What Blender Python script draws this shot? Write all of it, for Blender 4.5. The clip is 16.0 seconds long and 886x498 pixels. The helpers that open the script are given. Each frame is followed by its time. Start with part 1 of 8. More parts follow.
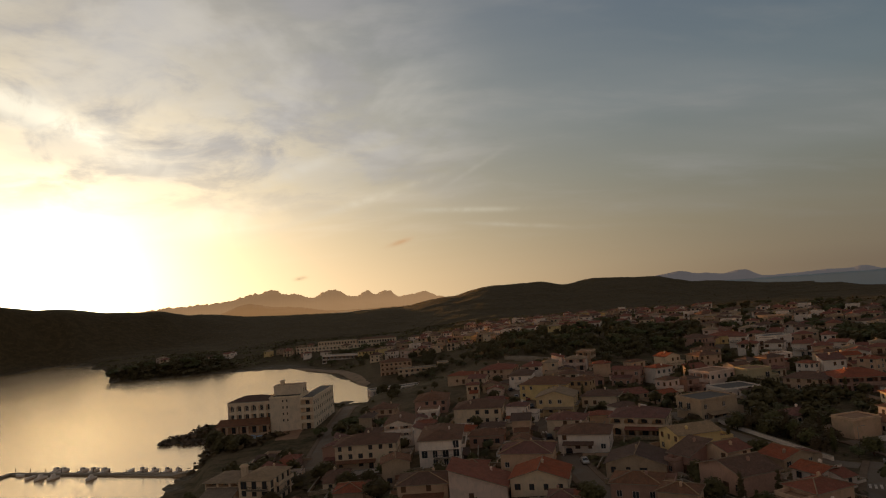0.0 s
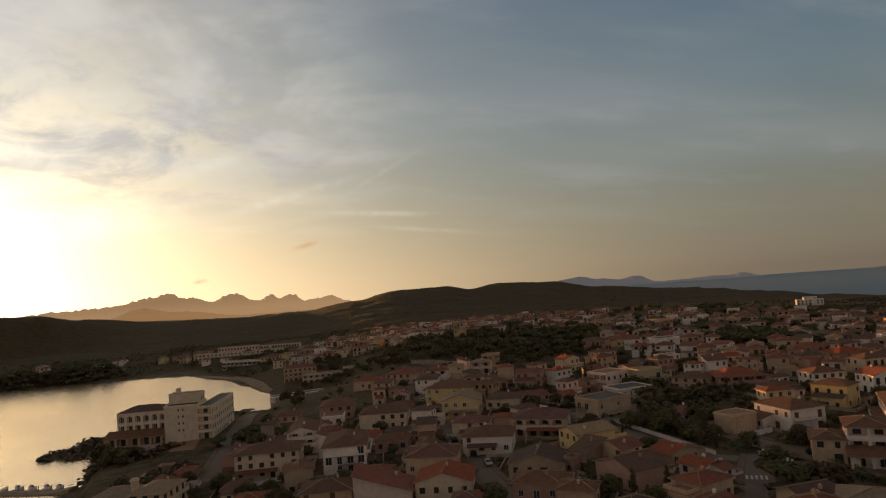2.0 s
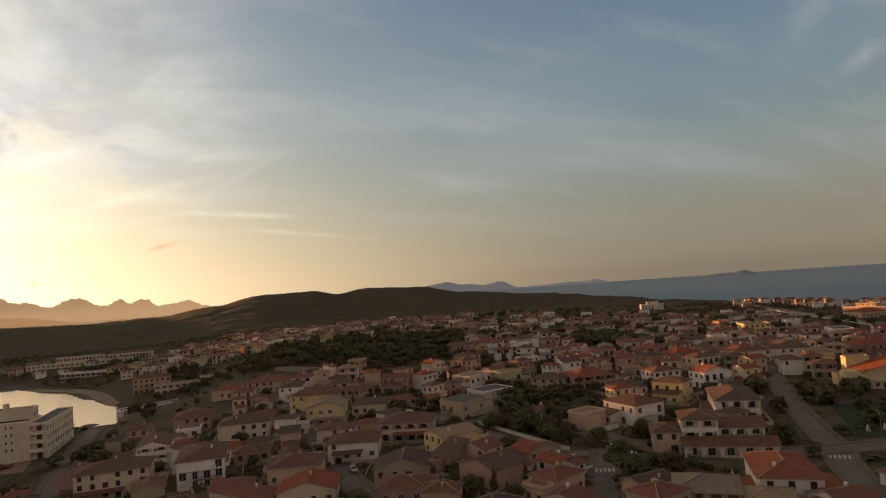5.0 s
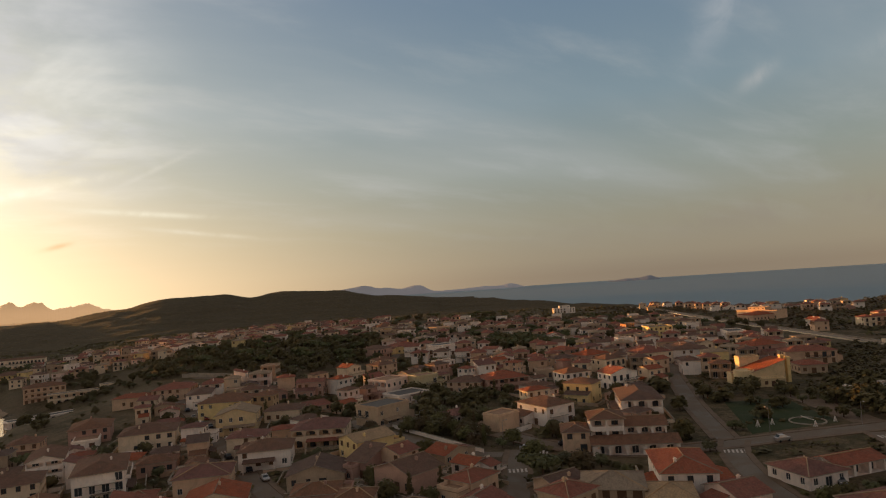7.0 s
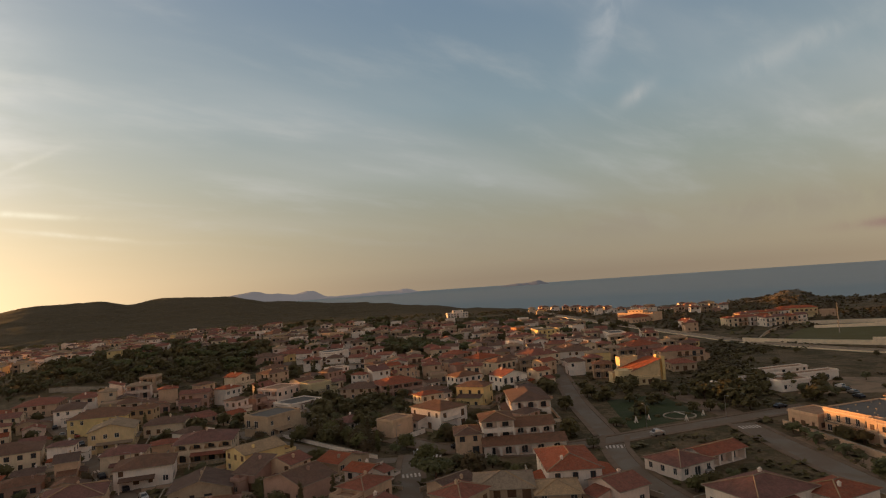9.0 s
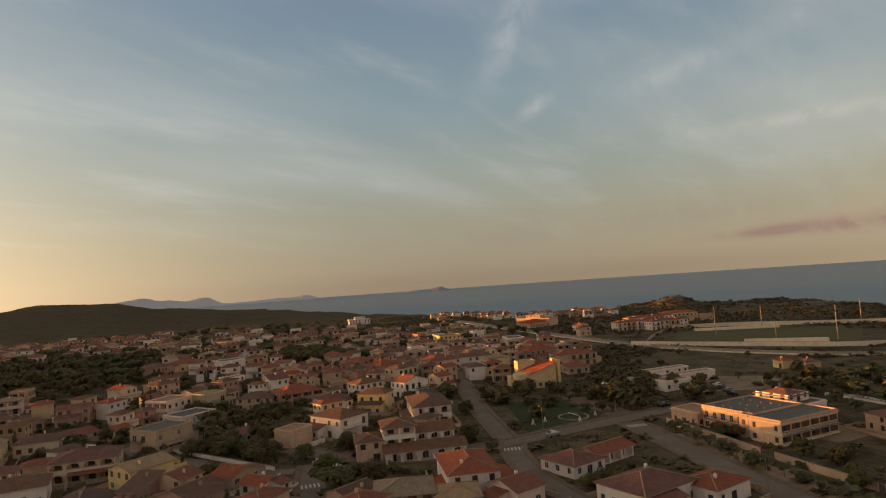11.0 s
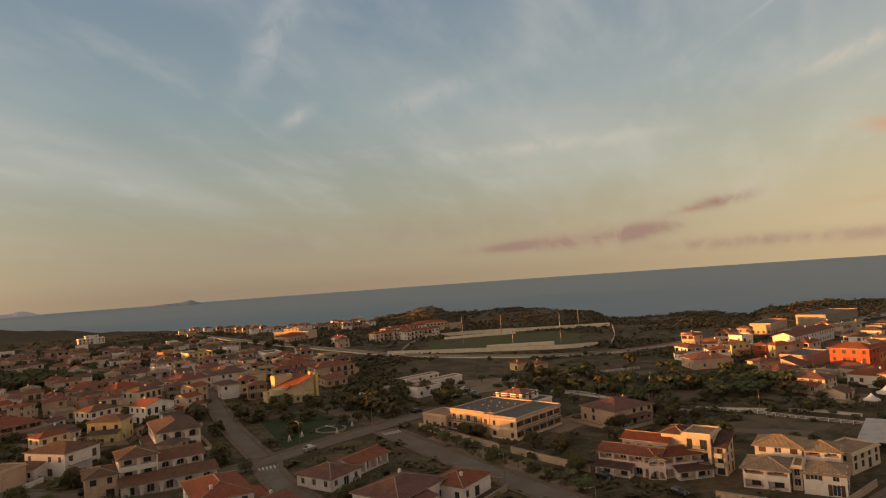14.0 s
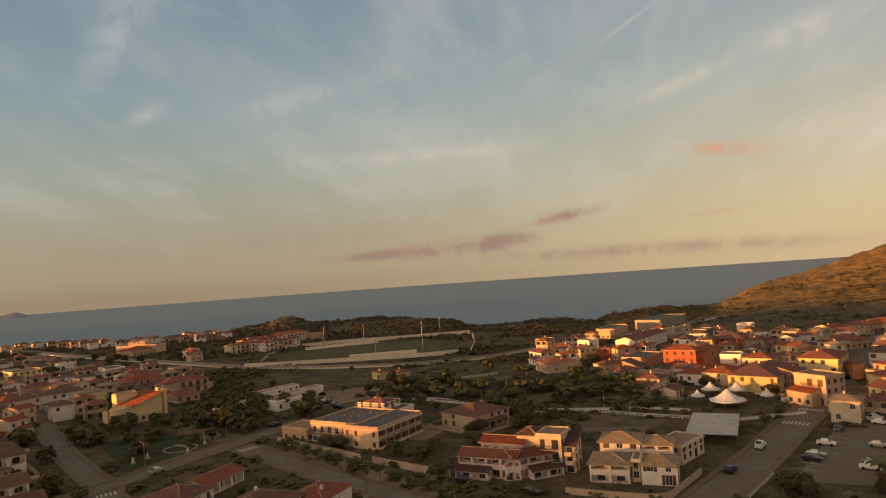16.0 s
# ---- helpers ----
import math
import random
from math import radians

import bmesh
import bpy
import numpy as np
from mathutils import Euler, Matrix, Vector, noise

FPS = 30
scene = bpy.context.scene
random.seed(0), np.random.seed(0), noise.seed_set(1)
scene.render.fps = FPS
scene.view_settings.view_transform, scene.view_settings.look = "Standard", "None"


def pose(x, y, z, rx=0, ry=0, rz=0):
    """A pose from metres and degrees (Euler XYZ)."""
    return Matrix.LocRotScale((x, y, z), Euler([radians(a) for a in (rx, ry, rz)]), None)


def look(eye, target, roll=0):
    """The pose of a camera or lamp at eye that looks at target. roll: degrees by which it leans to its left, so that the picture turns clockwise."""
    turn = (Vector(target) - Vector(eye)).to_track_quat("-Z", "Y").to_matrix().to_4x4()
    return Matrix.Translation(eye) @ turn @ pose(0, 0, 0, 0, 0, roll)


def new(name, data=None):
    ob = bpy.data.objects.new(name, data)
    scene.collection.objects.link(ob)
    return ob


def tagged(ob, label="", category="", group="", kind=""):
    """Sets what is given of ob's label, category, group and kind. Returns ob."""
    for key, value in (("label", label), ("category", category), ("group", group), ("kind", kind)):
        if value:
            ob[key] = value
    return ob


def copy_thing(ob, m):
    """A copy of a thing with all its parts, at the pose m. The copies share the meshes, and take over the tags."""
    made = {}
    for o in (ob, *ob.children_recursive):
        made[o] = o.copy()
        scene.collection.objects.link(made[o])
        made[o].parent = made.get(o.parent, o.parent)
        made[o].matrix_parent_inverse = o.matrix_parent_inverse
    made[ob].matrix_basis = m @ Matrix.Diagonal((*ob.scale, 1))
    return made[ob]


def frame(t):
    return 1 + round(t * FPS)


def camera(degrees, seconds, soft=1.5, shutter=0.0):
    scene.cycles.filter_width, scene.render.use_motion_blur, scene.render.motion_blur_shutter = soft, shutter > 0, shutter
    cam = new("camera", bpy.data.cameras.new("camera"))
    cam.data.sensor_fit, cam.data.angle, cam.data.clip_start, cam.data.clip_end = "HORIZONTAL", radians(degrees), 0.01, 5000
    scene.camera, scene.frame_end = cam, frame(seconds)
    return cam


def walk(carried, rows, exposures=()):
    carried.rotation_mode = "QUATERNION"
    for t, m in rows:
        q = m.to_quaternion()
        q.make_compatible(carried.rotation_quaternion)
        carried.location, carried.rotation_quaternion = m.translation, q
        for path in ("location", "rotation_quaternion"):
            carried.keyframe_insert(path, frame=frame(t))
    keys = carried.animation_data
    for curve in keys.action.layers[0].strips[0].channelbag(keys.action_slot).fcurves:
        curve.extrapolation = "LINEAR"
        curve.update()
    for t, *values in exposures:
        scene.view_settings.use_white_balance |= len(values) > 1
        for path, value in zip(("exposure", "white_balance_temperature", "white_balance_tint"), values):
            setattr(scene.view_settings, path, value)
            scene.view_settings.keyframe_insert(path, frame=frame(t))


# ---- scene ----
cam = camera(68.8, 16.0, soft=1.15)

# yaw, pitch and roll of the hovering camera, every half second
TURN = [
    (0.0, 0.00, 3.87, 4.51),
    (0.5, -1.51, 3.81, 4.44),
    (1.0, -3.29, 3.77, 4.38),
    (1.5, -5.65, 3.71, 4.34),
    (2.0, -8.20, 3.62, 4.31),
    (2.5, -10.64, 3.50, 4.29),
    (3.0, -12.83, 3.44, 4.26),
    (3.5, -14.76, 3.37, 4.20),
    (4.0, -16.48, 3.30, 4.21),
    (6.5, -25.22, 3.10, 3.87),
    (7.0, -27.15, 3.04, 3.85),
    (7.5, -29.17, 3.01, 3.79),
    (8.0, -31.64, 2.94, 3.84),
    (8.5, -34.20, 2.89, 3.99),
    (9.0, -36.47, 2.87, 4.01),
    (11.5, -47.76, 2.81, 3.93),
    (12.0, -50.91, 2.79, 3.93),
    (12.5, -54.83, 2.70, 4.01),
    (13.0, -59.04, 2.56, 3.98),
    (13.5, -62.82, 2.48, 4.04),
    (14.0, -66.19, 2.43, 4.05),
    (14.5, -68.96, 2.40, 4.03),
    (15.0, -71.78, 2.40, 4.06),
    (15.5, -74.86, 2.39, 4.08),
    (16.0, -78.27, 2.37, 4.03),
]
walk(cam, [(t, pose(0, 0, 61.5, 90 + p, r, y)) for t, y, p, r in TURN],
     [(0.0, -0.5, 6350, 10), (2.0, -0.27, 6200, 9), (4.0, 0.06, 6080, 9), (7.0, 0.30, 6200, 9), (9.0, 0.42, 6300, 9),
      (12.0, 0.50, 6550, 9), (16.0, 0.56, 6800, 10)])

# ---- light ----
SUN_AZ, SUN_EL = -31.0, 1.92      # degrees clockwise from +y, and above the horizon
sun_dir = Vector((math.sin(radians(SUN_AZ)) * math.cos(radians(SUN_EL)),
                  math.cos(radians(SUN_AZ)) * math.cos(radians(SUN_EL)), math.sin(radians(SUN_EL))))
sun = new("sun", bpy.data.lights.new("sun", "SUN"))
sun.data.energy, sun.data.angle, sun.data.color = 6.1, radians(0.6), (1.0, 0.46, 0.115)
sun.matrix_world = look(sun_dir * 100, (0, 0, 0))


class Nodes:
    """Short hand for node trees."""

    def __init__(self, tree):
        self.t = tree
        tree.nodes.clear()

    def add(self, kind):
        return self.t.nodes.new(kind)

    def put(self, socket, v):
        if isinstance(v, bpy.types.NodeSocket):
            self.t.links.new(v, socket)
        elif isinstance(v, (tuple, list)) and socket.type == "RGBA" and len(v) == 3:
            socket.default_value = (*v, 1)
        else:
            socket.default_value = v

    def math(self, op, a, b=0.0, c=0.0, clamp=False):
        n = self.add("ShaderNodeMath")
        n.operation, n.use_clamp = op, clamp
        for s, v in zip(n.inputs, (a, b, c)):
            self.put(s, v)
        return n.outputs[0]

    def vmath(self, op, a, b=(0, 0, 0), scale=None):
        n = self.add("ShaderNodeVectorMath")
        n.operation = op
        self.put(n.inputs[0], a)
        self.put(n.inputs[1], b)
        if scale is not None:
            self.put(n.inputs["Scale"], scale)
        return n.outputs["Value"] if op in ("DOT_PRODUCT", "LENGTH") else n.outputs[0]

    def mix(self, f, a, b, mode="MIX"):
        n = self.add("ShaderNodeMix")
        n.data_type, n.blend_type = "RGBA", mode
        for s, v in ((n.inputs[0], f), (n.inputs[6], a), (n.inputs[7], b)):
            self.put(s, v)
        return n.outputs[2]

    def ramp(self, f, stops, ease="LINEAR"):
        n = self.add("ShaderNodeValToRGB")
        n.color_ramp.interpolation = ease
        while len(n.color_ramp.elements) < len(stops):
            n.color_ramp.elements.new(0.5)
        for e, (p, c) in zip(n.color_ramp.elements, stops):
            e.position = p
            e.color = (c, c, c, 1) if isinstance(c, (int, float)) else (*c, 1)
        self.put(n.inputs[0], f)
        return n.outputs[0]

    def noise(self, vector, scale, detail=4.0, rough=0.55, distortion=0.0, dims="3D"):
        n = self.add("ShaderNodeTexNoise")
        n.noise_dimensions = dims
        if vector is not None:
            self.put(n.inputs["Vector"], vector)
        for k, v in (("Scale", scale), ("Detail", detail), ("Roughness", rough), ("Distortion", distortion)):
            n.inputs[k].default_value = v
        return n.outputs[0]

    def link(self, a, b):
        self.t.links.new(a, b)


def smooth(n, x, lo, hi):
    m = n.add("ShaderNodeMapRange")
    m.interpolation_type = "SMOOTHSTEP"
    n.put(m.inputs[0], x)
    m.inputs[1].default_value, m.inputs[2].default_value = lo, hi
    return m.outputs[0]


def make_sky():
    w = bpy.data.worlds.new("sky")
    scene.world = w
    w.use_nodes = True
    n = Nodes(w.node_tree)
    d = n.add("ShaderNodeTexCoord").outputs["Generated"]
    s = n.add("ShaderNodeSeparateXYZ")
    n.put(s.inputs[0], d)
    x, y, z = s.outputs
    up = n.math("MAXIMUM", z, 0.0)
    # air: an evening gradient over the Nishita sky
    nishita = n.add("ShaderNodeTexSky")
    nishita.sky_type, nishita.sun_disc = "NISHITA", False
    nishita.sun_elevation, nishita.sun_rotation = radians(SUN_EL), radians(SUN_AZ)
    nishita.dust_density, nishita.air_density = 2.0, 1.0
    blue = n.ramp(up, [(0.0, (0.24, 0.184, 0.126)), (0.025, (0.268, 0.220, 0.152)), (0.08, (0.265, 0.24, 0.175)), (0.16, (0.235, 0.255, 0.225)),
                       (0.26, (0.186, 0.24, 0.264)), (0.42, (0.130, 0.184, 0.246)), (0.62, (0.13, 0.145, 0.16)), (1.0, (0.14, 0.135, 0.125))])
    base = n.mix(0.9, n.vmath("SCALE", nishita.outputs[0], scale=0.12), blue)
    # the bright air round the sun
    dot = n.math("MAXIMUM", n.vmath("DOT_PRODUCT", d, (-0.515, 0.8565, 0.040)), 0.0)
    g1 = n.math("POWER", dot, 900.0)
    g2 = n.math("POWER", dot, 150.0)
    g3 = n.math("POWER", dot, 14.0)
    g5 = n.math("POWER", dot, 42.0)
    g4 = n.math("POWER", dot, 4.0)
    low = n.math("POWER", n.math("SUBTRACT", 1.0, up), 9.0)
    col = base
    # thin high cloud, laid out on a flat layer
    inv = n.math("DIVIDE", 1.0, n.math("ADD", up, 0.22))
    flat = n.add("ShaderNodeCombineXYZ")
    n.put(flat.inputs[0], n.math("MULTIPLY", x, inv))
    n.put(flat.inputs[1], n.math("MULTIPLY", y, inv))
    rot = n.add("ShaderNodeMapping")
    rot.inputs["Rotation"].default_value = (0, 0, radians(-38))
    rot.inputs["Scale"].default_value = (0.55, 1.3, 1.0)
    n.put(rot.inputs["Vector"], flat.outputs[0])
    veil = smooth(n, n.noise(rot.outputs[0], 1.0, 5, 0.5, 0.15), 0.40, 0.72)
    fine = smooth(n, n.noise(rot.outputs[0], 3.0, 7, 0.58, 0.25), 0.46, 0.80)
    puff = smooth(n, n.noise(flat.outputs[0], 3.0, 8, 0.6, 0.35), 0.42, 0.62)
    bank = smooth(n, n.noise(flat.outputs[0], 1.7, 6, 0.55, 0.3), 0.45, 0.62)
    near = smooth(n, dot, 0.74, 0.95)
    high = smooth(n, up, 0.02, 0.16)
    veil = n.math("MULTIPLY", n.math("ADD", n.math("MULTIPLY", veil, 0.45), n.math("MULTIPLY", fine, 0.42)), high)
    tint = n.mix(near, (0.36, 0.36, 0.345), (0.60, 0.56, 0.50))
    col = n.mix(n.math("MULTIPLY", veil, 0.8), col, tint)
    side = n.math("MULTIPLY", n.math("POWER", n.math("MAXIMUM", n.vmath("DOT_PRODUCT", d, (0.93, -0.36, 0.06)), 0.0), 5.0), n.math("POWER", n.math("SUBTRACT", 1.0, up), 3.0))
    col = n.mix(1.0, col, n.vmath("SCALE", (0.15, 0.115, 0.055), scale=side), "ADD")
    # pink dusk opposite the sunset, unseen, added to warm and brighten shaded walls
    dusk = n.math("MULTIPLY", n.math("POWER", n.math("MAXIMUM", n.vmath("DOT_PRODUCT", d, (0.15, -0.98, 0.1)), 0.0), 1.5), n.math("POWER", n.math("SUBTRACT", 1.0, up), 1.6))
    col = n.mix(1.0, col, n.vmath("SCALE", (0.20, 0.115, 0.06), scale=dusk), "ADD")
    for g, c, f in ((g4, (0.50, 0.42, 0.30), 0.64), (g3, (1.0, 0.76, 0.44), 0.80), (g5, (1.0, 0.80, 0.46), 0.75), (g2, (1.0, 0.74, 0.33), 2.4), (g1, (1.0, 0.85, 0.55), 18.0)):
        col = n.mix(1.0, col, n.vmath("SCALE", c, scale=n.math("MULTIPLY", g, f)), "ADD")
    warm = n.math("MULTIPLY", n.math("MULTIPLY", low, g4), 1.05)
    col = n.mix(1.0, col, n.vmath("SCALE", (1.0, 0.63, 0.26), scale=warm), "ADD")
    # mottled grey cloud above the sun
    mott = n.math("MULTIPLY", n.math("MULTIPLY", puff, near), smooth(n, up, 0.10, 0.24))
    col = n.mix(n.math("MULTIPLY", mott, 0.75), col, (0.53, 0.505, 0.50))
    lit = n.math("MULTIPLY", n.math("MULTIPLY", bank, near), smooth(n, up, 0.12, 0.26))
    col = n.mix(n.math("MULTIPLY", lit, 0.55), col, (0.95, 0.88, 0.78))
    # single clouds: azimuth, height, half length, half width, tilt (degrees), colour, strength
    az = n.math("MULTIPLY", n.math("ARCTAN2", x, y), 180 / math.pi)
    el = n.math("MULTIPLY", n.math("ARCSINE", z), 180 / math.pi)
    rag = smooth(n, n.noise(d, 16.0, 7, 0.6, 0.6), 0.34, 0.62)
    for a0, e0, la, we, tilt, c, f in (
            (73.0, 2.2, 3.6, 0.40, 2, (0.235, 0.158, 0.124), 1.5), (79.8, 2.45, 4.6, 0.62, 2, (0.25, 0.165, 0.13), 2.4), (78.0, 3.0, 3.0, 0.3, 4, (0.36, 0.22, 0.16), 0.6), (83.6, 2.7, 2.6, 0.55, 4, (0.245, 0.16, 0.126), 1.2),
            (87.6, 4.15, 1.5, 0.28, 9, (0.29, 0.17, 0.125), 1.0), (90.0, 4.6, 2.1, 0.46, 8, (0.25, 0.158, 0.124), 1.2), (92.0, 1.15, 8.0, 0.5, -1, (0.25, 0.168, 0.132), 0.9), (103.0, 0.95, 7.0, 0.5, -2, (0.28, 0.185, 0.14), 0.7),
            (102.9, 8.6, 2.4, 0.5, -8, (0.46, 0.235, 0.14), 1.1), (100.5, 3.6, 4.0, 0.3, 3, (0.40, 0.26, 0.17), 0.5),
            (54.3, 14.5, 1.4, 0.6, 30, (0.39, 0.375, 0.35), 0.6), (52.6, 21.0, 5.0, 1.3, 58, (0.32, 0.335, 0.345), 0.6), (66, 15.8, 6.0, 0.9, 14, (0.36, 0.36, 0.34), 0.4), (108.6, 16.4, 2.8, 1.1, 0, (0.46, 0.42, 0.36), 0.6),
            (99.6, 14.4, 3.6, 0.6, 15, (0.48, 0.42, 0.34), 0.5), (95.6, 19.6, 4.0, 0.16, 27, (0.40, 0.40, 0.38), 0.35), (77.5, 10.7, 8.0, 0.55, 1, (0.41, 0.385, 0.33), 0.6), (110.5, 9.6, 5.0, 1.0, 12, (0.44, 0.37, 0.28), 0.55),
            (-28.2, 14.2, 4.6, 0.95, -24, (2.0, 1.75, 1.3), 1.2), (-33, 16.2, 4.0, 1.2, -20, (1.5, 1.35, 1.05), 0.9), (-20.6, 7.0, 3.4, 1.3, 4, (1.7, 1.5, 1.1), 0.8), (-12.3, 2.2, 0.45, 0.15, 4, (0.30, 0.19, 0.10), 1.3),
            (-3.4, 4.75, 0.95, 0.2, 14, (0.86, 0.50, 0.25), 0.8), (3.2, 10.5, 3.0, 0.2, 27, (0.70, 0.63, 0.52), 0.32), (2.2, 7.2, 5.0, 0.22, -4, (0.86, 0.77, 0.58), 0.6), (-7.0, 8.4, 6.0, 0.35, 14, (1.1, 0.96, 0.72), 0.55), (6.6, 5.5, 4.0, 0.18, -7, (0.74, 0.64, 0.47), 0.6),
            (-12.6, 11.2, 5.0, 0.5, 20, (1.05, 0.95, 0.78), 0.6), (60, 4.0, 22, 1.2, 1, (0.235, 0.195, 0.15), 0.45)):
        da, de = n.math("SUBTRACT", az, a0), n.math("SUBTRACT", el, e0)
        ct, st = math.cos(radians(tilt)), math.sin(radians(tilt))
        u = n.math("DIVIDE", n.math("ADD", n.math("MULTIPLY", da, ct), n.math("MULTIPLY", de, st)), la)
        v = n.math("DIVIDE", n.math("SUBTRACT", n.math("MULTIPLY", de, ct), n.math("MULTIPLY", da, st)), we)
        r2 = n.math("ADD", n.math("MULTIPLY", u, u), n.math("MULTIPLY", v, v))
        m = n.math("MULTIPLY", n.math("EXPONENT", n.math("MULTIPLY", r2, -1.0)), n.math("MULTIPLY_ADD", rag, 0.8, 0.2))
        col = n.mix(n.math("MULTIPLY", m, f, clamp=True), col, c)
    bg = n.add("ShaderNodeBackground")
    n.put(bg.inputs[0], col)
    bg.inputs[1].default_value = 1.0
    out = n.add("ShaderNodeOutputWorld")
    n.link(bg.outputs[0], out.inputs[0])


make_sky()

# ---- the lie of the land ----
# by azimuth (degrees clockwise from +y): how far the land reaches or where its ridge stands, and how high it is there
EDGE = [(-180, 1107, 31), (-60, 1107, 55), (-45, 1168, 96), (-36, 1230, 95), (-31, 1292, 86), (-27, 1353, 73), (-24, 1414, 70), (-21, 1538, 55),
        (-15, 1599, 38), (-9, 1599, 32), (-4, 1660, 34), (0.5, 1722, 50), (4, 1784, 69), (8.4, 1845, 71), (10.7, 1845, 58),
        (13, 1845, 69), (17.7, 1784, 62), (21.7, 1722, 39), (28.5, 1538, 25), (35.7, 1230, 18), (38.5, 1168, 10), (46, 972, 9),
        (52, 886, 10), (59, 818, 12), (62, 787, 18), (64.5, 775, 27), (67, 769, 18), (72, 750, 18), (74, 744, 17), (78.6, 713, 12), (81, 689, 6),
        (84, 676, 6), (88, 676, 9), (91, 652, 6), (93, 726, 7), (97, 787, 7), (99.9, 820, 5), (100.7, 850, 4), (102.5, 880, 13), (103.5, 900, 19), (104.8, 930, 25), (106.7, 945, 31), (108.9, 960, 40),
        (110.1, 975, 47), (111.4, 990, 54), (112.7, 1010, 62), (114.4, 1030, 72), (125, 1082, 105), (150, 1107, 74), (180, 1107, 31)]
# the bay: near and far shore by azimuth
BAY = [(-80, 111, 760), (-37, 170, 990), (-31, 215, 1040), (-28.9, 227, 970), (-27.9, 233, 880), (-27.2, 238, 712), (-25.0, 251, 695), (-23.0, 268, 689), (-21.8, 278, 684), (-21.0, 300, 681), (-20.2, 372, 678), (-19.0, 384, 674),
       (-16, 400, 664), (-13.8, 413, 649), (-11, 421, 581), (-9, 406, 510), (-7.4, 396, 470), (-6.8, 425, 440), (-6, 430, 436)]


def between(table, az, k):
    """Smooth reading of column k of a table by azimuth."""
    for a, b in zip(table, table[1:]):
        if az <= b[0]:
            f = min(1, max(0, (az - a[0]) / (b[0] - a[0])))
            f = f * f * (3 - 2 * f)
            return a[k] + (b[k] - a[k]) * f
    return table[-1][k]


def ease(v, lo, hi):
    f = min(1, max(0, (v - lo) / (hi - lo)))
    return f * f * (3 - 2 * f)


def bump(x, y, cx, cy, size):
    return math.exp(-((x - cx) ** 2 + (y - cy) ** 2) / (2 * size * size))


def smooth_ground(x, y):
    d = math.hypot(x, y)
    az = math.degrees(math.atan2(x, y))
    edge, top = between(EDGE, az, 1), between(EDGE, az, 2)
    z = 5 + 8.6 * ease(x, -110, 74) + 10 * bump(x, y, 290, 615, 234) + 4.5 * bump(x, y, 68, 455, 68)
    foot = edge * (0.55 if top > 28 and az < 60 else 0.72)
    if az > 96:
        foot = edge * 0.6
    elif az < -14:
        foot = edge * (0.8 - 0.25 * ease(az, -24, -14))
    if d > foot:
        z += (top - z) * ease(d, foot, edge)
    if d > edge:
        z += (-6 - z) * ease(d, edge, edge + (110 + 690 * ease(az, 101, 113) if az > 30 else 800))
    if -80 < az < 6:
        near, far = between(BAY, az, 1), between(BAY, az, 2)
        s = min(d - near, far - d)
        if az > -6.8:
            s = -math.hypot(min(0, s), d * radians(az + 6.8))
        if s > 0:
            z = -min(4, 0.25 * s)
        else:
            z = 0.2 + (z - 0.2) * ease(-s, 0, 86 + 114 * ease(d, 420, 640))
            if -31 < az < -15 and d > 600:         # the wooded tongue of land across the bay
                z += ease(-s, 0, 14) * (7 * bump(x, y, -322, 655, 17) + 8 * bump(x, y, -286, 668, 22) + 7 * bump(x, y, -246, 680, 22))
        # rocky point below the hotel
        z = max(z, 5.0 * bump(x, y, -118, 326, 11) - 1.2, 2.6 * bump(x, y, -133, 320, 6) - 0.9)
    return z

# ---- materials ----
MATS = {}


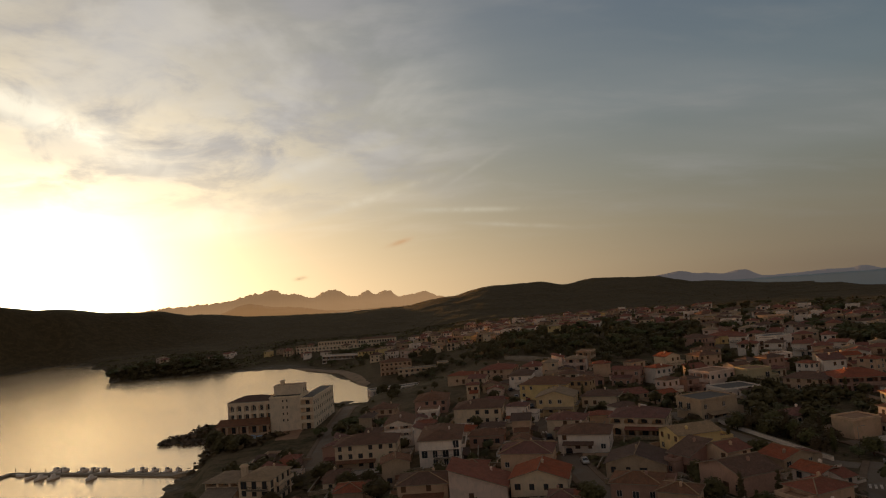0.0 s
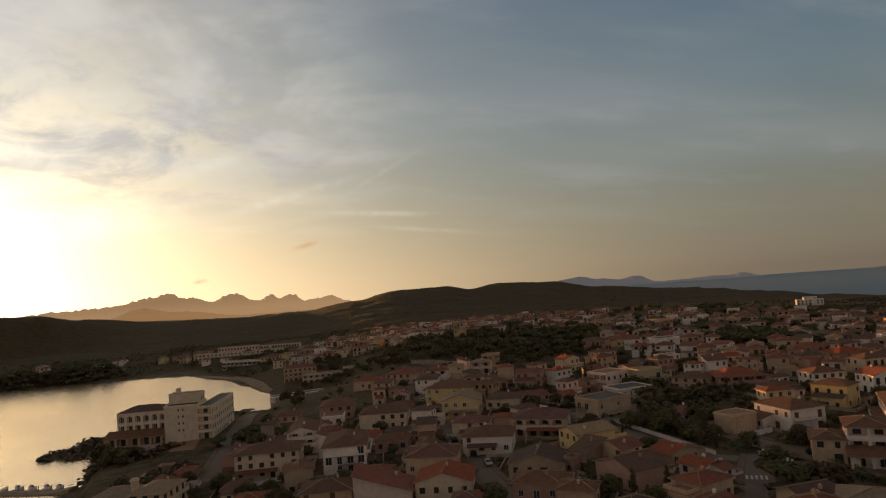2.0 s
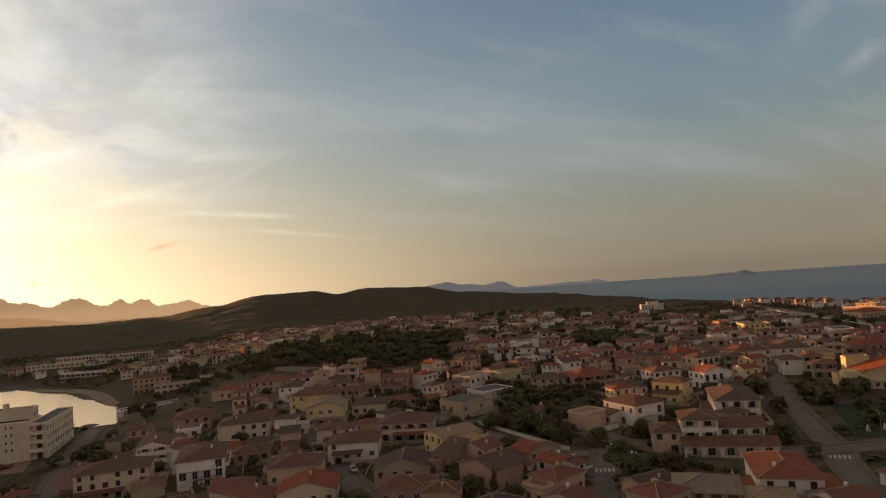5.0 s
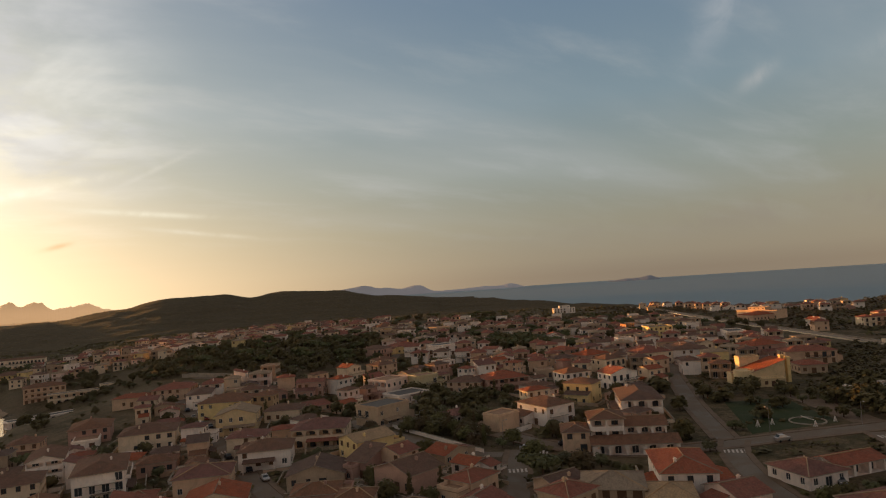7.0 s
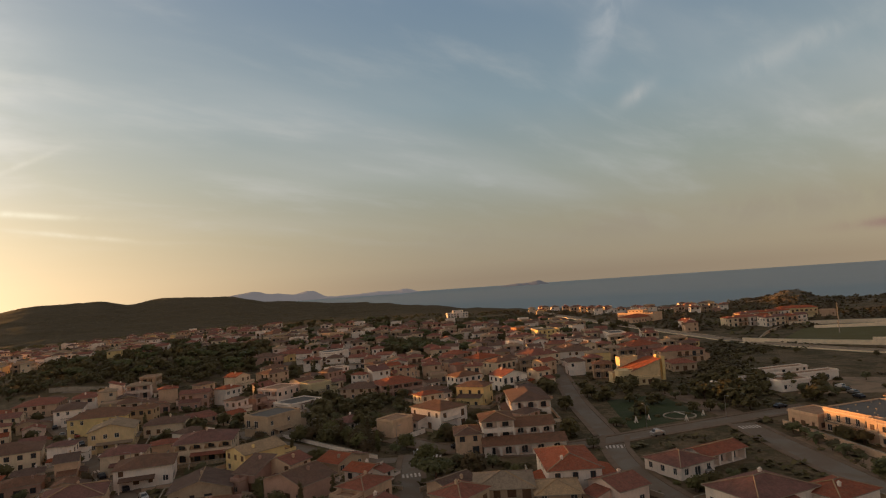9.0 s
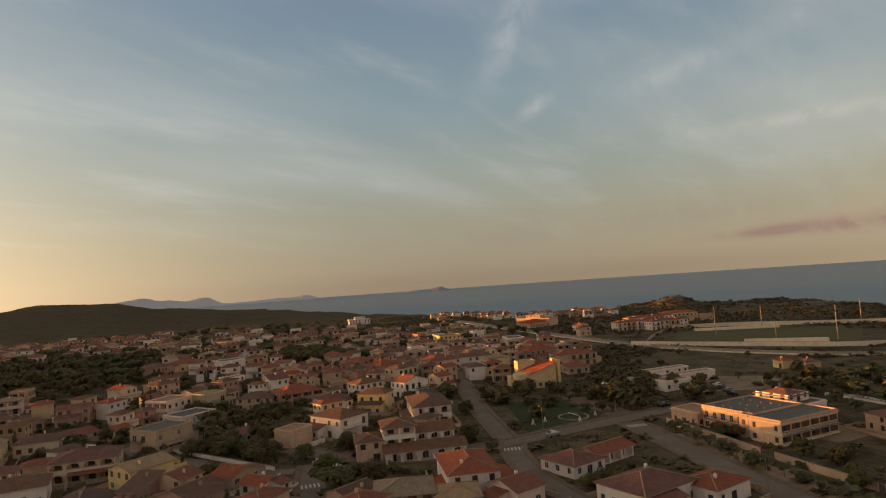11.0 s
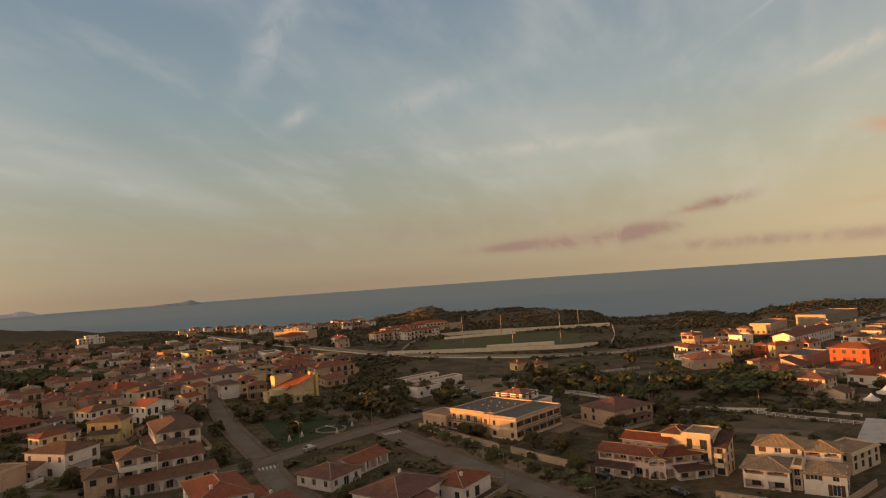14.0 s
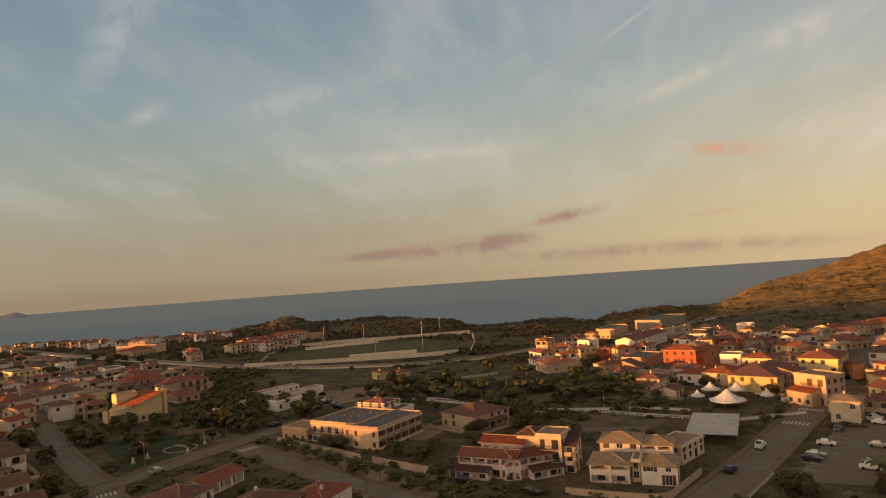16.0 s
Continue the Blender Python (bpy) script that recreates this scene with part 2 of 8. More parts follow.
def surface(name, color, rough=0.85, metal=0.0, spot=None, spot_scale=0.6, spot_amount=0.5, grain=14.0, grain_amount=0.18, bump_amount=0.15,
            bump_scale=None, random_amount=0.0, spec=0.15, streaks=0.0):
    """A weathered surface: stains at one scale, grain at a finer one, relief, and a small change from piece to piece."""
    color = (color[0] * 1.18, color[1] * 0.965, color[2] * 0.83)     # warm evening light, tinted into every base colour
    m = bpy.data.materials.new(name)
    m.use_nodes = True
    n = Nodes(m.node_tree)
    at = n.add("ShaderNodeTexCoord").outputs["Object"]
    place = n.add("ShaderNodeNewGeometry").outputs["Position"]
    stain = smooth(n, n.noise(place, spot_scale, 6, 0.6, 0.6), 0.42, 0.68)
    col = n.mix(n.math("MULTIPLY", stain, spot_amount), color, spot or tuple(c * 0.55 for c in color))
    fine = n.noise(at, grain, 5, 0.65)
    col = n.mix(grain_amount, col, n.ramp(fine, [(0.3, 0.0), (0.7, 1.0)]), "OVERLAY")
    if streaks:
        mp = n.add("ShaderNodeMapping")
        mp.inputs["Scale"].default_value = (2.2, 2.2, 0.25)
        n.put(mp.inputs["Vector"], place)
        run = smooth(n, n.noise(mp.outputs[0], 1.6, 5, 0.6), 0.5, 0.75)
        col = n.mix(n.math("MULTIPLY", run, streaks), col, tuple(c * 0.45 for c in color))
    if random_amount:
        rnd = n.add("ShaderNodeObjectInfo").outputs["Random"]
        hs = n.add("ShaderNodeHueSaturation")
        n.put(hs.inputs["Value"], n.math("MULTIPLY_ADD", rnd, random_amount * 2, 1 - random_amount))
        n.put(hs.inputs["Hue"], n.math("MULTIPLY_ADD", rnd, random_amount * 0.06, 0.5 - random_amount * 0.03))
        n.put(hs.inputs["Color"], col)
        col = hs.outputs[0]
    b = n.add("ShaderNodeBsdfPrincipled")
    n.put(b.inputs["Base Color"], col)
    n.put(b.inputs["Roughness"], n.math("MULTIPLY_ADD", fine, 0.2, rough - 0.1, clamp=True))
    b.inputs["Metallic"].default_value = metal
    b.inputs["Specular IOR Level"].default_value = spec
    if bump_amount:
        bp = n.add("ShaderNodeBump")
        bp.inputs["Strength"].default_value = bump_amount
        bp.inputs["Distance"].default_value = 0.05
        n.put(bp.inputs["Height"], n.noise(at, bump_scale or grain, 5, 0.7))
        n.link(bp.outputs[0], b.inputs["Normal"])
    o = n.add("ShaderNodeOutputMaterial")
    n.link(b.outputs[0], o.inputs[0])
    MATS[name] = m
    return m


def tile_roof(name, color, dark):
    """Curved clay tiles: rows down the slope, courses across it, patchy with age and lichen."""
    m = bpy.data.materials.new(name)
    m.use_nodes = True
    n = Nodes(m.node_tree)
    uv = n.add("ShaderNodeUVMap").outputs[0]
    s = n.add("ShaderNodeSeparateXYZ")
    n.put(s.inputs[0], uv)
    u, v, _ = s.outputs
    rows = n.math("SINE", n.math("MULTIPLY", u, 2 * math.pi / 0.24))
    course = n.math("FRACT", n.math("DIVIDE", v, 0.38))
    cell = n.add("ShaderNodeCombineXYZ")
    n.put(cell.inputs[0], n.math("FLOOR", n.math("DIVIDE", u, 0.24)))
    n.put(cell.inputs[1], n.math("FLOOR", n.math("DIVIDE", v, 0.38)))
    white = n.add("ShaderNodeTexWhiteNoise")
    white.noise_dimensions = "2D"
    n.put(white.inputs["Vector"], cell.outputs[0])
    place = n.add("ShaderNodeNewGeometry").outputs["Position"]
    old = smooth(n, n.noise(place, 0.45, 6, 0.62, 0.5), 0.38, 0.7)
    mid = smooth(n, n.noise(place, 1.9, 5, 0.6), 0.4, 0.7)
    col = n.mix(n.math("MULTIPLY", old, 0.65), color, dark)
    col = n.mix(n.math("MULTIPLY", mid, 0.25), col, (0.28, 0.19, 0.11))
    col = n.mix(n.math("MULTIPLY", white.outputs[0], 0.35), col, tuple(c * 0.45 for c in dark))
    rnd = n.add("ShaderNodeObjectInfo").outputs["Random"]
    hs = n.add("ShaderNodeHueSaturation")
    n.put(hs.inputs["Value"], n.math("MULTIPLY_ADD", rnd, 0.5, 0.75))
    n.put(hs.inputs["Saturation"], n.math("MULTIPLY_ADD", rnd, 0.3, 0.75))
    n.put(hs.inputs["Color"], col)
    b = n.add("ShaderNodeBsdfPrincipled")
    n.put(b.inputs["Base Color"], hs.outputs[0])
    b.inputs["Roughness"].default_value = 0.85
    b.inputs["Specular IOR Level"].default_value = 0.1
    bp = n.add("ShaderNodeBump")
    bp.inputs["Strength"].default_value = 0.7
    bp.inputs["Distance"].default_value = 0.06
    n.put(bp.inputs["Height"], n.math("ADD", rows, n.math("MULTIPLY", course, -0.6)))
    n.link(bp.outputs[0], b.inputs["Normal"])
    o = n.add("ShaderNodeOutputMaterial")
    n.link(b.outputs[0], o.inputs[0])
    MATS[name] = m
    return m


PLASTER = {
    "cream": (0.68, 0.59, 0.45), "white": (0.82, 0.79, 0.74), "yellow": (0.72, 0.60, 0.31), "peach": (0.59, 0.45, 0.33),
    "pink": (0.71, 0.60, 0.54), "ochre": (0.48, 0.36, 0.22), "orange": (0.54, 0.30, 0.15), "grey": (0.36, 0.33, 0.29),
    "sand": (0.44, 0.36, 0.27), "red": (0.38, 0.11, 0.065), "olive": (0.47, 0.44, 0.30), "rose": (0.44, 0.30, 0.25),
    "butter": (0.66, 0.56, 0.35), "lime": (0.74, 0.68, 0.55)}
for key, c in PLASTER.items():
    surface(key, c, rough=0.9, spot_scale=0.35, spot_amount=0.35, grain=5, grain_amount=0.12, bump_amount=0.12, streaks=0.3, random_amount=0.08)
ROOFS = [tile_roof("tile_red", (0.39, 0.098, 0.046), (0.22, 0.070, 0.040)), tile_roof("tile_brown", (0.25, 0.110, 0.064), (0.15, 0.078, 0.050)),
         tile_roof("tile_tan", (0.52, 0.31, 0.165), (0.33, 0.205, 0.115)),
         tile_roof("tile_dark_red", (0.23, 0.062, 0.036), (0.13, 0.045, 0.032))]
surface("tar", (0.14, 0.135, 0.13), spot=(0.10, 0.10, 0.10), spot_scale=0.3, grain=6, bump_amount=0.2)
surface("terrace", (0.33, 0.22, 0.15), spot_scale=0.5, grain=8)
surface("concrete", (0.36, 0.33, 0.28), spot_scale=0.5, spot_amount=0.6, grain=9, streaks=0.35)
surface("stone_wall", (0.40, 0.33, 0.23), spot=(0.16, 0.13, 0.09), spot_scale=1.4, spot_amount=0.8, grain=3, grain_amount=0.4, bump_amount=0.6)
surface("pale_asphalt", (0.330, 0.270, 0.211), spot=(0.220, 0.184, 0.144), spot_scale=0.12, grain=20, rough=0.9, bump_amount=0.1)
surface("asphalt", (0.176, 0.145, 0.117), spot=(0.242, 0.199, 0.158), spot_scale=0.12, spot_amount=0.6, grain=20, rough=0.9, bump_amount=0.1)
surface("paving", (0.187, 0.143, 0.106), spot_scale=0.4, grain=12, bump_amount=0.2)
surface("road_paint", (0.62, 0.60, 0.56), spot=(0.16, 0.15, 0.14), spot_scale=1.5, spot_amount=0.6, grain=15)
surface("shutter_brown", (0.135, 0.08, 0.05), rough=0.6, grain=30, random_amount=0.2)
surface("shutter_green", (0.03, 0.06, 0.04), rough=0.6, grain=30)
surface("wood", (0.13, 0.07, 0.035), rough=0.7, grain=12)
surface("metal", (0.35, 0.35, 0.36), rough=0.45, metal=0.8, grain=20, bump_amount=0.0)
surface("dark_metal", (0.05, 0.05, 0.05), rough=0.5, metal=0.5, grain=20, bump_amount=0.0)
surface("white_paint", (0.78, 0.77, 0.74), rough=0.6, grain=10, spot_amount=0.2)
surface("rubber", (0.02, 0.02, 0.02), rough=0.9, grain=10, bump_amount=0.0)
surface("bark", (0.10, 0.07, 0.05), rough=0.95, grain=6, bump_amount=0.8)
surface("sheet_white", (0.50, 0.49, 0.48), rough=0.6, spot_amount=0.4, spot_scale=0.4, grain=3)
surface("canvas_white", (0.75, 0.75, 0.76), rough=0.8, spot_amount=0.25, spot_scale=0.3, grain=3)
surface("rock", (0.20, 0.16, 0.12), spot=(0.07, 0.06, 0.05), spot_scale=0.25, spot_amount=0.8, grain=1.5, grain_amount=0.4, bump_amount=0.8)
surface("sheet_metal", (0.40, 0.40, 0.40), rough=0.5, metal=0.3, grain=8, spot_amount=0.35)
surface("turf", (0.095, 0.088, 0.028), spot=(0.13, 0.105, 0.042), spot_scale=0.08, spot_amount=0.6, grain=3, bump_amount=0.4)
surface("lawn", (0.040, 0.055, 0.020), spot=(0.09, 0.075, 0.038), spot_scale=0.12, spot_amount=0.7, grain=3, bump_amount=0.5)
surface("park_earth", (0.15, 0.115, 0.075), spot=(0.07, 0.062, 0.034), spot_scale=0.09, spot_amount=0.9, grain=3, bump_amount=0.4)
surface("tarpaulin", (0.30, 0.40, 0.52), rough=0.5, spot_scale=0.8, grain=5)
surface("gravel_ground", (0.286, 0.214, 0.149), spot=(0.143, 0.112, 0.067), spot_scale=0.15, spot_amount=0.7, grain=6)


def leaf_material(name, a, b):
    m = bpy.data.materials.new(name)
    m.use_nodes = True
    n = Nodes(m.node_tree)
    g = n.add("ShaderNodeNewGeometry")
    rnd = n.add("ShaderNodeObjectInfo").outputs["Random"]
    col = n.mix(g.outputs["Random Per Island"], a, b)
    col = n.mix(n.math("MULTIPLY", smooth(n, n.noise(g.outputs["Position"], 0.5, 4), 0.4, 0.7), 0.5), col, tuple(c * 0.5 for c in a))
    hs = n.add("ShaderNodeHueSaturation")
    n.put(hs.inputs["Value"], n.math("MULTIPLY_ADD", rnd, 0.5, 1.6))
    n.put(hs.inputs["Hue"], n.math("MULTIPLY_ADD", rnd, 0.05, 0.475))
    n.put(hs.inputs["Color"], col)
    d = n.add("ShaderNodeBsdfPrincipled")
    n.put(d.inputs["Base Color"], hs.outputs[0])
    d.inputs["Roughness"].default_value = 0.7
    d.inputs["Specular IOR Level"].default_value = 0.15
    lean = n.vmath("NORMALIZE", n.vmath("ADD", n.vmath("SCALE", g.outputs["Normal"], scale=0.5), (0, 0, 0.62)))
    n.link(lean, d.inputs["Normal"])
    o = n.add("ShaderNodeOutputMaterial")
    n.link(d.outputs[0], o.inputs[0])
    MATS[name] = m


leaf_material("leaf_dark", (0.063, 0.046, 0.017), (0.089, 0.062, 0.024))
leaf_material("leaf_olive", (0.072, 0.060, 0.026), (0.098, 0.078, 0.036))
leaf_material("leaf_fresh", (0.059, 0.054, 0.019), (0.083, 0.072, 0.026))
leaf_material("leaf_scrub", (0.068, 0.050, 0.021), (0.120, 0.080, 0.034))
leaf_material("leaf_maquis", (0.068, 0.044, 0.018), (0.094, 0.060, 0.025))
leaf_material("leaf_palm", (0.063, 0.058, 0.023), (0.096, 0.080, 0.034))


def pane_material():
    m = bpy.data.materials.new("pane")
    m.use_nodes = True
    n = Nodes(m.node_tree)
    b = n.add("ShaderNodeBsdfPrincipled")
    b.inputs["Base Color"].default_value = (0.055, 0.055, 0.058, 1)
    b.inputs["Roughness"].default_value = 0.14
    o = n.add("ShaderNodeOutputMaterial")
    n.link(b.outputs[0], o.inputs[0])
    MATS["pane"] = m


pane_material()


def water_material():
    m = bpy.data.materials.new("sea_water")
    m.use_nodes = True
    n = Nodes(m.node_tree)
    place = n.add("ShaderNodeNewGeometry").outputs["Position"]
    sx = n.add("ShaderNodeSeparateXYZ")
    n.put(sx.inputs[0], place)
    open_sea = smooth(n, sx.outputs[0], 60.0, 320.0)     # 0 in the sheltered bay, 1 on the rougher open sea
    mp = n.add("ShaderNodeMapping")
    mp.inputs["Rotation"].default_value = (0, 0, radians(25))
    mp.inputs["Scale"].default_value = (0.5, 1.0, 1.0)
    n.put(mp.inputs["Vector"], place)
    swell = n.noise(mp.outputs[0], 0.09, 3, 0.5, 0.6)
    chop = n.noise(mp.outputs[0], 0.40, 6, 0.62, 0.5)
    calm = smooth(n, n.noise(place, 0.006, 4, 0.6, 1.0), 0.35, 0.7)
    b = n.add("ShaderNodeBsdfPrincipled")
    # sky reflections put into the colour: sunset gold in the bay, grey-blue at sea
    n.put(b.inputs["Base Color"], n.mix(open_sea, (0.36, 0.225, 0.095), n.mix(calm, (0.235, 0.268, 0.285), (0.262, 0.296, 0.312))))
    n.put(b.inputs["Roughness"], n.math("MULTIPLY_ADD", open_sea, 0.36, n.math("MULTIPLY_ADD", calm, 0.06, 0.17)))
    # raised IOR and a gold tint brighten the bay's sunset sheen
    n.put(b.inputs["Specular IOR Level"], n.math("MULTIPLY_ADD", open_sea, -0.75, 1.0))
    n.put(b.inputs["IOR"], n.math("MULTIPLY_ADD", open_sea, -1.95, 3.3))
    n.put(b.inputs["Specular Tint"], n.mix(open_sea, (1.0, 0.85, 0.68), (1.0, 1.0, 1.0)))
    bp = n.add("ShaderNodeBump")
    bp.inputs["Strength"].default_value = 1.0
    n.put(bp.inputs["Distance"], n.math("MULTIPLY_ADD", open_sea, -0.06, 0.15))
    n.put(bp.inputs["Height"], n.math("ADD", n.math("MULTIPLY", swell, 1.2), chop))
    n.link(bp.outputs[0], b.inputs["Normal"])
    o = n.add("ShaderNodeOutputMaterial")
    n.link(b.outputs[0], o.inputs[0])
    MATS["sea_water"] = m


water_material()


def land_material():
    m = bpy.data.materials.new("land")
    m.use_nodes = True
    n = Nodes(m.node_tree)
    g = n.add("ShaderNodeNewGeometry")
    place = g.outputs["Position"]
    town_node = n.add("ShaderNodeAttribute")
    town_node.attribute_name = "town"
    town = town_node.outputs["Fac"]
    dry_node = n.add("ShaderNodeAttribute")
    dry_node.attribute_name = "dry"
    dry = dry_node.outputs["Fac"]
    shore_node = n.add("ShaderNodeAttribute")
    shore_node.attribute_name = "shore"
    shore = shore_node.outputs["Fac"]
    a = n.noise(place, 0.02, 8, 0.65, 0.5)
    b2 = n.noise(place, 0.11, 8, 0.65, 0.4)
    c = n.noise(place, 0.8, 6, 0.65)
    scrub = n.mix(smooth(n, b2, 0.42, 0.6), (0.081, 0.053, 0.024), (0.110, 0.070, 0.032))
    scrub = n.mix(n.math("MULTIPLY", smooth(n, a, 0.58, 0.75), 0.35), scrub, (0.127, 0.083, 0.044))
    grass = n.mix(smooth(n, b2, 0.43, 0.55), (0.36, 0.19, 0.058), (0.17, 0.105, 0.040))
    grass = n.mix(n.math("MULTIPLY", smooth(n, a, 0.5, 0.7), 0.5), grass, (0.17, 0.13, 0.07))
    wild = n.mix(dry, scrub, grass)
    earth = n.mix(smooth(n, b2, 0.4, 0.62), (0.165, 0.107, 0.059), (0.081, 0.061, 0.029))
    earth = n.mix(n.math("MULTIPLY", smooth(n, a, 0.45, 0.7), 0.5), earth, (0.165, 0.113, 0.072))
    col = n.mix(town, wild, earth)
    stone = n.mix(smooth(n, c, 0.4, 0.65), (0.10, 0.08, 0.06), (0.26, 0.19, 0.13))
    col = n.mix(n.math("MULTIPLY", shore, smooth(n, b2, 0.38, 0.56)), col, stone)
    col = n.mix(0.3, col, n.ramp(c, [(0.3, 0.0), (0.7, 1.0)]), "OVERLAY")
    b = n.add("ShaderNodeBsdfPrincipled")
    n.put(b.inputs["Base Color"], col)
    b.inputs["Roughness"].default_value = 0.95
    b.inputs["Specular IOR Level"].default_value = 0.1
    bp = n.add("ShaderNodeBump")
    bp.inputs["Strength"].default_value = 0.8
    bp.inputs["Distance"].default_value = 1.2
    n.put(bp.inputs["Height"], n.math("ADD", n.math("MULTIPLY", b2, 1.4), n.math("MULTIPLY", c, 0.25)))
    n.link(bp.outputs[0], b.inputs["Normal"])
    o = n.add("ShaderNodeOutputMaterial")
    n.link(b.outputs[0], o.inputs[0])
    MATS["land"] = m


land_material()


def far_material(name, color, haze_glow, strength):
    """Far backdrop land; kilometres of lit evening air are painted in as emission."""
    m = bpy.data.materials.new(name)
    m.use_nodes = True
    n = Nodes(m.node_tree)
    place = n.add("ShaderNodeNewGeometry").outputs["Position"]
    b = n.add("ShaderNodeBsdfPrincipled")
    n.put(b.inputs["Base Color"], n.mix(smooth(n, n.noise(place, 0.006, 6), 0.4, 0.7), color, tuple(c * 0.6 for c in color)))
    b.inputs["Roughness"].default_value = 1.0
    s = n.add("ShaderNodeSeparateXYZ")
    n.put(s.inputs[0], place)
    # haze put into emission, stronger towards the foot of the land
    n.put(b.inputs["Emission Color"], n.mix(smooth(n, s.outputs[2], 30.0, 130.0), tuple(c * 1.3 for c in haze_glow), haze_glow))
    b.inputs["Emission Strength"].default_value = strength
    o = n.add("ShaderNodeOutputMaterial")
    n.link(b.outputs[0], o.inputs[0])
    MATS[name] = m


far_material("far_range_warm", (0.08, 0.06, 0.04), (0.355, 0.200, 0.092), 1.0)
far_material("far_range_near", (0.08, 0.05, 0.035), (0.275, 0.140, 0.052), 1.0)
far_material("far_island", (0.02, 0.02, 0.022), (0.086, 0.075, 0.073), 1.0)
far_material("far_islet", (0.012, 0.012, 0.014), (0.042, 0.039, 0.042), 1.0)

# ---- land, sea and distance ----
def ground(x, y):
    """The height of the land, with rocky relief outside the town."""
    z = smooth_ground(x, y)
    d = math.hypot(x, y)
    az = math.degrees(math.atan2(x, y))
    edge = between(EDGE, az, 1)
    wild = ease(d, 640, 980) * (1 if z > 0 else 0.3)
    if 45 < az < 101:
        wild = max(wild, ease(d, edge - 150, edge - 45) * 0.8)
    if az > 101:
        wild = ease(d, 640, 780) * 0.75
    if wild > 0:
        z += wild * 2.6 * (noise.fractal((x * 0.016, y * 0.016, 0), 1.0, 2.0, 5))
        if 45 < az < 101:
            z += wild * 3.0 * max(0, noise.fractal((x * 0.05, y * 0.05, 3), 0.8, 2.0, 4))
    if -30 < az < -5 and 220 < d < 520 and -1.5 < z < 4:
        z += 1.2 * noise.fractal((x * 0.09, y * 0.09, 0), 1.0, 2.0, 4)
    return z


def part(name, bm, material, parent=None, label="", smooth_shade=False):
    """Links a bmesh as one mesh object, under a thing or a part where a parent is given."""
    me = bpy.data.meshes.new(name)
    bm.to_mesh(me)
    bm.free()
    if material is not None:
        for mt in (material if isinstance(material, (list, tuple)) else [material]):
            me.materials.append(MATS[mt] if isinstance(mt, str) else mt)
    if smooth_shade:
        me.polygons.foreach_set("use_smooth", [True] * len(me.polygons))
    ob = new(name, me)
    if parent is not None:
        ob.parent = parent
    if label:
        tagged(ob, label)
    return ob


def make_land():
    radii = [0.0, 8.0]
    while radii[-1] < 2700:
        r = radii[-1]
        radii.append(r + max(5.0, r * 0.0125))
    count = 720
    # finer steps in the half circle that is looked at
    az_list = [-60 + 190 * i / 620 for i in range(620)] + [130 + 170 * i / 100 for i in range(100)]
    verts, faces, town, dry, shore = [], [], [], [], []
    for r in radii:
        for a in az_list:
            x, y = r * math.sin(radians(a)), r * math.cos(radians(a))
            z = ground(x, y)
            verts.append((x, y, z))
            az = (a + 180) % 360 - 180
            e = between(EDGE, az, 1)
            lim = 430 + 210 * ease(az, 0, 25)
            town.append((1 - ease(r, lim, lim + 220)) * (1 - 0.7 * bump(x, y, 68, 455, 74)) * (1 - ease(az, 96, 101) * ease(r, 580, 660)))
            dry.append(ease(az, 50, 75) * 0.12 + ease(az, 96, 102) * 0.88)
            shore.append(max(ease(r, e - 130, e - 12) * ease(az, 40, 48) * (1 - ease(az, 101, 104) * 0.7), 1 - ease(z, 0.5, 1.3)))
    for i in range(len(radii) - 1):
        for j in range(count):
            k = (j + 1) % count
            faces.append((i * count + j, i * count + k, (i + 1) * count + k, (i + 1) * count + j))
    me = bpy.data.meshes.new("ground")
    me.from_pydata(verts, [], faces)
    for key, values in (("town", town), ("dry", dry), ("shore", shore)):
        at = me.attributes.new(key, "FLOAT", "POINT")
        at.data.foreach_set("value", values)
    me.polygons.foreach_set("use_smooth", [True] * len(me.polygons))
    me.materials.append(MATS["land"])
    tagged(new("ground", me), "coastal land of dry earth, scrub, rock and grass", "ground", kind="structure")


make_land()


def make_sea():
    me = bpy.data.meshes.new("water")
    verts, faces = [], []
    n = 128
    radii = (60, 300, 800, 2000, 4950)
    for r in radii:
        verts += [(r * math.sin(2 * math.pi * i / n), r * math.cos(2 * math.pi * i / n), 0.0) for i in range(n)]
    for k in range(len(radii) - 1):
        for i in range(n):
            j = (i + 1) % n
            faces.append((k * n + i, k * n + j, (k + 1) * n + j, (k + 1) * n + i))
    me.from_pydata(verts, [], [f[::-1] for f in faces])
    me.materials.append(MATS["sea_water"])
    tagged(new("water", me), "rippled sea and bay under an evening sky", "sea", kind="structure")


make_sea()


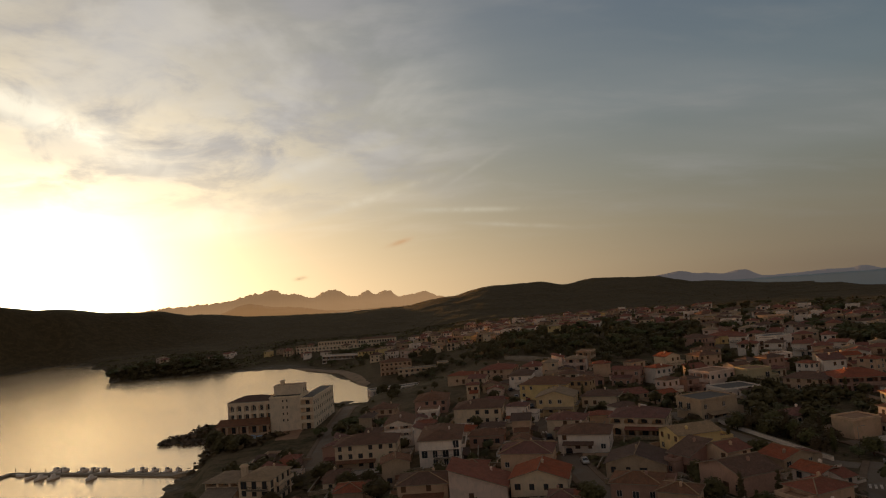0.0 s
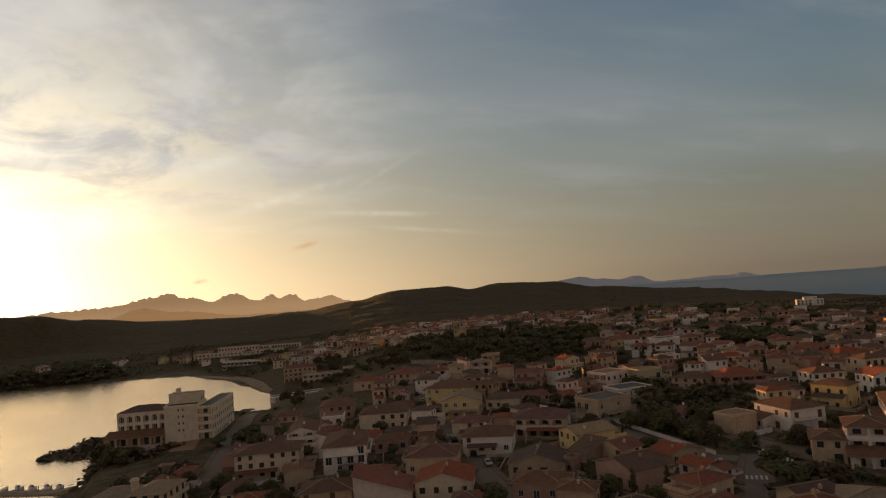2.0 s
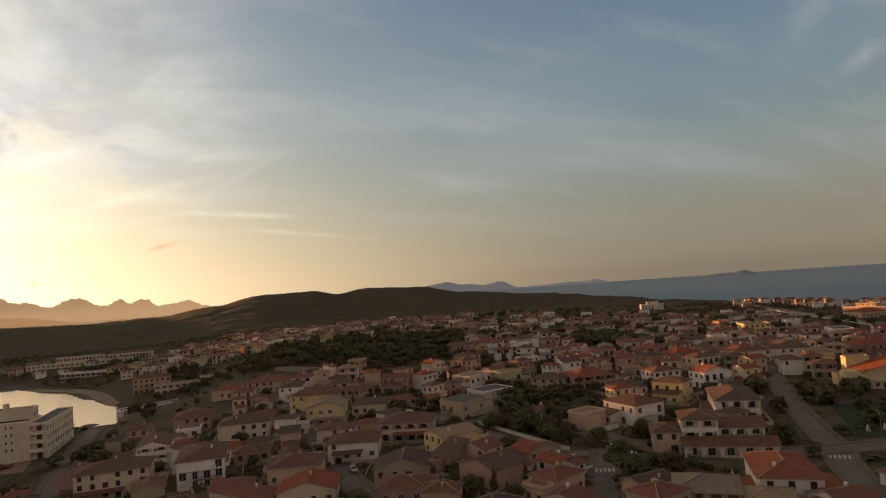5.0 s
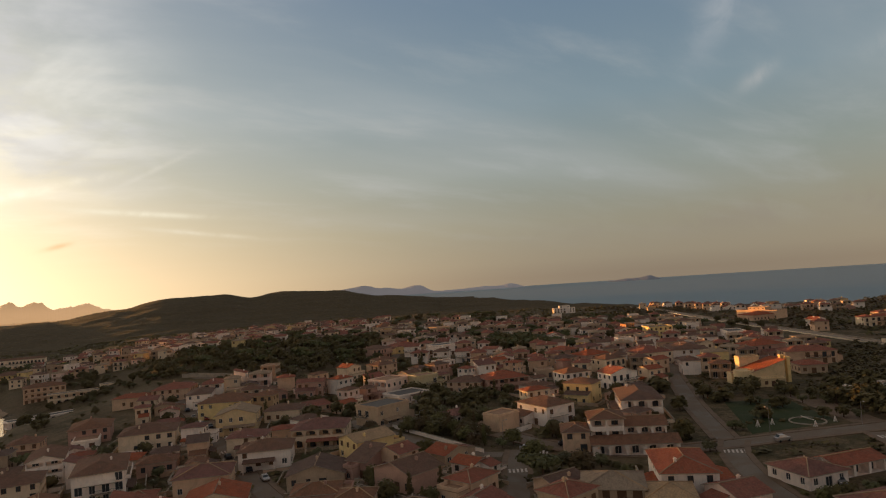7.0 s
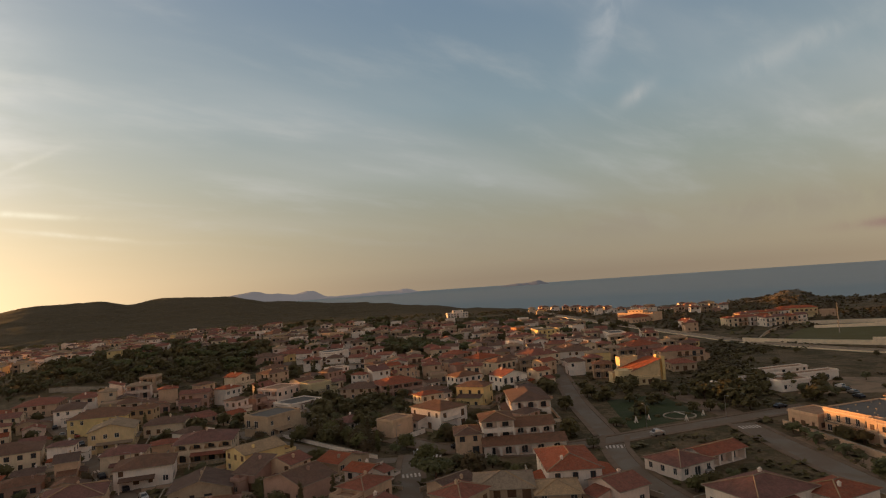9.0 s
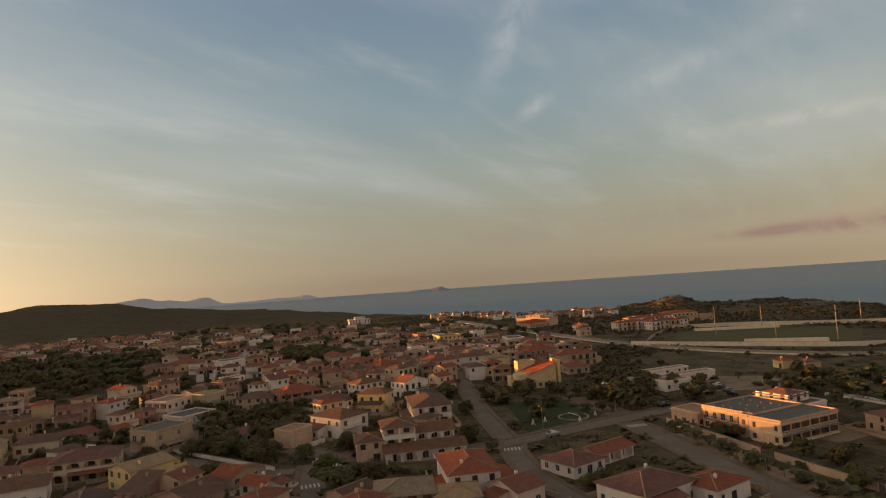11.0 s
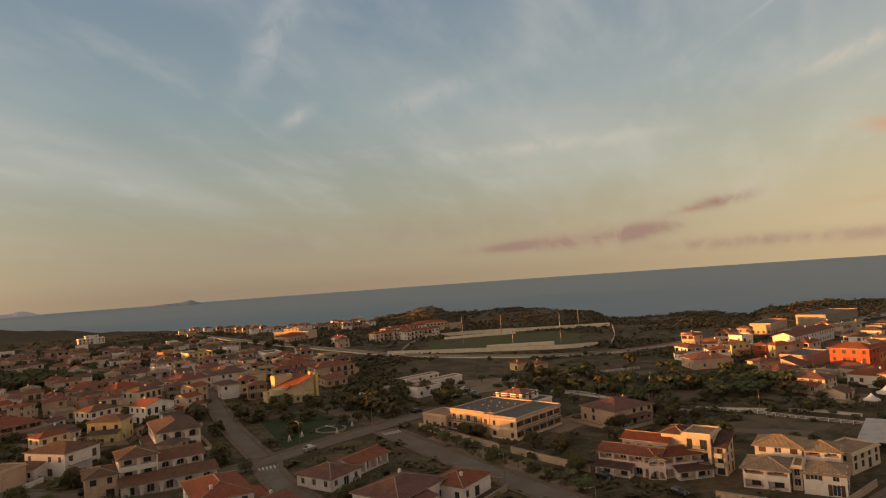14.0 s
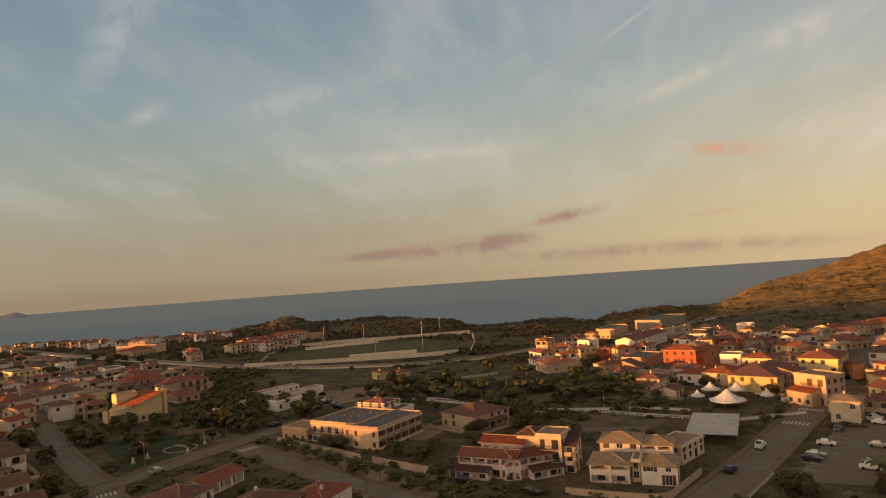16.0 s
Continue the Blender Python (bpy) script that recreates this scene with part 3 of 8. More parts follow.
def far_range(name, dist, az0, az1, crest, rough, mat, label, seed=0, step=0.08):
    """A far ridge: crest(azimuth) gives its height angle in degrees; it has a front and a back slope."""
    verts, faces = [], []
    count = int((az1 - az0) / step)
    depth = (0, 0.25, 0.5, 0.75, 1.0, 1.4)
    for i in range(count + 1):
        a = az0 + (az1 - az0) * i / count
        el = crest(a)
        h = 61.5 + dist * math.tan(radians(el)) + rough * noise.fractal((a * 2.2, seed, 0), 0.7, 2.1, 7)
        h = max(h, -5)
        for f in depth:
            r = dist - 350 + 350 * f
            z = -6 + (h + 6) * (f ** 0.8 if f <= 1 else 1 - (f - 1) * 1.2)
            z += rough * 1.3 * noise.fractal((a * 1.5, f * 3, seed + 5), 0.9, 2.0, 5) * (f if f < 1 else 0)
            verts.append((r * math.sin(radians(a)), r * math.cos(radians(a)), z))
    k = len(depth)
    for i in range(count):
        for j in range(k - 1):
            faces.append((i * k + j, (i + 1) * k + j, (i + 1) * k + j + 1, i * k + j + 1))
    me = bpy.data.meshes.new(name)
    me.from_pydata(verts, [], faces)
    me.polygons.foreach_set("use_smooth", [True] * len(me.polygons))
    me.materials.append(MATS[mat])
    tagged(new(name, me), label, "mountains", kind="structure")


def peaks(*rows, base=-1.0):
    def crest(a):
        return base + sum(h * math.exp(-abs((a - c) / w) ** p) for c, h, w, p in rows)
    return crest


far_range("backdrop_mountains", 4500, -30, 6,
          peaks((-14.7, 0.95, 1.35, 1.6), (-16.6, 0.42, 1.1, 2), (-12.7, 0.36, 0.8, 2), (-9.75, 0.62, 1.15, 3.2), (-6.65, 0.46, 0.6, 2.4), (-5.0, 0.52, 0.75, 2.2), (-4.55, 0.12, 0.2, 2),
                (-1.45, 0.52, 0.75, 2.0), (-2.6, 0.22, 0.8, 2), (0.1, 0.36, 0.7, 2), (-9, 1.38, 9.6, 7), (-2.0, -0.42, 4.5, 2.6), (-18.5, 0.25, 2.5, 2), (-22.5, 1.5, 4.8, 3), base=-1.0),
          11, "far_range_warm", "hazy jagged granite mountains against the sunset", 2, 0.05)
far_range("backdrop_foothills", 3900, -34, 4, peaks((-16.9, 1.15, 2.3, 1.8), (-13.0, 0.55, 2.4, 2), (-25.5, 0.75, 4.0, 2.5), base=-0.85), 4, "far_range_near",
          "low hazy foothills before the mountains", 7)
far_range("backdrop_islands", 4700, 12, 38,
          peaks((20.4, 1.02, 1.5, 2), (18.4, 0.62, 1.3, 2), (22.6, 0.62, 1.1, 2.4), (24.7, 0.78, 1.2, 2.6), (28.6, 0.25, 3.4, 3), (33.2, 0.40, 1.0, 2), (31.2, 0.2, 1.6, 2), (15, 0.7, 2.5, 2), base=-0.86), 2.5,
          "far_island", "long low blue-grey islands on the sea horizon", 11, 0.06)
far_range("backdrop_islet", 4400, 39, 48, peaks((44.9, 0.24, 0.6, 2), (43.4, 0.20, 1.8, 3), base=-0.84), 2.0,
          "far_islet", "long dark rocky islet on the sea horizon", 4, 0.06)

# ---- building kit ----
def box(bm, x0, x1, y0, y1, z0, z1, mat=0):
    v = [bm.verts.new(p) for p in ((x0, y0, z0), (x1, y0, z0), (x1, y1, z0), (x0, y1, z0), (x0, y0, z1), (x1, y0, z1), (x1, y1, z1), (x0, y1, z1))]
    for f in ((3, 2, 1, 0), (4, 5, 6, 7), (0, 1, 5, 4), (1, 2, 6, 5), (2, 3, 7, 6), (3, 0, 4, 7)):
        bm.faces.new([v[i] for i in f]).material_index = mat


def rod(bm, a, b, r0, r1=None, sides=6, mat=0):
    """A tapered round bar from a to b."""
    a, b = Vector(a), Vector(b)
    q = (b - a).to_track_quat("Z", "Y")
    rings = []
    for p, r in ((a, r0), (b, r0 if r1 is None else r1)):
        rings.append([bm.verts.new(p + q @ Vector((r * math.cos(2 * math.pi * i / sides), r * math.sin(2 * math.pi * i / sides), 0))) for i in range(sides)])
    for i in range(sides):
        j = (i + 1) % sides
        bm.faces.new((rings[0][i], rings[0][j], rings[1][j], rings[1][i])).material_index = mat
    bm.faces.new(rings[1]).material_index = mat
    bm.faces.new(rings[0][::-1]).material_index = mat


def place(x, y, az, dz=0.0):
    """A pose on the land whose x axis points to azimuth az."""
    return pose(x, y, smooth_ground(x, y) + dz, 0, 0, 90 - az)


def thing(name, m, label, category, group=""):
    ob = new(name)
    ob.matrix_world = m
    ob.empty_display_size = 0.5
    return tagged(ob, label, category, group)


def facade(bm, frame_, length, height, openings, mat=0):
    """One wall face with real openings. frame_(x, depth, z) gives points: x along the wall, depth into the building.
    openings: (x0, x1, z0, z1, depth, arch)."""
    xs = sorted({0.0, length, *[o[0] for o in openings], *[o[1] for o in openings]})
    zs = sorted({0.0, height, *[o[2] for o in openings], *[o[3] for o in openings]})
    for xa, xb in zip(xs, xs[1:]):
        for za, zb in zip(zs, zs[1:]):
            xm, zm = (xa + xb) / 2, (za + zb) / 2
            if any(o[0] < xm < o[1] and o[2] < zm < o[3] for o in openings):
                continue
            bm.faces.new([bm.verts.new(frame_(*p)) for p in ((xa, 0, za), (xb, 0, za), (xb, 0, zb), (xa, 0, zb))]).material_index = mat
    for x0, x1, z0, z1, dep, arch in openings:
        if arch:
            r = min((x1 - x0) / 2, z1 - z0 - 0.3) * arch
            w = (x1 - x0) / 2
            arc = [(x0 + w - w * math.cos(math.pi * i / 8), z1 - r + r * math.sin(math.pi * i / 8)) for i in range(9)]
            for side in (arc[:5], arc[4:]):
                corner = (x0, z1) if side[0][0] <= x0 + 1e-6 else (x1, z1)
                for p, q in zip(side, side[1:]):
                    bm.faces.new([bm.verts.new(frame_(a, 0, c)) for a, c in (p, q, corner)]).material_index = mat
            outline = [(x0, z0)] + arc + [(x1, z0)]
        else:
            outline = [(x0, z0), (x0, z1), (x1, z1), (x1, z0)]
        for p, q in zip(outline, outline[1:] + outline[:1]):
            bm.faces.new([bm.verts.new(frame_(a, dd, c)) for a, dd, c in ((p[0], 0, p[1]), (p[0], dep, p[1]), (q[0], dep, q[1]), (q[0], 0, q[1]))]).material_index = mat
        bm.faces.new([bm.verts.new(frame_(a, dep, c)) for a, c in ((x0, z0), (x1, z0), (x1, z1), (x0, z1))]).material_index = mat


def slab_from(bm, pts, faces, thick, uv_layer):
    """A roof skin of the given faces, with a thickness and tile coordinates."""
    top = [bm.verts.new(p) for p in pts]
    low = [bm.verts.new((p[0], p[1], p[2] - thick)) for p in pts]
    edges = {}
    for f in faces:
        a = bm.faces.new([top[i] for i in f])
        a.material_index = 0
        a.normal_update()
        nrm = a.normal
        along = Vector((-nrm.y, nrm.x, 0))
        along = along.normalized() if along.length > 1e-4 else Vector((1, 0, 0))
        down = nrm.cross(along)
        for lp in a.loops:
            lp[uv_layer].uv = (lp.vert.co.dot(along), lp.vert.co.dot(down))
        bm.faces.new([low[i] for i in reversed(f)]).material_index = 1
        for i, j in zip(f, f[1:] + f[:1]):
            edges[(i, j)] = edges.get((i, j), 0) + 1
    for i, j in edges:
        if (j, i) not in edges:
            bm.faces.new((top[j], top[i], low[i], low[j])).material_index = 1


def roof_mesh(kind, w, d, z, pitch=0.36, over=0.5):
    """hip, gable_x (ridge along x), gable_y, shed_front (falls to -y), shed_left (falls to -x)."""
    bm = bmesh.new()
    uv = bm.loops.layers.uv.new("UVMap")
    a, b = w / 2 + over, d / 2 + over
    e = z - over * pitch
    if kind == "hip":
        if w >= d:
            h, r = e + b * pitch, a - b
            pts = [(-a, -b, e), (a, -b, e), (a, b, e), (-a, b, e), (-r, 0, h), (r, 0, h)]
            faces = [(0, 1, 5, 4), (2, 3, 4, 5), (1, 2, 5), (3, 0, 4)]
            ridge = [((-r, 0, h), (r, 0, h))] + [((x, y, e), (sx * r, 0, h)) for x, y, sx in ((-a, -b, -1), (a, -b, 1), (a, b, 1), (-a, b, -1))]
        else:
            h, r = e + a * pitch, b - a
            pts = [(-a, -b, e), (a, -b, e), (a, b, e), (-a, b, e), (0, -r, h), (0, r, h)]
            faces = [(0, 1, 4), (1, 2, 5, 4), (2, 3, 5), (3, 0, 4, 5)]
            ridge = [((0, -r, h), (0, r, h))] + [((x, y, e), (0, sy * r, h)) for x, y, sy in ((-a, -b, -1), (a, -b, -1), (a, b, 1), (-a, b, 1))]
    elif kind == "gable_x":
        h = e + b * pitch
        pts = [(-a, -b, e), (a, -b, e), (a, b, e), (-a, b, e), (-a, 0, h), (a, 0, h)]
        faces = [(0, 1, 5, 4), (2, 3, 4, 5)]
        ridge = [((-a, 0, h), (a, 0, h))]
    elif kind == "gable_y":
        h = e + a * pitch
        pts = [(-a, -b, e), (a, -b, e), (a, b, e), (-a, b, e), (0, -b, h), (0, b, h)]
        faces = [(1, 2, 5, 4), (3, 0, 4, 5)]
        ridge = [((0, -b, h), (0, b, h))]
    elif kind == "shed_front":
        h = e + 2 * b * pitch
        pts, faces, ridge = [(-a, -b, e), (a, -b, e), (a, b, h), (-a, b, h)], [(0, 1, 2, 3)], []
    else:
        h = e + 2 * a * pitch
        pts, faces, ridge = [(-a, -b, e), (a, -b, h), (a, b, h), (-a, b, e)], [(0, 1, 2, 3)], []
    slab_from(bm, pts, faces, 0.16, uv)
    return bm, ridge


SHARED = {}


def shared(key, make):
    if key not in SHARED:
        bm = make()
        me = bpy.data.meshes.new(key[0])
        bm.to_mesh(me)
        bm.free()
        for mt in key[1]:
            me.materials.append(MATS[mt])
        SHARED[key] = me
    return SHARED[key]


def window_mesh(w, h, style, shut, frame_mat, glazed=False):
    """A window frame with a middle bar, or a pair of closed shutters; x along the wall, -y outwards, its foot at z = 0, the wall face at y = 0."""
    def make():
        bm = bmesh.new()
        t = 0.07
        xs = [-w / 2, -w / 2 + t, -0.03, 0.03, w / 2 - t, w / 2]
        zs = [0, t, h - t, h] if shut != "closed" else [h * k / (3 if glazed else 7) for k in range(4 if glazed else 8)]
        y0 = 0.10 if shut != "closed" else 0.06

        def solid(i, k):
            if not (0 <= i < 5 and 0 <= k < len(zs) - 1):
                return False
            return shut == "closed" or i in (0, 2, 4) or k in (0, len(zs) - 2)
        for i in range(5):
            for k in range(len(zs) - 1):
                if not solid(i, k):
                    continue
                x0, x1, z0, z1 = xs[i], xs[i + 1], zs[k], zs[k + 1]
                tilt = 0.025 if shut == "closed" else 0
                bm.faces.new([bm.verts.new(p) for p in ((x0, y0 - tilt, z0), (x1, y0 - tilt, z0), (x1, y0, z1), (x0, y0, z1))]).material_index = 1 if shut == "closed" else 0
                for di, dk, p, q in ((-1, 0, (x0, z1), (x0, z0)), (1, 0, (x1, z0), (x1, z1)), (0, -1, (x0, z0), (x1, z0)), (0, 1, (x1, z1), (x0, z1))):
                    if not solid(i + di, k + dk):
                        bm.faces.new([bm.verts.new(v) for v in ((p[0], y0, p[1]), (p[0], 0.17, p[1]), (q[0], 0.17, q[1]), (q[0], y0, q[1]))])
        bmesh.ops.remove_doubles(bm, verts=bm.verts, dist=0.03)
        if glazed and shut != "closed":
            bm.faces.new([bm.verts.new(p) for p in ((-w / 2, 0.13, 0), (w / 2, 0.13, 0), (w / 2, 0.13, h), (-w / 2, 0.13, h))]).material_index = 2
        return bm
    return shared(("window", (frame_mat, "shutter_brown", "pane"), round(w, 2), round(h, 2), style, shut, glazed), make)


def shutter_mesh(w, h):
    def make():
        bm = bmesh.new()
        box(bm, -w / 4, w / 4, -0.06, -0.015, 0.0, h)
        return bm
    return shared(("shutter", ("shutter_brown",), round(w, 2), round(h, 2)), make)


def pane_mesh(w, h):
    def make():
        bm = bmesh.new()
        bm.faces.new([bm.verts.new(p) for p in ((-w / 2, 0.13, 0), (w / 2, 0.13, 0), (w / 2, 0.13, h), (-w / 2, 0.13, h))])
        return bm
    return shared(("pane", ("pane",), round(w, 2), round(h, 2)), make)


def railing_mesh(length, kind, mat):
    def make():
        bm = bmesh.new()
        if kind == "solid":
            box(bm, 0, length, 0, 0.14, 0, 0.85)
            box(bm, -0.03, length + 0.03, -0.03, 0.17, 0.85, 0.95)
        else:
            # one welded grid: two rails and upright bars
            n = max(2, int(length / 0.25))
            xs = sorted({round(min(max(length * i / n + o, 0.0), length), 4) for i in range(n + 1) for o in (-0.02, 0.02)})
            zs = [0.1, 0.15, 0.95, 1.0]
            grid = {}

            def at(i, k, y):
                if (i, k, y) not in grid:
                    grid[(i, k, y)] = bm.verts.new((xs[i], y, zs[k]))
                return grid[(i, k, y)]
            for i in range(len(xs) - 1):
                for k in range(3):
                    if k != 1 or xs[i + 1] - xs[i] < 0.05:
                        bm.faces.new([at(*p, 0.0) for p in ((i, k), (i + 1, k), (i + 1, k + 1), (i, k + 1))])
                        bm.faces.new([at(*p, 0.05) for p in ((i, k + 1), (i + 1, k + 1), (i + 1, k), (i, k))])
                bm.faces.new((at(i, 3, 0.0), at(i + 1, 3, 0.0), at(i + 1, 3, 0.05), at(i, 3, 0.05)))
        return bm
    return shared(("railing", (mat,), round(length, 2), kind), make)


def chimney_bm():
    bm = bmesh.new()
    box(bm, -0.28, 0.28, -0.24, 0.24, -0.9, 0.3)
    box(bm, -0.36, 0.36, -0.32, 0.32, 0.295, 0.38)
    box(bm, -0.2, 0.2, -0.16, 0.16, 0.375, 0.6)
    return bm


def roof_height(kind, w, d, z, x, y, pitch):
    if kind == "hip":
        return z + min(w / 2 - abs(x), d / 2 - abs(y)) * pitch
    if kind == "gable_x":
        return z + (d / 2 - abs(y)) * pitch
    if kind == "gable_y":
        return z + (w / 2 - abs(x)) * pitch
    if kind == "shed_front":
        return z + (y + d / 2) * pitch
    return z + (x + w / 2) * pitch


PLOTS, YARDS = [], []


def wing(root, corner, rnd, x, y, w, d, h, floors, wall, tile, frame_mat):
    """A lower lean-to or a terrace built against one side of a house, where its plot has room."""
    side = rnd.choice(["front", "left", "right", "right"])
    fr, length, turn = corner[side]
    span, deep = length * rnd.uniform(0.45, 0.9), rnd.uniform(2.6, 4.4)
    top = max(2.5, h * (0.5 if floors > 1 else 0.72))
    m = Matrix.Translation(fr(rnd.uniform(0.0, length - span), 0, 0)) @ pose(0, 0, 0, 0, 0, turn)
    c = root.matrix_world @ m @ Vector((span / 2, -deep / 2, 0))
    if any((c.x - px) ** 2 + (c.y - py) ** 2 < (pr * 0.8 + deep * 0.5) ** 2 for px, py, pr in PLOTS if (px, py) != (x, y)):
        return
    bm = bmesh.new()
    n = max(1, round(span / 3.2))
    ops = [(span * (i + 0.5) / n - 0.55, span * (i + 0.5) / n + 0.55, 0.85, 2.15, 0.2, 0) for i in range(n)]
    facade(bm, lambda a, q, k: (a, -deep + q, k), span, top, ops)
    for xx in (0.0, span):
        bm.faces.new([bm.verts.new(q) for q in ((xx, -deep, 0), (xx, -0.003, 0), (xx, -0.003, top), (xx, -deep, top))])
    box(bm, -0.05, span + 0.05, -deep - 0.05, -0.003, -1.5, 0.02)
    sloped = rnd.random() < 0.65
    if sloped:
        for xx in (0.0, span):
            bm.faces.new([bm.verts.new(q) for q in ((xx, -deep, top), (xx, -0.003, top), (xx, -0.003, top + deep * 0.26))])
    part("wing", bm, wall, root).matrix_local = m
    bm = bmesh.new()
    if sloped:
        uv = bm.loops.layers.uv.new("UVMap")
        slab_from(bm, [(-0.3, -deep - 0.35, top - 0.04), (span + 0.3, -deep - 0.35, top - 0.04), (span + 0.3, -0.004, top + deep * 0.26 + 0.05), (-0.3, -0.004, top + deep * 0.26 + 0.05)],
                  [(0, 1, 2, 3)], 0.14, uv)
        part("wing_roof", bm, [ROOFS[tile % 4], "concrete"], root).matrix_local = m
    else:
        box(bm, -0.12, span + 0.12, -deep - 0.12, -0.004, top + 0.002, top + 0.16)
        part("terrace_floor", bm, "terrace", root).matrix_local = m
        bm = bmesh.new()
        for x0, x1, y0, y1 in ((-0.1, span + 0.1, -deep - 0.1, -deep + 0.05), (-0.1, 0.05, -deep + 0.052, -0.01), (span - 0.05, span + 0.1, -deep + 0.052, -0.01)):
            box(bm, x0, x1, y0, y1, top + 0.163, top + 0.95)
        part("parapet", bm, wall, root).matrix_local = m
    for i in range(n):
        win = new("window", window_mesh(1.1, 1.3, "window", "none", frame_mat, True))
        win.parent, win.matrix_local = root, m @ pose(span * (i + 0.5) / n, -deep, 0.85)


def house(x, y, az, w, d, floors=2, roof="hip", wall="cream", tile=0, front="mixed", left="mixed", seed=0, height=None, label="",
          near=True, pitch=0.31, base=0.0, chimneys=1, at=None, category="house", plinth=True, over=0.5):
    """A plastered house. Its front (-y) and left (-x) faces have openings of the named style, the others plain windows.
    Styles: windows, mixed, loggia, arches, balcony, shop, blank."""
    rnd = random.Random(seed * 77 + int(x * 3) + int(y * 5))
    storey = 2.95
    pitch = min(pitch, 2.3 / (min(w, d) / 2))
    detail = near and math.hypot(x, y) < 150
    h = height or storey * floors + 0.25
    n_floor = max(1, floors)
    storey = (h - 0.2) / n_floor
    tile_name = ("terracotta-red", "weathered brown", "sandy tan", "dark red")[tile % 4]
    if not label:
        kind = {"flat": "flat-roofed"}.get(roof, "tiled")
        label = f"{wall} plastered {n_floor}-storey {kind} house" + ("" if roof == "flat" else f" with {tile_name} roof")
    if at is None:
        PLOTS.append((x, y, math.hypot(w, d) / 2))
        if near and math.hypot(x, y) < 270 and category == "house":
            YARDS.append((x, y, az, w, d))
    root = thing("house", at if at is not None else place(x, y, az, base), label, category, "houses of the town")
    bm = bmesh.new()
    holes = []
    corner = {"front": (lambda a, q, c: (-w / 2 + a, -d / 2 + q, c), w, 0), "right": (lambda a, q, c: (w / 2 - q, -d / 2 + a, c), d, 90),
              "back": (lambda a, q, c: (w / 2 - a, d / 2 - q, c), w, 180), "left": (lambda a, q, c: (-w / 2 + q, d / 2 - a, c), d, 270)}
    todo = []
    frame_mat = "white_paint" if rnd.random() < 0.4 else "wood"
    shut_style = rnd.choice(["open", "closed", "closed", "none"])
    for side, (fr, length, turn) in corner.items():
        style = {"front": front, "left": left}.get(side, "windows" if detail and at is None and side != "back" or side == "right" and at is not None and math.hypot(x, y) < 300 else "blank")
        ops = []
        n = max(1, round((length - 0.8) / 3.1))
        step = length / n
        for k in range(n_floor):
            z0 = k * storey
            st = style
            if st == "mixed":
                st = rnd.choice(["windows", "balcony", "loggia"] if k else ["windows", "windows", "arches" if rnd.random() < 0.5 else "windows"])
            if st == "blank":
                continue
            if st == "few":
                for sx in (-0.9, 0.9) if k else ():
                    ops.append((length * 0.5 + sx - 0.3, length * 0.5 + sx + 0.3, z0 + 1.1, z0 + 2.1, 0.2, 0))
                    todo.append((fr, turn, length * 0.5 + sx, 0.0, z0 + 1.1, 0.6, 1.0, "window", "none"))
                continue
            if st == "guest_rooms":
                m = max(1, round(length / 3.5))
                for i in range(m):
                    cx = length * (i + 0.5) / m
                    ops.append((cx - 1.1, cx + 1.1, z0 + 0.85, z0 + storey - 0.45, 1.2, 0.8 if k == n_floor - 1 else 0))
                    todo.append((fr, turn, cx, 1.0, z0 + 0.86, 1.5, storey - 1.4, "window", "none"))
                continue
            if st in ("loggia", "arches") and length > 3.5:
                m = max(1, round(length / 4.2))
                gap = length / m
                for i in range(m):
                    x0, x1 = gap * i + 0.35, gap * (i + 1) - 0.35
                    ops.append((x0, x1, z0 + (0.9 if k else 0.05), z0 + storey - 0.35, 1.9, 0.75 if st == "arches" else 0))
                    ww = min(x1 - x0 - 0.3, 1.7)
                    if ww > 0.7:
                        todo.append((fr, turn, (x0 + x1) / 2, 1.9 - 0.2, z0 + 0.9 if k else z0 + 0.06, ww, storey - 1.3 if k else storey - 0.5, "door", "none"))
                continue
            if st == "strip":
                m = max(1, round(length / 4.5))
                gap = length / m
                for i in range(m):
                    ops.append((gap * i + 0.2, gap * (i + 1) - 0.2, z0 + 0.9, z0 + storey - 0.6, 0.3, 0))
                    for q in range(2):
                        todo.append((fr, turn, gap * i + 0.2 + (gap - 0.4) * (q + 0.5) / 2, 0.12, z0 + 0.92, (gap - 0.5) / 2, storey - 1.55, "window", "closed" if (i * 2 + q) % 3 else "none"))
                if k and side in ("front", "left"):
                    holes.append((fr, turn, 0.2, length - 0.4, z0))
                continue
            if st == "shop":
                for i in range(n):
                    ops.append((step * i + 0.3, step * (i + 1) - 0.3, z0 + 0.1, z0 + storey - 0.5, 0.5, 0))
                    todo.append((fr, turn, step * (i + 0.5), 0.36, z0 + 0.12, step - 0.7, storey - 0.75, "door", "none"))
                continue
            for i in range(n):
                if rnd.random() < (0.1 if detail or at is not None else 0.3 if near else 0.42):
                    continue
                door = st == "balcony" or (k == 0 and i == n // 2 and rnd.random() < 0.5)
                ww = rnd.choice([1.1, 1.2, 1.4]) if not door else rnd.choice([1.4, 1.8])
                zz, hh = (z0 + 0.08, 2.15) if door else (z0 + 0.85, 1.45)
                cx = step * (i + 0.5)
                ops.append((cx - ww / 2, cx + ww / 2, zz, zz + hh, 0.2, 0))
                todo.append((fr, turn, cx, 0.0, zz, ww, hh, "door" if door else "window", shut_style if rnd.random() < 0.8 else "none"))
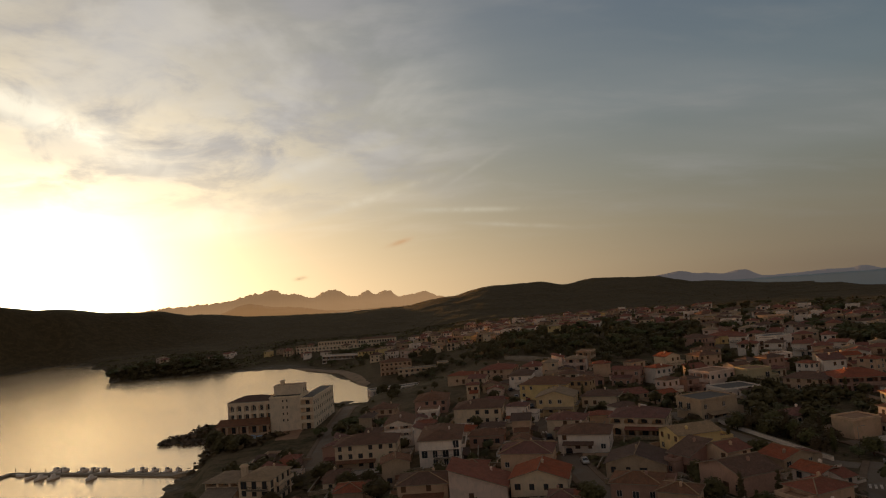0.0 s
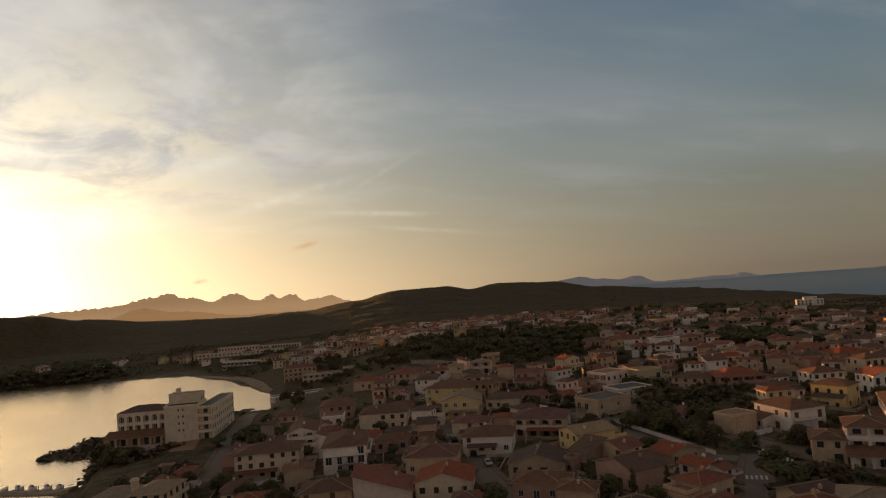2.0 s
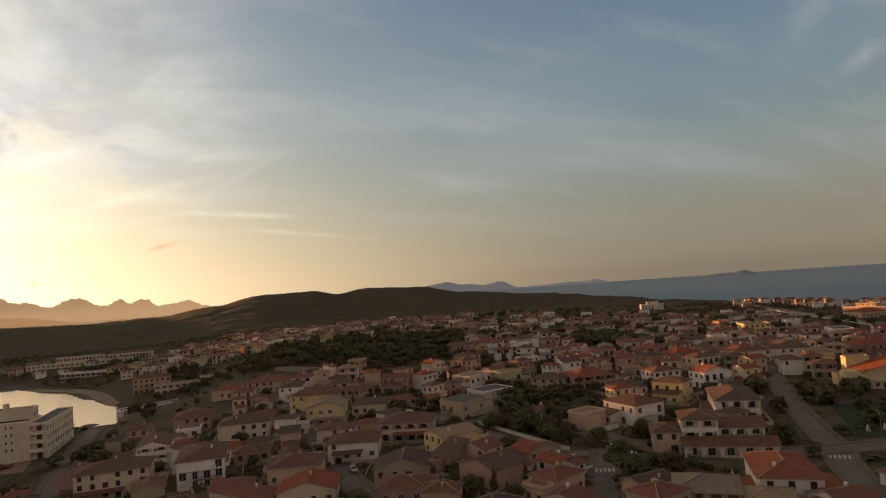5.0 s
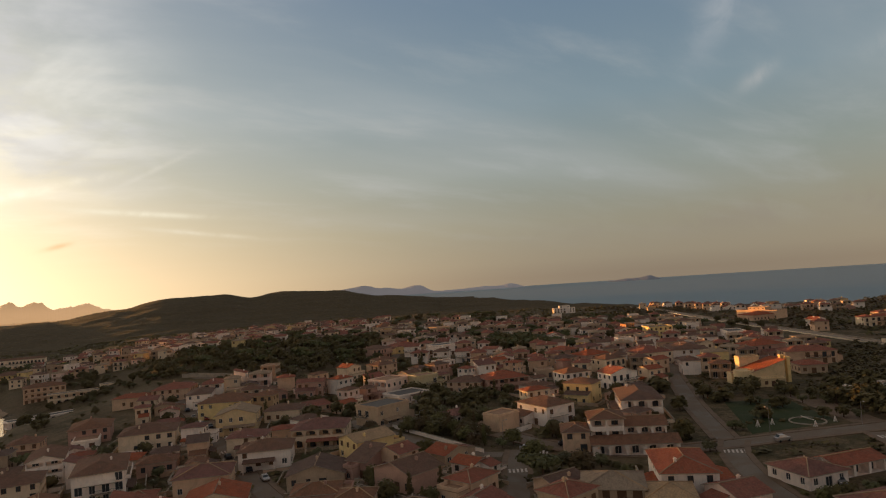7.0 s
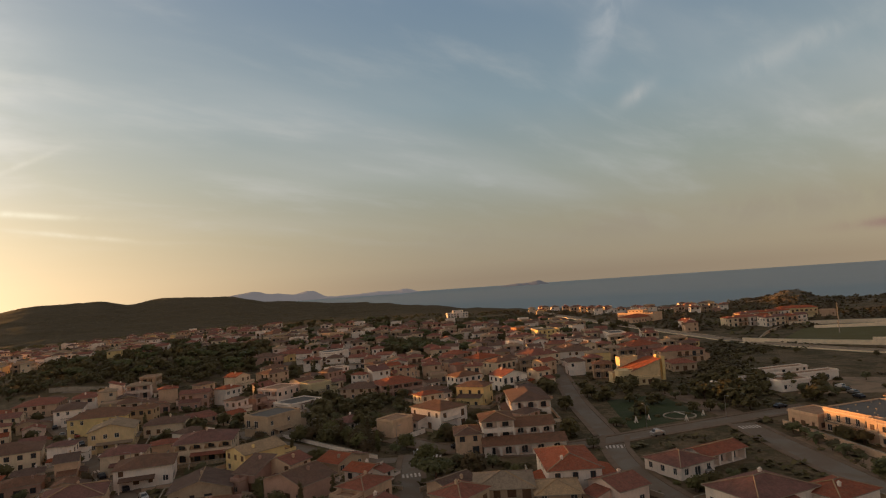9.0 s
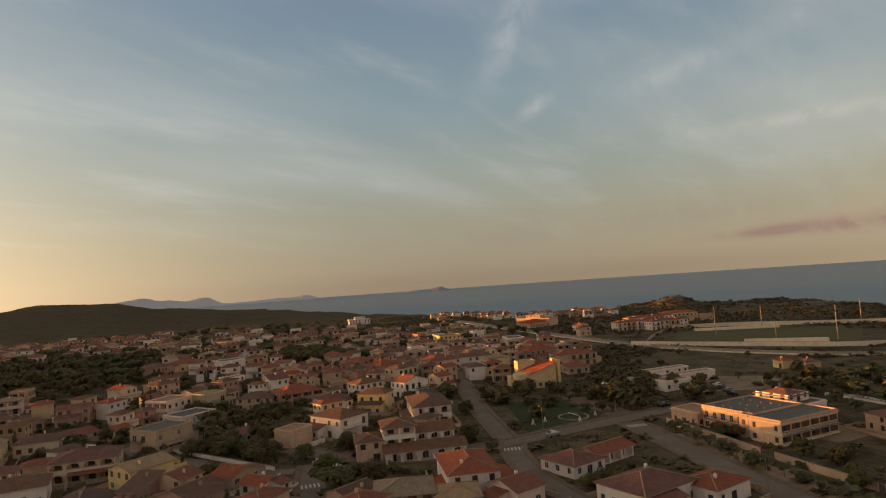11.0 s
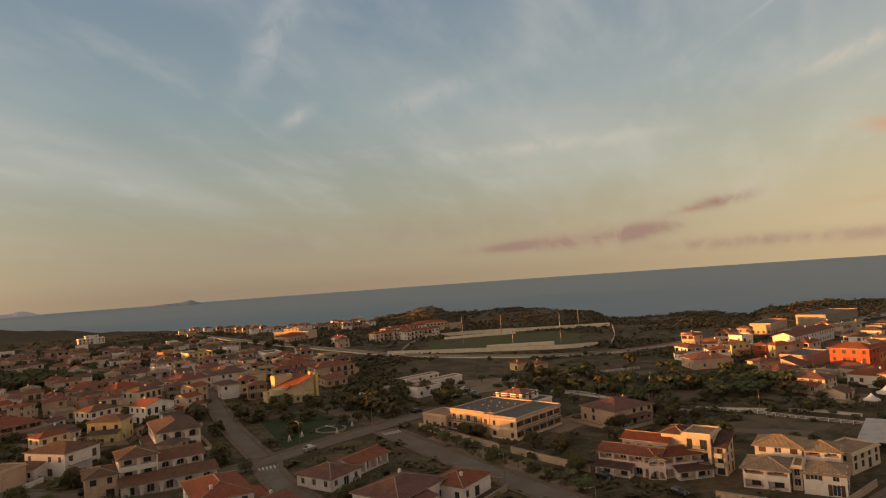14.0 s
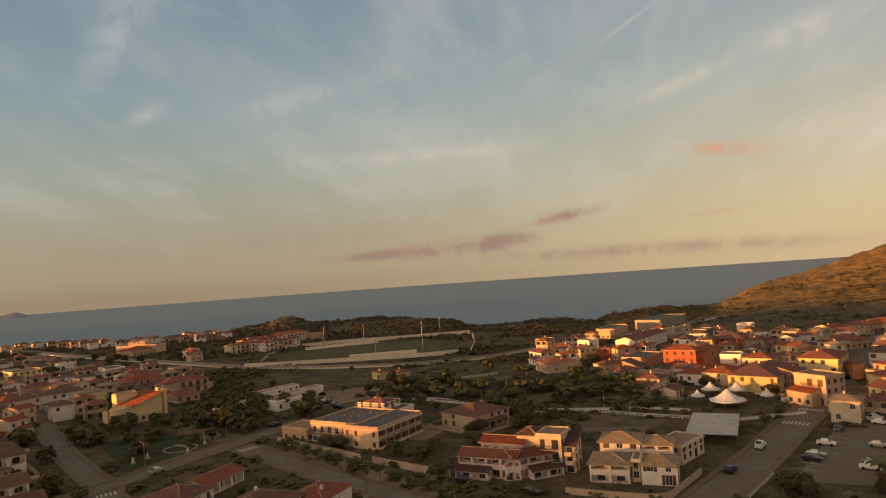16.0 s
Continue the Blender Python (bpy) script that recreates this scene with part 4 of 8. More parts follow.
            if st == "balcony" and k and side in ("front", "left"):
                span = rnd.uniform(0.5, 1.0) * (length - 0.6)
                sx = rnd.uniform(0.3, length - 0.3 - span)
                holes.append((fr, turn, sx, span, z0))
        facade(bm, fr, length, h, ops)
    if plinth:
        for x0, x1, y0, y1 in ((-w / 2 - 0.06, w / 2 + 0.06, -d / 2 - 0.06, -d / 2), (-w / 2 - 0.06, -w / 2, -d / 2, d / 2)):
            box(bm, x0, x1, y0, y1, -1.5, 0.04)
    # gable ends and the wall under a shed roof
    def tri(pts):
        bm.faces.new([bm.verts.new(p) for p in pts])
    if roof == "gable_x":
        for s in (-1, 1):
            tri([(s * w / 2, -d / 2, h), (s * w / 2, d / 2, h), (s * w / 2, 0, h + d / 2 * pitch - 0.05)])
    elif roof == "gable_y":
        for s in (-1, 1):
            tri([(-w / 2, s * d / 2, h), (w / 2, s * d / 2, h), (0, s * d / 2, h + w / 2 * pitch - 0.05)])
    elif roof == "shed_left":
        top = h + w * pitch - 0.05
        for s in (-1, 1):
            tri([(-w / 2, s * d / 2, h), (w / 2, s * d / 2, h), (w / 2, s * d / 2, top)])
        tri([(w / 2, -d / 2, h), (w / 2, d / 2, h), (w / 2, d / 2, top), (w / 2, -d / 2, top)])
    elif roof == "shed_front":
        top = h + d * pitch - 0.05
        for s in (-1, 1):
            tri([(s * w / 2, -d / 2, h), (s * w / 2, d / 2, h), (s * w / 2, d / 2, top)])
        tri([(-w / 2, d / 2, h), (w / 2, d / 2, h), (w / 2, d / 2, top), (-w / 2, d / 2, top)])
    part("wall", bm, wall, root)
    if near and at is None and category == "house" and rnd.random() < 0.75:
        wing(root, corner, rnd, x, y, w, d, h, n_floor, wall, tile, frame_mat)
    if roof == "flat":
        bm = bmesh.new()
        o = over * 0.5
        rings = []
        for dx, z in ((o, h + 0.003), (o, h + 0.22), (0.0, h + 0.222), (0.0, h + 0.65), (-0.2, h + 0.65), (-0.2, h + 0.26)):
            a, b = w / 2 + dx, d / 2 + dx
            rings.append([bm.verts.new(p) for p in ((-a, -b, z), (a, -b, z), (a, b, z), (-a, b, z))])
        for m, q in zip(rings, rings[1:]):
            for i in range(4):
                bm.faces.new((m[i], m[(i + 1) % 4], q[(i + 1) % 4], q[i])).material_index = 1
        bm.faces.new(rings[-1]).material_index = 0
        bm.faces.new(rings[0][::-1]).material_index = 1
        part("roof", bm, ["tar" if w * d > 150 else "terrace", wall], root)
    else:
        skin, ridge = roof_mesh(roof, w, d, h + 0.05, pitch, over)
        top = part("roof", skin, [ROOFS[tile % 4], "concrete"], root)
        if near and math.hypot(x, y) < 185:
            for p, q in ridge:
                bmr = bmesh.new()
                rod(bmr, Vector(p) + Vector((0, 0, 0.03)), Vector(q) + Vector((0, 0, 0.03)), 0.13, sides=5)
                part("ridge", bmr, ROOFS[2], top)
        for c in range(chimneys):
            px, py = rnd.uniform(-0.3, 0.3) * w, rnd.uniform(-0.3, 0.3) * d
            ch = part("chimney", chimney_bm(), wall, root)
            ch.location = (px, py, roof_height(roof, w, d, h, px, py, pitch) + 0.35)
    if near and at is None and floors >= 2 and rnd.random() < 0.5:
        fr, length, turn = corner["front" if w > d else "left"]
        span, deep = length * rnd.uniform(0.4, 0.8), rnd.uniform(1.8, 2.6)
        m = Matrix.Translation(fr(rnd.uniform(0.1, length - span), 0, 0)) @ pose(0, 0, 0, 0, 0, turn)
        bmp = bmesh.new()
        uvp = bmp.loops.layers.uv.new("UVMap")
        slab_from(bmp, [(-0.2, -deep - 0.2, 2.35), (span + 0.2, -deep - 0.2, 2.35), (span + 0.2, -0.003, 2.95), (-0.2, -0.003, 2.95)], [(0, 1, 2, 3)], 0.12, uvp)
        lean = part("porch_roof", bmp, [ROOFS[tile % 4], "wood"], root)
        lean.matrix_local = m
        for i in range(2):
            bmq = bmesh.new()
            box(bmq, span * i - 0.14, span * i + 0.14, -deep - 0.1, -deep + 0.18, -1.2, 2.3)
            post = part("porch_post", bmq, wall, root)
            post.matrix_local = m
    for fr, turn, cx, dep, zz, ww, hh, style, shut in todo:
        win = new("door" if style == "door" and zz < 0.5 else "window", window_mesh(ww, hh, style, shut, frame_mat, not detail))
        win.parent = root
        win.matrix_local = Matrix.Translation(fr(cx, dep + 0.0, zz)) @ pose(0, 0, 0, 0, 0, turn)
        if detail and shut != "closed":
            pn = new("pane", pane_mesh(ww, hh))
            pn.parent = win
            if shut == "open":
                for sx in (-1, 1):
                    sh = new("shutter", shutter_mesh(ww, hh))
                    sh.parent, sh.location = win, (sx * (ww * 0.75 + 0.02), 0, 0)
    for fr, turn, sx, span, z0 in holes:
        m = Matrix.Translation(fr(sx, 0, z0)) @ pose(0, 0, 0, 0, 0, turn)
        bmb = bmesh.new()
        box(bmb, 0, span, -1.2, -0.003, -0.16, 0.0)
        bal = part("balcony", bmb, "concrete", root)
        bal.matrix_local = m
        kind = "solid" if rnd.random() < 0.4 else "bars"
        mt = wall if kind == "solid" else "dark_metal"
        ra = new("railing", railing_mesh(span, kind, mt))
        ra.parent, ra.matrix_local = bal, pose(0, -1.19, 0.003)
        for s in (0, 1):
            rb = new("railing", railing_mesh(1.0, kind, mt))
            rb.parent, rb.matrix_local = bal, pose(span * s + (0.0 if s == 0 else -0.15), -0.02, 0.003, 0, 0, -90) if s == 0 else pose(span - 0.15, -0.02, 0.003, 0, 0, -90)
    return root


def compound(name, x, y, az, label, category, blocks):
    """One building of several blocks. blocks: (x0, x1, y0, y1, floors, roof, wall, tile, front, left, height, z0[, turn about x0, y0])."""
    f = place(x, y, az)
    main = thing(name, f, label, category)
    for i, (x0, x1, y0, y1, floors, roof, wall, tile, front, left, h, z0, *turn) in enumerate(blocks):
        a = turn[0] if turn else 0.0
        sub = house(x, y, az, x1 - x0, y1 - y0, floors, roof, wall, tile, front, left, 500 + i, h,
                    at=pose(x0, y0, z0, 0, 0, a) @ Matrix.Translation(((x1 - x0) / 2, (y1 - y0) / 2, 0)), chimneys=0, plinth=z0 == 0, over=0.55)
        c = f @ Vector(((x0 + x1) / 2, (y0 + y1) / 2, 0))
        PLOTS.append((c.x, c.y, math.hypot(x1 - x0, y1 - y0) / 2))
        for ch in list(sub.children):
            ch.parent = main
            ch.matrix_local = sub.matrix_basis @ ch.matrix_basis
        bpy.data.objects.remove(sub)
    return main

# ---- roads, pavements and open ground ----
def smooth_line(pts, step=4.0):
    """A smooth run of points through the given ones."""
    out = []
    p = [Vector((*a, 0)) for a in pts]
    p = [p[0] * 2 - p[1]] + p + [p[-1] * 2 - p[-2]]
    for i in range(1, len(p) - 2):
        n = max(2, int((p[i + 1] - p[i]).length / step))
        for k in range(n):
            t = k / n
            a, b, c, d = p[i - 1], p[i], p[i + 1], p[i + 2]
            out.append(0.5 * ((2 * b) + (c - a) * t + (2 * a - 5 * b + 4 * c - d) * t * t + (3 * b - a - 3 * c + d) * t ** 3))
    out.append(p[-2])
    return out


def strip(name, pts, lo, hi, dz, mat, label, kerb=0.0, category="road"):
    """A band along a line between two offsets (metres to its right), draped on the land, with kerb faces where it is raised."""
    line = smooth_line(pts)
    me = bpy.data.meshes.new(name)
    verts, faces = [], []
    n = 4
    for i, q in enumerate(line):
        t = (line[min(i + 1, len(line) - 1)] - line[max(i - 1, 0)]).normalized()
        r = Vector((t.y, -t.x, 0))
        for k in range(n + 1):
            v = q + r * (lo + (hi - lo) * k / n)
            verts.append((v.x, v.y, smooth_ground(v.x, v.y) + dz))
        for k in (0, n):
            v = q + r * (lo + (hi - lo) * k / n)
            verts.append((v.x, v.y, smooth_ground(v.x, v.y) - 0.2))
    w = n + 3
    for i in range(len(line) - 1):
        a, b = i * w, (i + 1) * w
        for k in range(n):
            faces.append((a + k, a + k + 1, b + k + 1, b + k))
        faces += [(a + n + 1, a, b, b + n + 1), (a + n, a + n + 2, b + n + 2, b + n)]
    me.from_pydata(verts, [], [f[::-1] for f in faces])
    me.materials.append(MATS[mat])
    return tagged(new(name, me), label, category, kind="structure")


ROADS = []


def road(pts, width, walks=True, label="grey asphalt street between houses", mat="asphalt"):
    ROADS.append((pts, width))
    strip("road", pts, -width / 2, width / 2, 0.09, mat, label)
    if walks:
        for lo, hi in ((-width / 2 - 1.5, -width / 2), (width / 2, width / 2 + 1.5)):
            strip("pavement", pts, lo, hi, 0.22, "paving", "worn paved footway with a raised kerb", category="pavement")


road([(95, 3), (137, -22), (165, -38.6), (190, -52), (212, -64.5), (240, -79), (282, -101), (340, -131), (400, -162)], 8.0, label="wide asphalt avenue running past the car park")
road([(104, 172), (108, 148), (118, 131), (138, 122), (160, 115), (188, 106), (212, 98)], 6.0)
road([(180, 103), (152, 64), (138, 43), (112, 6), (98, -14)], 6.5, label="asphalt avenue lined with young palms")
road([(250, 246), (216, 208), (175, 161), (146, 124)], 5.0)
road([(-51.0, 336.0), (-51.0, 302.7), (-50.0, 263.3), (-48.4, 232.3), (-46.7, 211.5)], 5.0)
road([(62, 98), (88, 138), (98, 152)], 5.0)
road([(147, 122), (138, 115), (127, 102), (118.5, 88), (112, 74)], 5.0)
LANE = [(92, 151), (85.6, 158), (82.0, 174), (78.2, 192), (74.6, 208), (73, 222)]
road(LANE, 5.0, walks=False)
road([(26, 330), (29, 290), (30, 250), (31, 200), (32, 163), (35, 130), (38, 110)], 5.0)
road([(30, 262), (60, 268), (100, 262), (150, 250), (214, 206)], 4.5, walks=False)
road([(40, 385), (60, 356), (76, 330), (96, 300), (130, 290), (190, 300)], 4.5, walks=False)
BYPASS = [(560, 604), (496, 490), (448, 406), (414, 335), (375, 246), (352, 192), (344.5, 150), (343, 122), (347, 84), (365, 50), (404, 18), (440, -14), (480, -58), (560, -110)]
road(BYPASS, 8.0, walks=False,
     label="pale bypass road curving past the sports ground", mat="pale_asphalt")
road([(300, 250), (330, 330), (345, 420), (330, 520)], 4.5, walks=False)
road([(120, 300), (160, 380), (220, 470), (260, 560)], 4.5, walks=False)


def patch(name, a, b, c, d, mat, label, dz=0.12, n=16, category="ground"):
    """A draped four-cornered piece of ground."""
    me = bpy.data.meshes.new(name)
    verts, faces = [], []
    for i in range(n + 1):
        for j in range(n + 1):
            u, v = i / n, j / n
            x = (a[0] * (1 - u) + b[0] * u) * (1 - v) + (d[0] * (1 - u) + c[0] * u) * v
            y = (a[1] * (1 - u) + b[1] * u) * (1 - v) + (d[1] * (1 - u) + c[1] * u) * v
            edge = i in (0, n) or j in (0, n)
            verts.append((x, y, smooth_ground(x, y) + (dz if not edge else -0.1)))
    for i in range(n):
        for j in range(n):
            k = i * (n + 1) + j
            faces.append((k, k + n + 1, k + n + 2, k + 1))
    me.from_pydata(verts, [], faces)
    me.materials.append(MATS[mat])
    ob = new(name, me)
    if me.polygons[0].normal.z < 0:
        me.flip_normals()
    return tagged(ob, label, category, kind="structure")


patch("lawn", (153, 122), (184, 157), (204, 148), (184, 114), "lawn", "dim park lawn beside the street", 0.06)
patch("park_path", (184, 112), (206, 150), (214, 146), (193, 108), "paving", "paved path across the park", 0.08)
patch("car_park", (146, -39), (208, -73), (209, -88), (143, -55), "asphalt", "asphalt car park with white bay lines", 0.13)
patch("gravel_lot", (226, 110), (252, 80), (280, 92), (262, 126), "gravel_ground", "pale gravel lot behind the school", 0.06)
patch("school_yard", (184, 46), (204, 40), (206, 66), (190, 78), "gravel_ground", "bare earth school yard", 0.05)
patch("pitch", (362, 184), (388, 84), (492, 104), (442, 205), "turf", "green football pitch of worn turf", 0.12, 20)
patch("yard", (212, 2), (206, -22), (188, -15), (193, 6), "paving", "paved yard beside the market", 0.05)
patch("park_lane", (246, 46), (240, 20), (232, 22), (238, 48), "gravel_ground", "pale trodden path through the park", 0.05)
patch("median", (174, 88), (135, 33), (141, 28), (181, 84), "gravel_ground", "planted earth strip along the avenue", 0.1)
patch("park_ground", (250, 62), (300, 40), (286, -2), (232, 10), "park_earth", "trodden sandy earth of the town park", 0.07)
patch("park_ground", (228, 24), (250, 14), (246, -24), (224, -14), "park_earth", "trodden sandy earth beside the promenade", 0.075)
patch("bare_lot", (196, 6), (216, 2), (212, -28), (196, -20), "park_earth", "bare sandy lot behind the villas", 0.065)
patch("hotel_court", (-79.4, 310.1), (-66.5, 305.9), (-62.9, 264.8), (-73.5, 267.1), "terrace", "brown paved forecourt below the hotel", 0.09)
strip("beach", [(-190, 636), (-150, 622), (-122, 594), (-92, 554), (-72, 505), (-60, 462)], -4, 4.5, 0.5, "gravel_ground", "pale sand beach round the bay", category="beach")


def crossing(x, y, az, count=7, length=3.0):
    """Zebra stripes side by side along azimuth az."""
    root = thing("zebra_crossing", place(x, y, az, 0.10), "white painted zebra crossing on asphalt", "road marking", "road markings")
    def make():
        bm = bmesh.new()
        box(bm, -0.25, 0.25, -length / 2, length / 2, 0, 0.012)
        return bm
    me = shared(("stripe", ("road_paint",), length), make)
    for i in range(count):
        o = new("stripe", me)
        o.parent, o.location = root, ((i - (count - 1) / 2) * 1.0, 0, 0)


for x, y, az in ((138.5, 114.5, 135), (177, 99.5, 126), (213, -65, 30), (88, 136, 120), (197, -56, 30), (32, 214, 90), (100, 147, 128)):
    crossing(x, y, az)


def wall_run(name, pts, height, thick, mat, label, category="wall", top=None):
    line = smooth_line(pts, 3.0)
    root = thing(name, Matrix.Translation((line[0].x, line[0].y, smooth_ground(line[0].x, line[0].y))), label, category)
    bm, cap = bmesh.new(), bmesh.new()
    o = Vector((line[0].x, line[0].y, smooth_ground(line[0].x, line[0].y)))
    def band(b, half, lo, hi):
        rows = []
        for i, q in enumerate(line):
            t = (line[min(i + 1, len(line) - 1)] - line[max(i - 1, 0)]).normalized()
            r = Vector((t.y, -t.x, 0)) * half
            z = smooth_ground(q.x, q.y)
            rows.append([b.verts.new(Vector((p.x, p.y, z + h)) - o) for p, h in ((q - r, lo), (q + r, lo), (q + r, hi), (q - r, hi))])
        for m, n in zip(rows, rows[1:]):
            for k in range(4):
                b.faces.new((m[k], m[(k + 1) % 4], n[(k + 1) % 4], n[k]))
        b.faces.new(rows[0][::-1])
        b.faces.new(rows[-1])
    band(bm, thick / 2, -0.5, height)
    band(cap, thick / 2 + 0.06, height + 0.003, height + 0.1)
    part("wall_body", bm, mat, root)
    part("coping", cap, top or "concrete", root)


wall_run("boundary_wall", [(81, 205), (85, 180), (89, 156)], 1.1, 0.3, "white", "low white-plastered boundary wall along the lane")
wall_run("school_wall", [(184, 93), (175, 77), (165, 60)], 1.7, 0.3, "peach", "peach-coloured wall before the school")
wall_run("garden_wall", [(163, 56), (157, 45), (151, 33)], 1.7, 0.3, "peach", "peach-coloured garden wall along the avenue")
wall_run("stadium_wall", [(353, 197), (354.5, 190), (358, 168), (368, 126), (376, 92), (387, 74)], 2.4, 0.35, "lime", "long cream perimeter wall of the sports ground")
wall_run("stadium_wall", [(448, 216), (476, 184), (491, 142), (513, 88)], 2.6, 0.35, "lime", "long cream back wall of the sports ground")
wall_run("stadium_wall", [(390, 67), (436, 72), (511, 86)], 2.2, 0.35, "lime", "cream end wall of the sports ground")
wall_run("terrace_wall", [(359, 191), (400, 206), (446, 217)], 1.6, 0.35, "sand", "sandy end wall of the sports ground")
wall_run("retaining_wall", [(34, 392), (45, 380), (60, 357), (76, 332)], 2.2, 0.5, "concrete", "grey concrete retaining wall below the wooded knoll")
wall_run("avenue_wall", [(105, -10), (140, -30.8), (152, -38)], 0.5, 0.25, "cream", "low cream wall beside the avenue")
wall_run("garden_wall", [(140, 6), (137, -6), (136.4, -13.6), (142, -17.4), (153, -23.4)], 1.3, 0.25, "peach", "peach-coloured garden wall round the villas")
def beside(pts, off):
    """The points of a line moved off metres to its right."""
    out = []
    for i, q in enumerate(pts):
        a, b = Vector(pts[max(i - 1, 0)]), Vector(pts[min(i + 1, len(pts) - 1)])
        t = (b - a).normalized()
        out.append((q[0] + t.y * off, q[1] - t.x * off))
    return out


wall_run("road_parapet", beside(BYPASS, 4.8), 0.75, 0.3, "lime", "low pale parapet along the bypass road")
wall_run("road_parapet", beside(BYPASS, -4.8), 0.6, 0.3, "concrete", "low concrete parapet on the far side of the bypass road")
wall_run("promenade_wall", [(246, 66), (238, 50), (228, 34), (222, 24)], 0.8, 0.35, "white", "low white promenade wall beside the park")
wall_run("promenade_wall", [(221, 14), (220, 2), (220, -8)], 0.8, 0.35, "white", "low white promenade wall beside the park")
wall_run("promenade_wall", [(220, -13), (219, -22), (215, -31)], 0.8, 0.35, "white", "low white promenade wall beside the park")
wall_run("breakwater", [(198, -30), (202, -44), (208, -62)], 0.9, 0.3, "white", "low white wall round the tents")


def stand_steps(name, x, y, az, length, label):
    root = thing(name, place(x, y, az, 0.12), label, "stand")
    for i in range(4):
        bm = bmesh.new()
        box(bm, -length / 2, length / 2, i * 0.8, i * 0.8 + 0.797, -0.3, 0.45 * (i + 1))
        part("step", bm, "lime", root)


stand_steps("stand", 388, 122, 162, 42, "pale concrete spectator steps beside the pitch")
stand_steps("stand", 452, 172, 142, 55, "long pale concrete steps on the far side of the pitch")


def light_mast(x, y, h):
    root = thing("floodlight_mast", place(x, y, 60), "tall slim steel floodlight mast at the sports ground", "light mast", "floodlight masts")
    bm = bmesh.new()
    rod(bm, (0, 0, -0.3), (0, 0, h), 0.28, 0.14, 8)
    part("pole", bm, "metal", root)
    for i in range(3):
        bm = bmesh.new()
        box(bm, -1.3, 1.3, -0.06, 0.06, h - 0.4 - i * 0.7, h - 0.3 - i * 0.7)
        part("crossbar", bm, "metal", root)
        for s in (-0.9, 0.0, 0.9):
            bm = bmesh.new()
            box(bm, s - 0.3, s + 0.3, -0.3, -0.065, h - 0.55 - i * 0.7, h - 0.15 - i * 0.7)
            part("floodlight", bm, "dark_metal", root)


for x, y, h in ((414, 171, 18), (407, 101, 19), (464, 160, 15), (512, 112, 16), (392, 128, 10)):
    light_mast(x, y, h)


def fence(pts, label, height=1.1, gap=2.6, mat="white_paint"):
    line = smooth_line(pts, gap)
    z0 = smooth_ground(line[0].x, line[0].y)
    o = Vector((line[0].x, line[0].y, z0))
    root = thing("fence", Matrix.Translation(o), label, "fence", "fences")
    pts3 = [Vector((q.x, q.y, smooth_ground(q.x, q.y))) - o for q in line]
    for p in pts3:
        bm = bmesh.new()
        box(bm, p.x - 0.1, p.x + 0.1, p.y - 0.1, p.y + 0.1, p.z - 0.3, p.z + height)
        part("post", bm, mat, root)
    for k in (0.35, 0.7, 1.0):
        bm = bmesh.new()
        for a, b in zip(pts3, pts3[1:]):
            rod(bm, a + Vector((0, 0, height * k)), b + Vector((0, 0, height * k)), 0.07, sides=4)
        bmesh.ops.remove_doubles(bm, verts=bm.verts, dist=0.05)
        part("rail", bm, mat, root)


fence([(244, 66), (242, 54), (230, 40), (221, 27), (214, 14)], "white-painted railing along the promenade")
fence([(219, 10), (216, -2), (210, -14), (204, -30)], "white-painted railing beside the tents")
fence([(262, 92), (285, 62), (300, 40)], "pale railing beside the footpath")

# ---- landmark buildings ----
compound("hotel", -65.7, 285.0, 94, "large cream seaside hotel with a plain stepped tower and arched balconies", "hotel", [
    (-13.5, 0, 0, 14, 5, "flat", "lime", 1, "few", "blank", 14.0, 0),
    (-12.6, 0.4, 4, 10, 1, "flat", "lime", 1, "few", "blank", 3.6, 14.66),
    (-9.8, -8.2, 5, 6.4, 1, "flat", "lime", 1, "blank", "blank", 1.4, 18.94),
    (-34, -13.9, 4, 17, 3, "flat", "lime", 1, "guest_rooms", "windows", 11.8, 0),
    (-37, -14, -2, 3.6, 1, "shed_front", "peach", 1, "loggia", "loggia", 3.6, 0),
    (0.4, 6.4, -2, 34, 4, "flat", "lime", 1, "loggia", "windows", 13.2, 0),
    (-33.6, -14.4, 4.6, 16.4, 1, "hip", "cream", 1, "blank", "blank", 0.4, 12.46)])
church = compound("church", 212, 168, 118, "pale yellow modern church with a sloping red roof", "church", [
    (0, 16.5, 0, 13, 1, "shed_left", "butter", 0, "windows", "windows", 5.0, 0),
    (3, 12, 13.4, 18, 1, "flat", "butter", 0, "blank", "blank", 10.0, 0),
    (16.9, 18.4, 4, 6, 1, "flat", "yellow", 0, "blank", "blank", 11.0, 0),
    (19.6, 21.0, 4, 6, 1, "flat", "yellow", 0, "blank", "blank", 10.0, 0),
    (2, 14, -3.6, -0.4, 1, "flat", "butter", 0, "windows", "blank", 3.2, 0),
    (-3.6, -0.4, 7, 12, 1, "flat", "butter", 0, "blank", "windows", 4.2, 0)])
church.scale = (0.88, 0.88, 0.9)


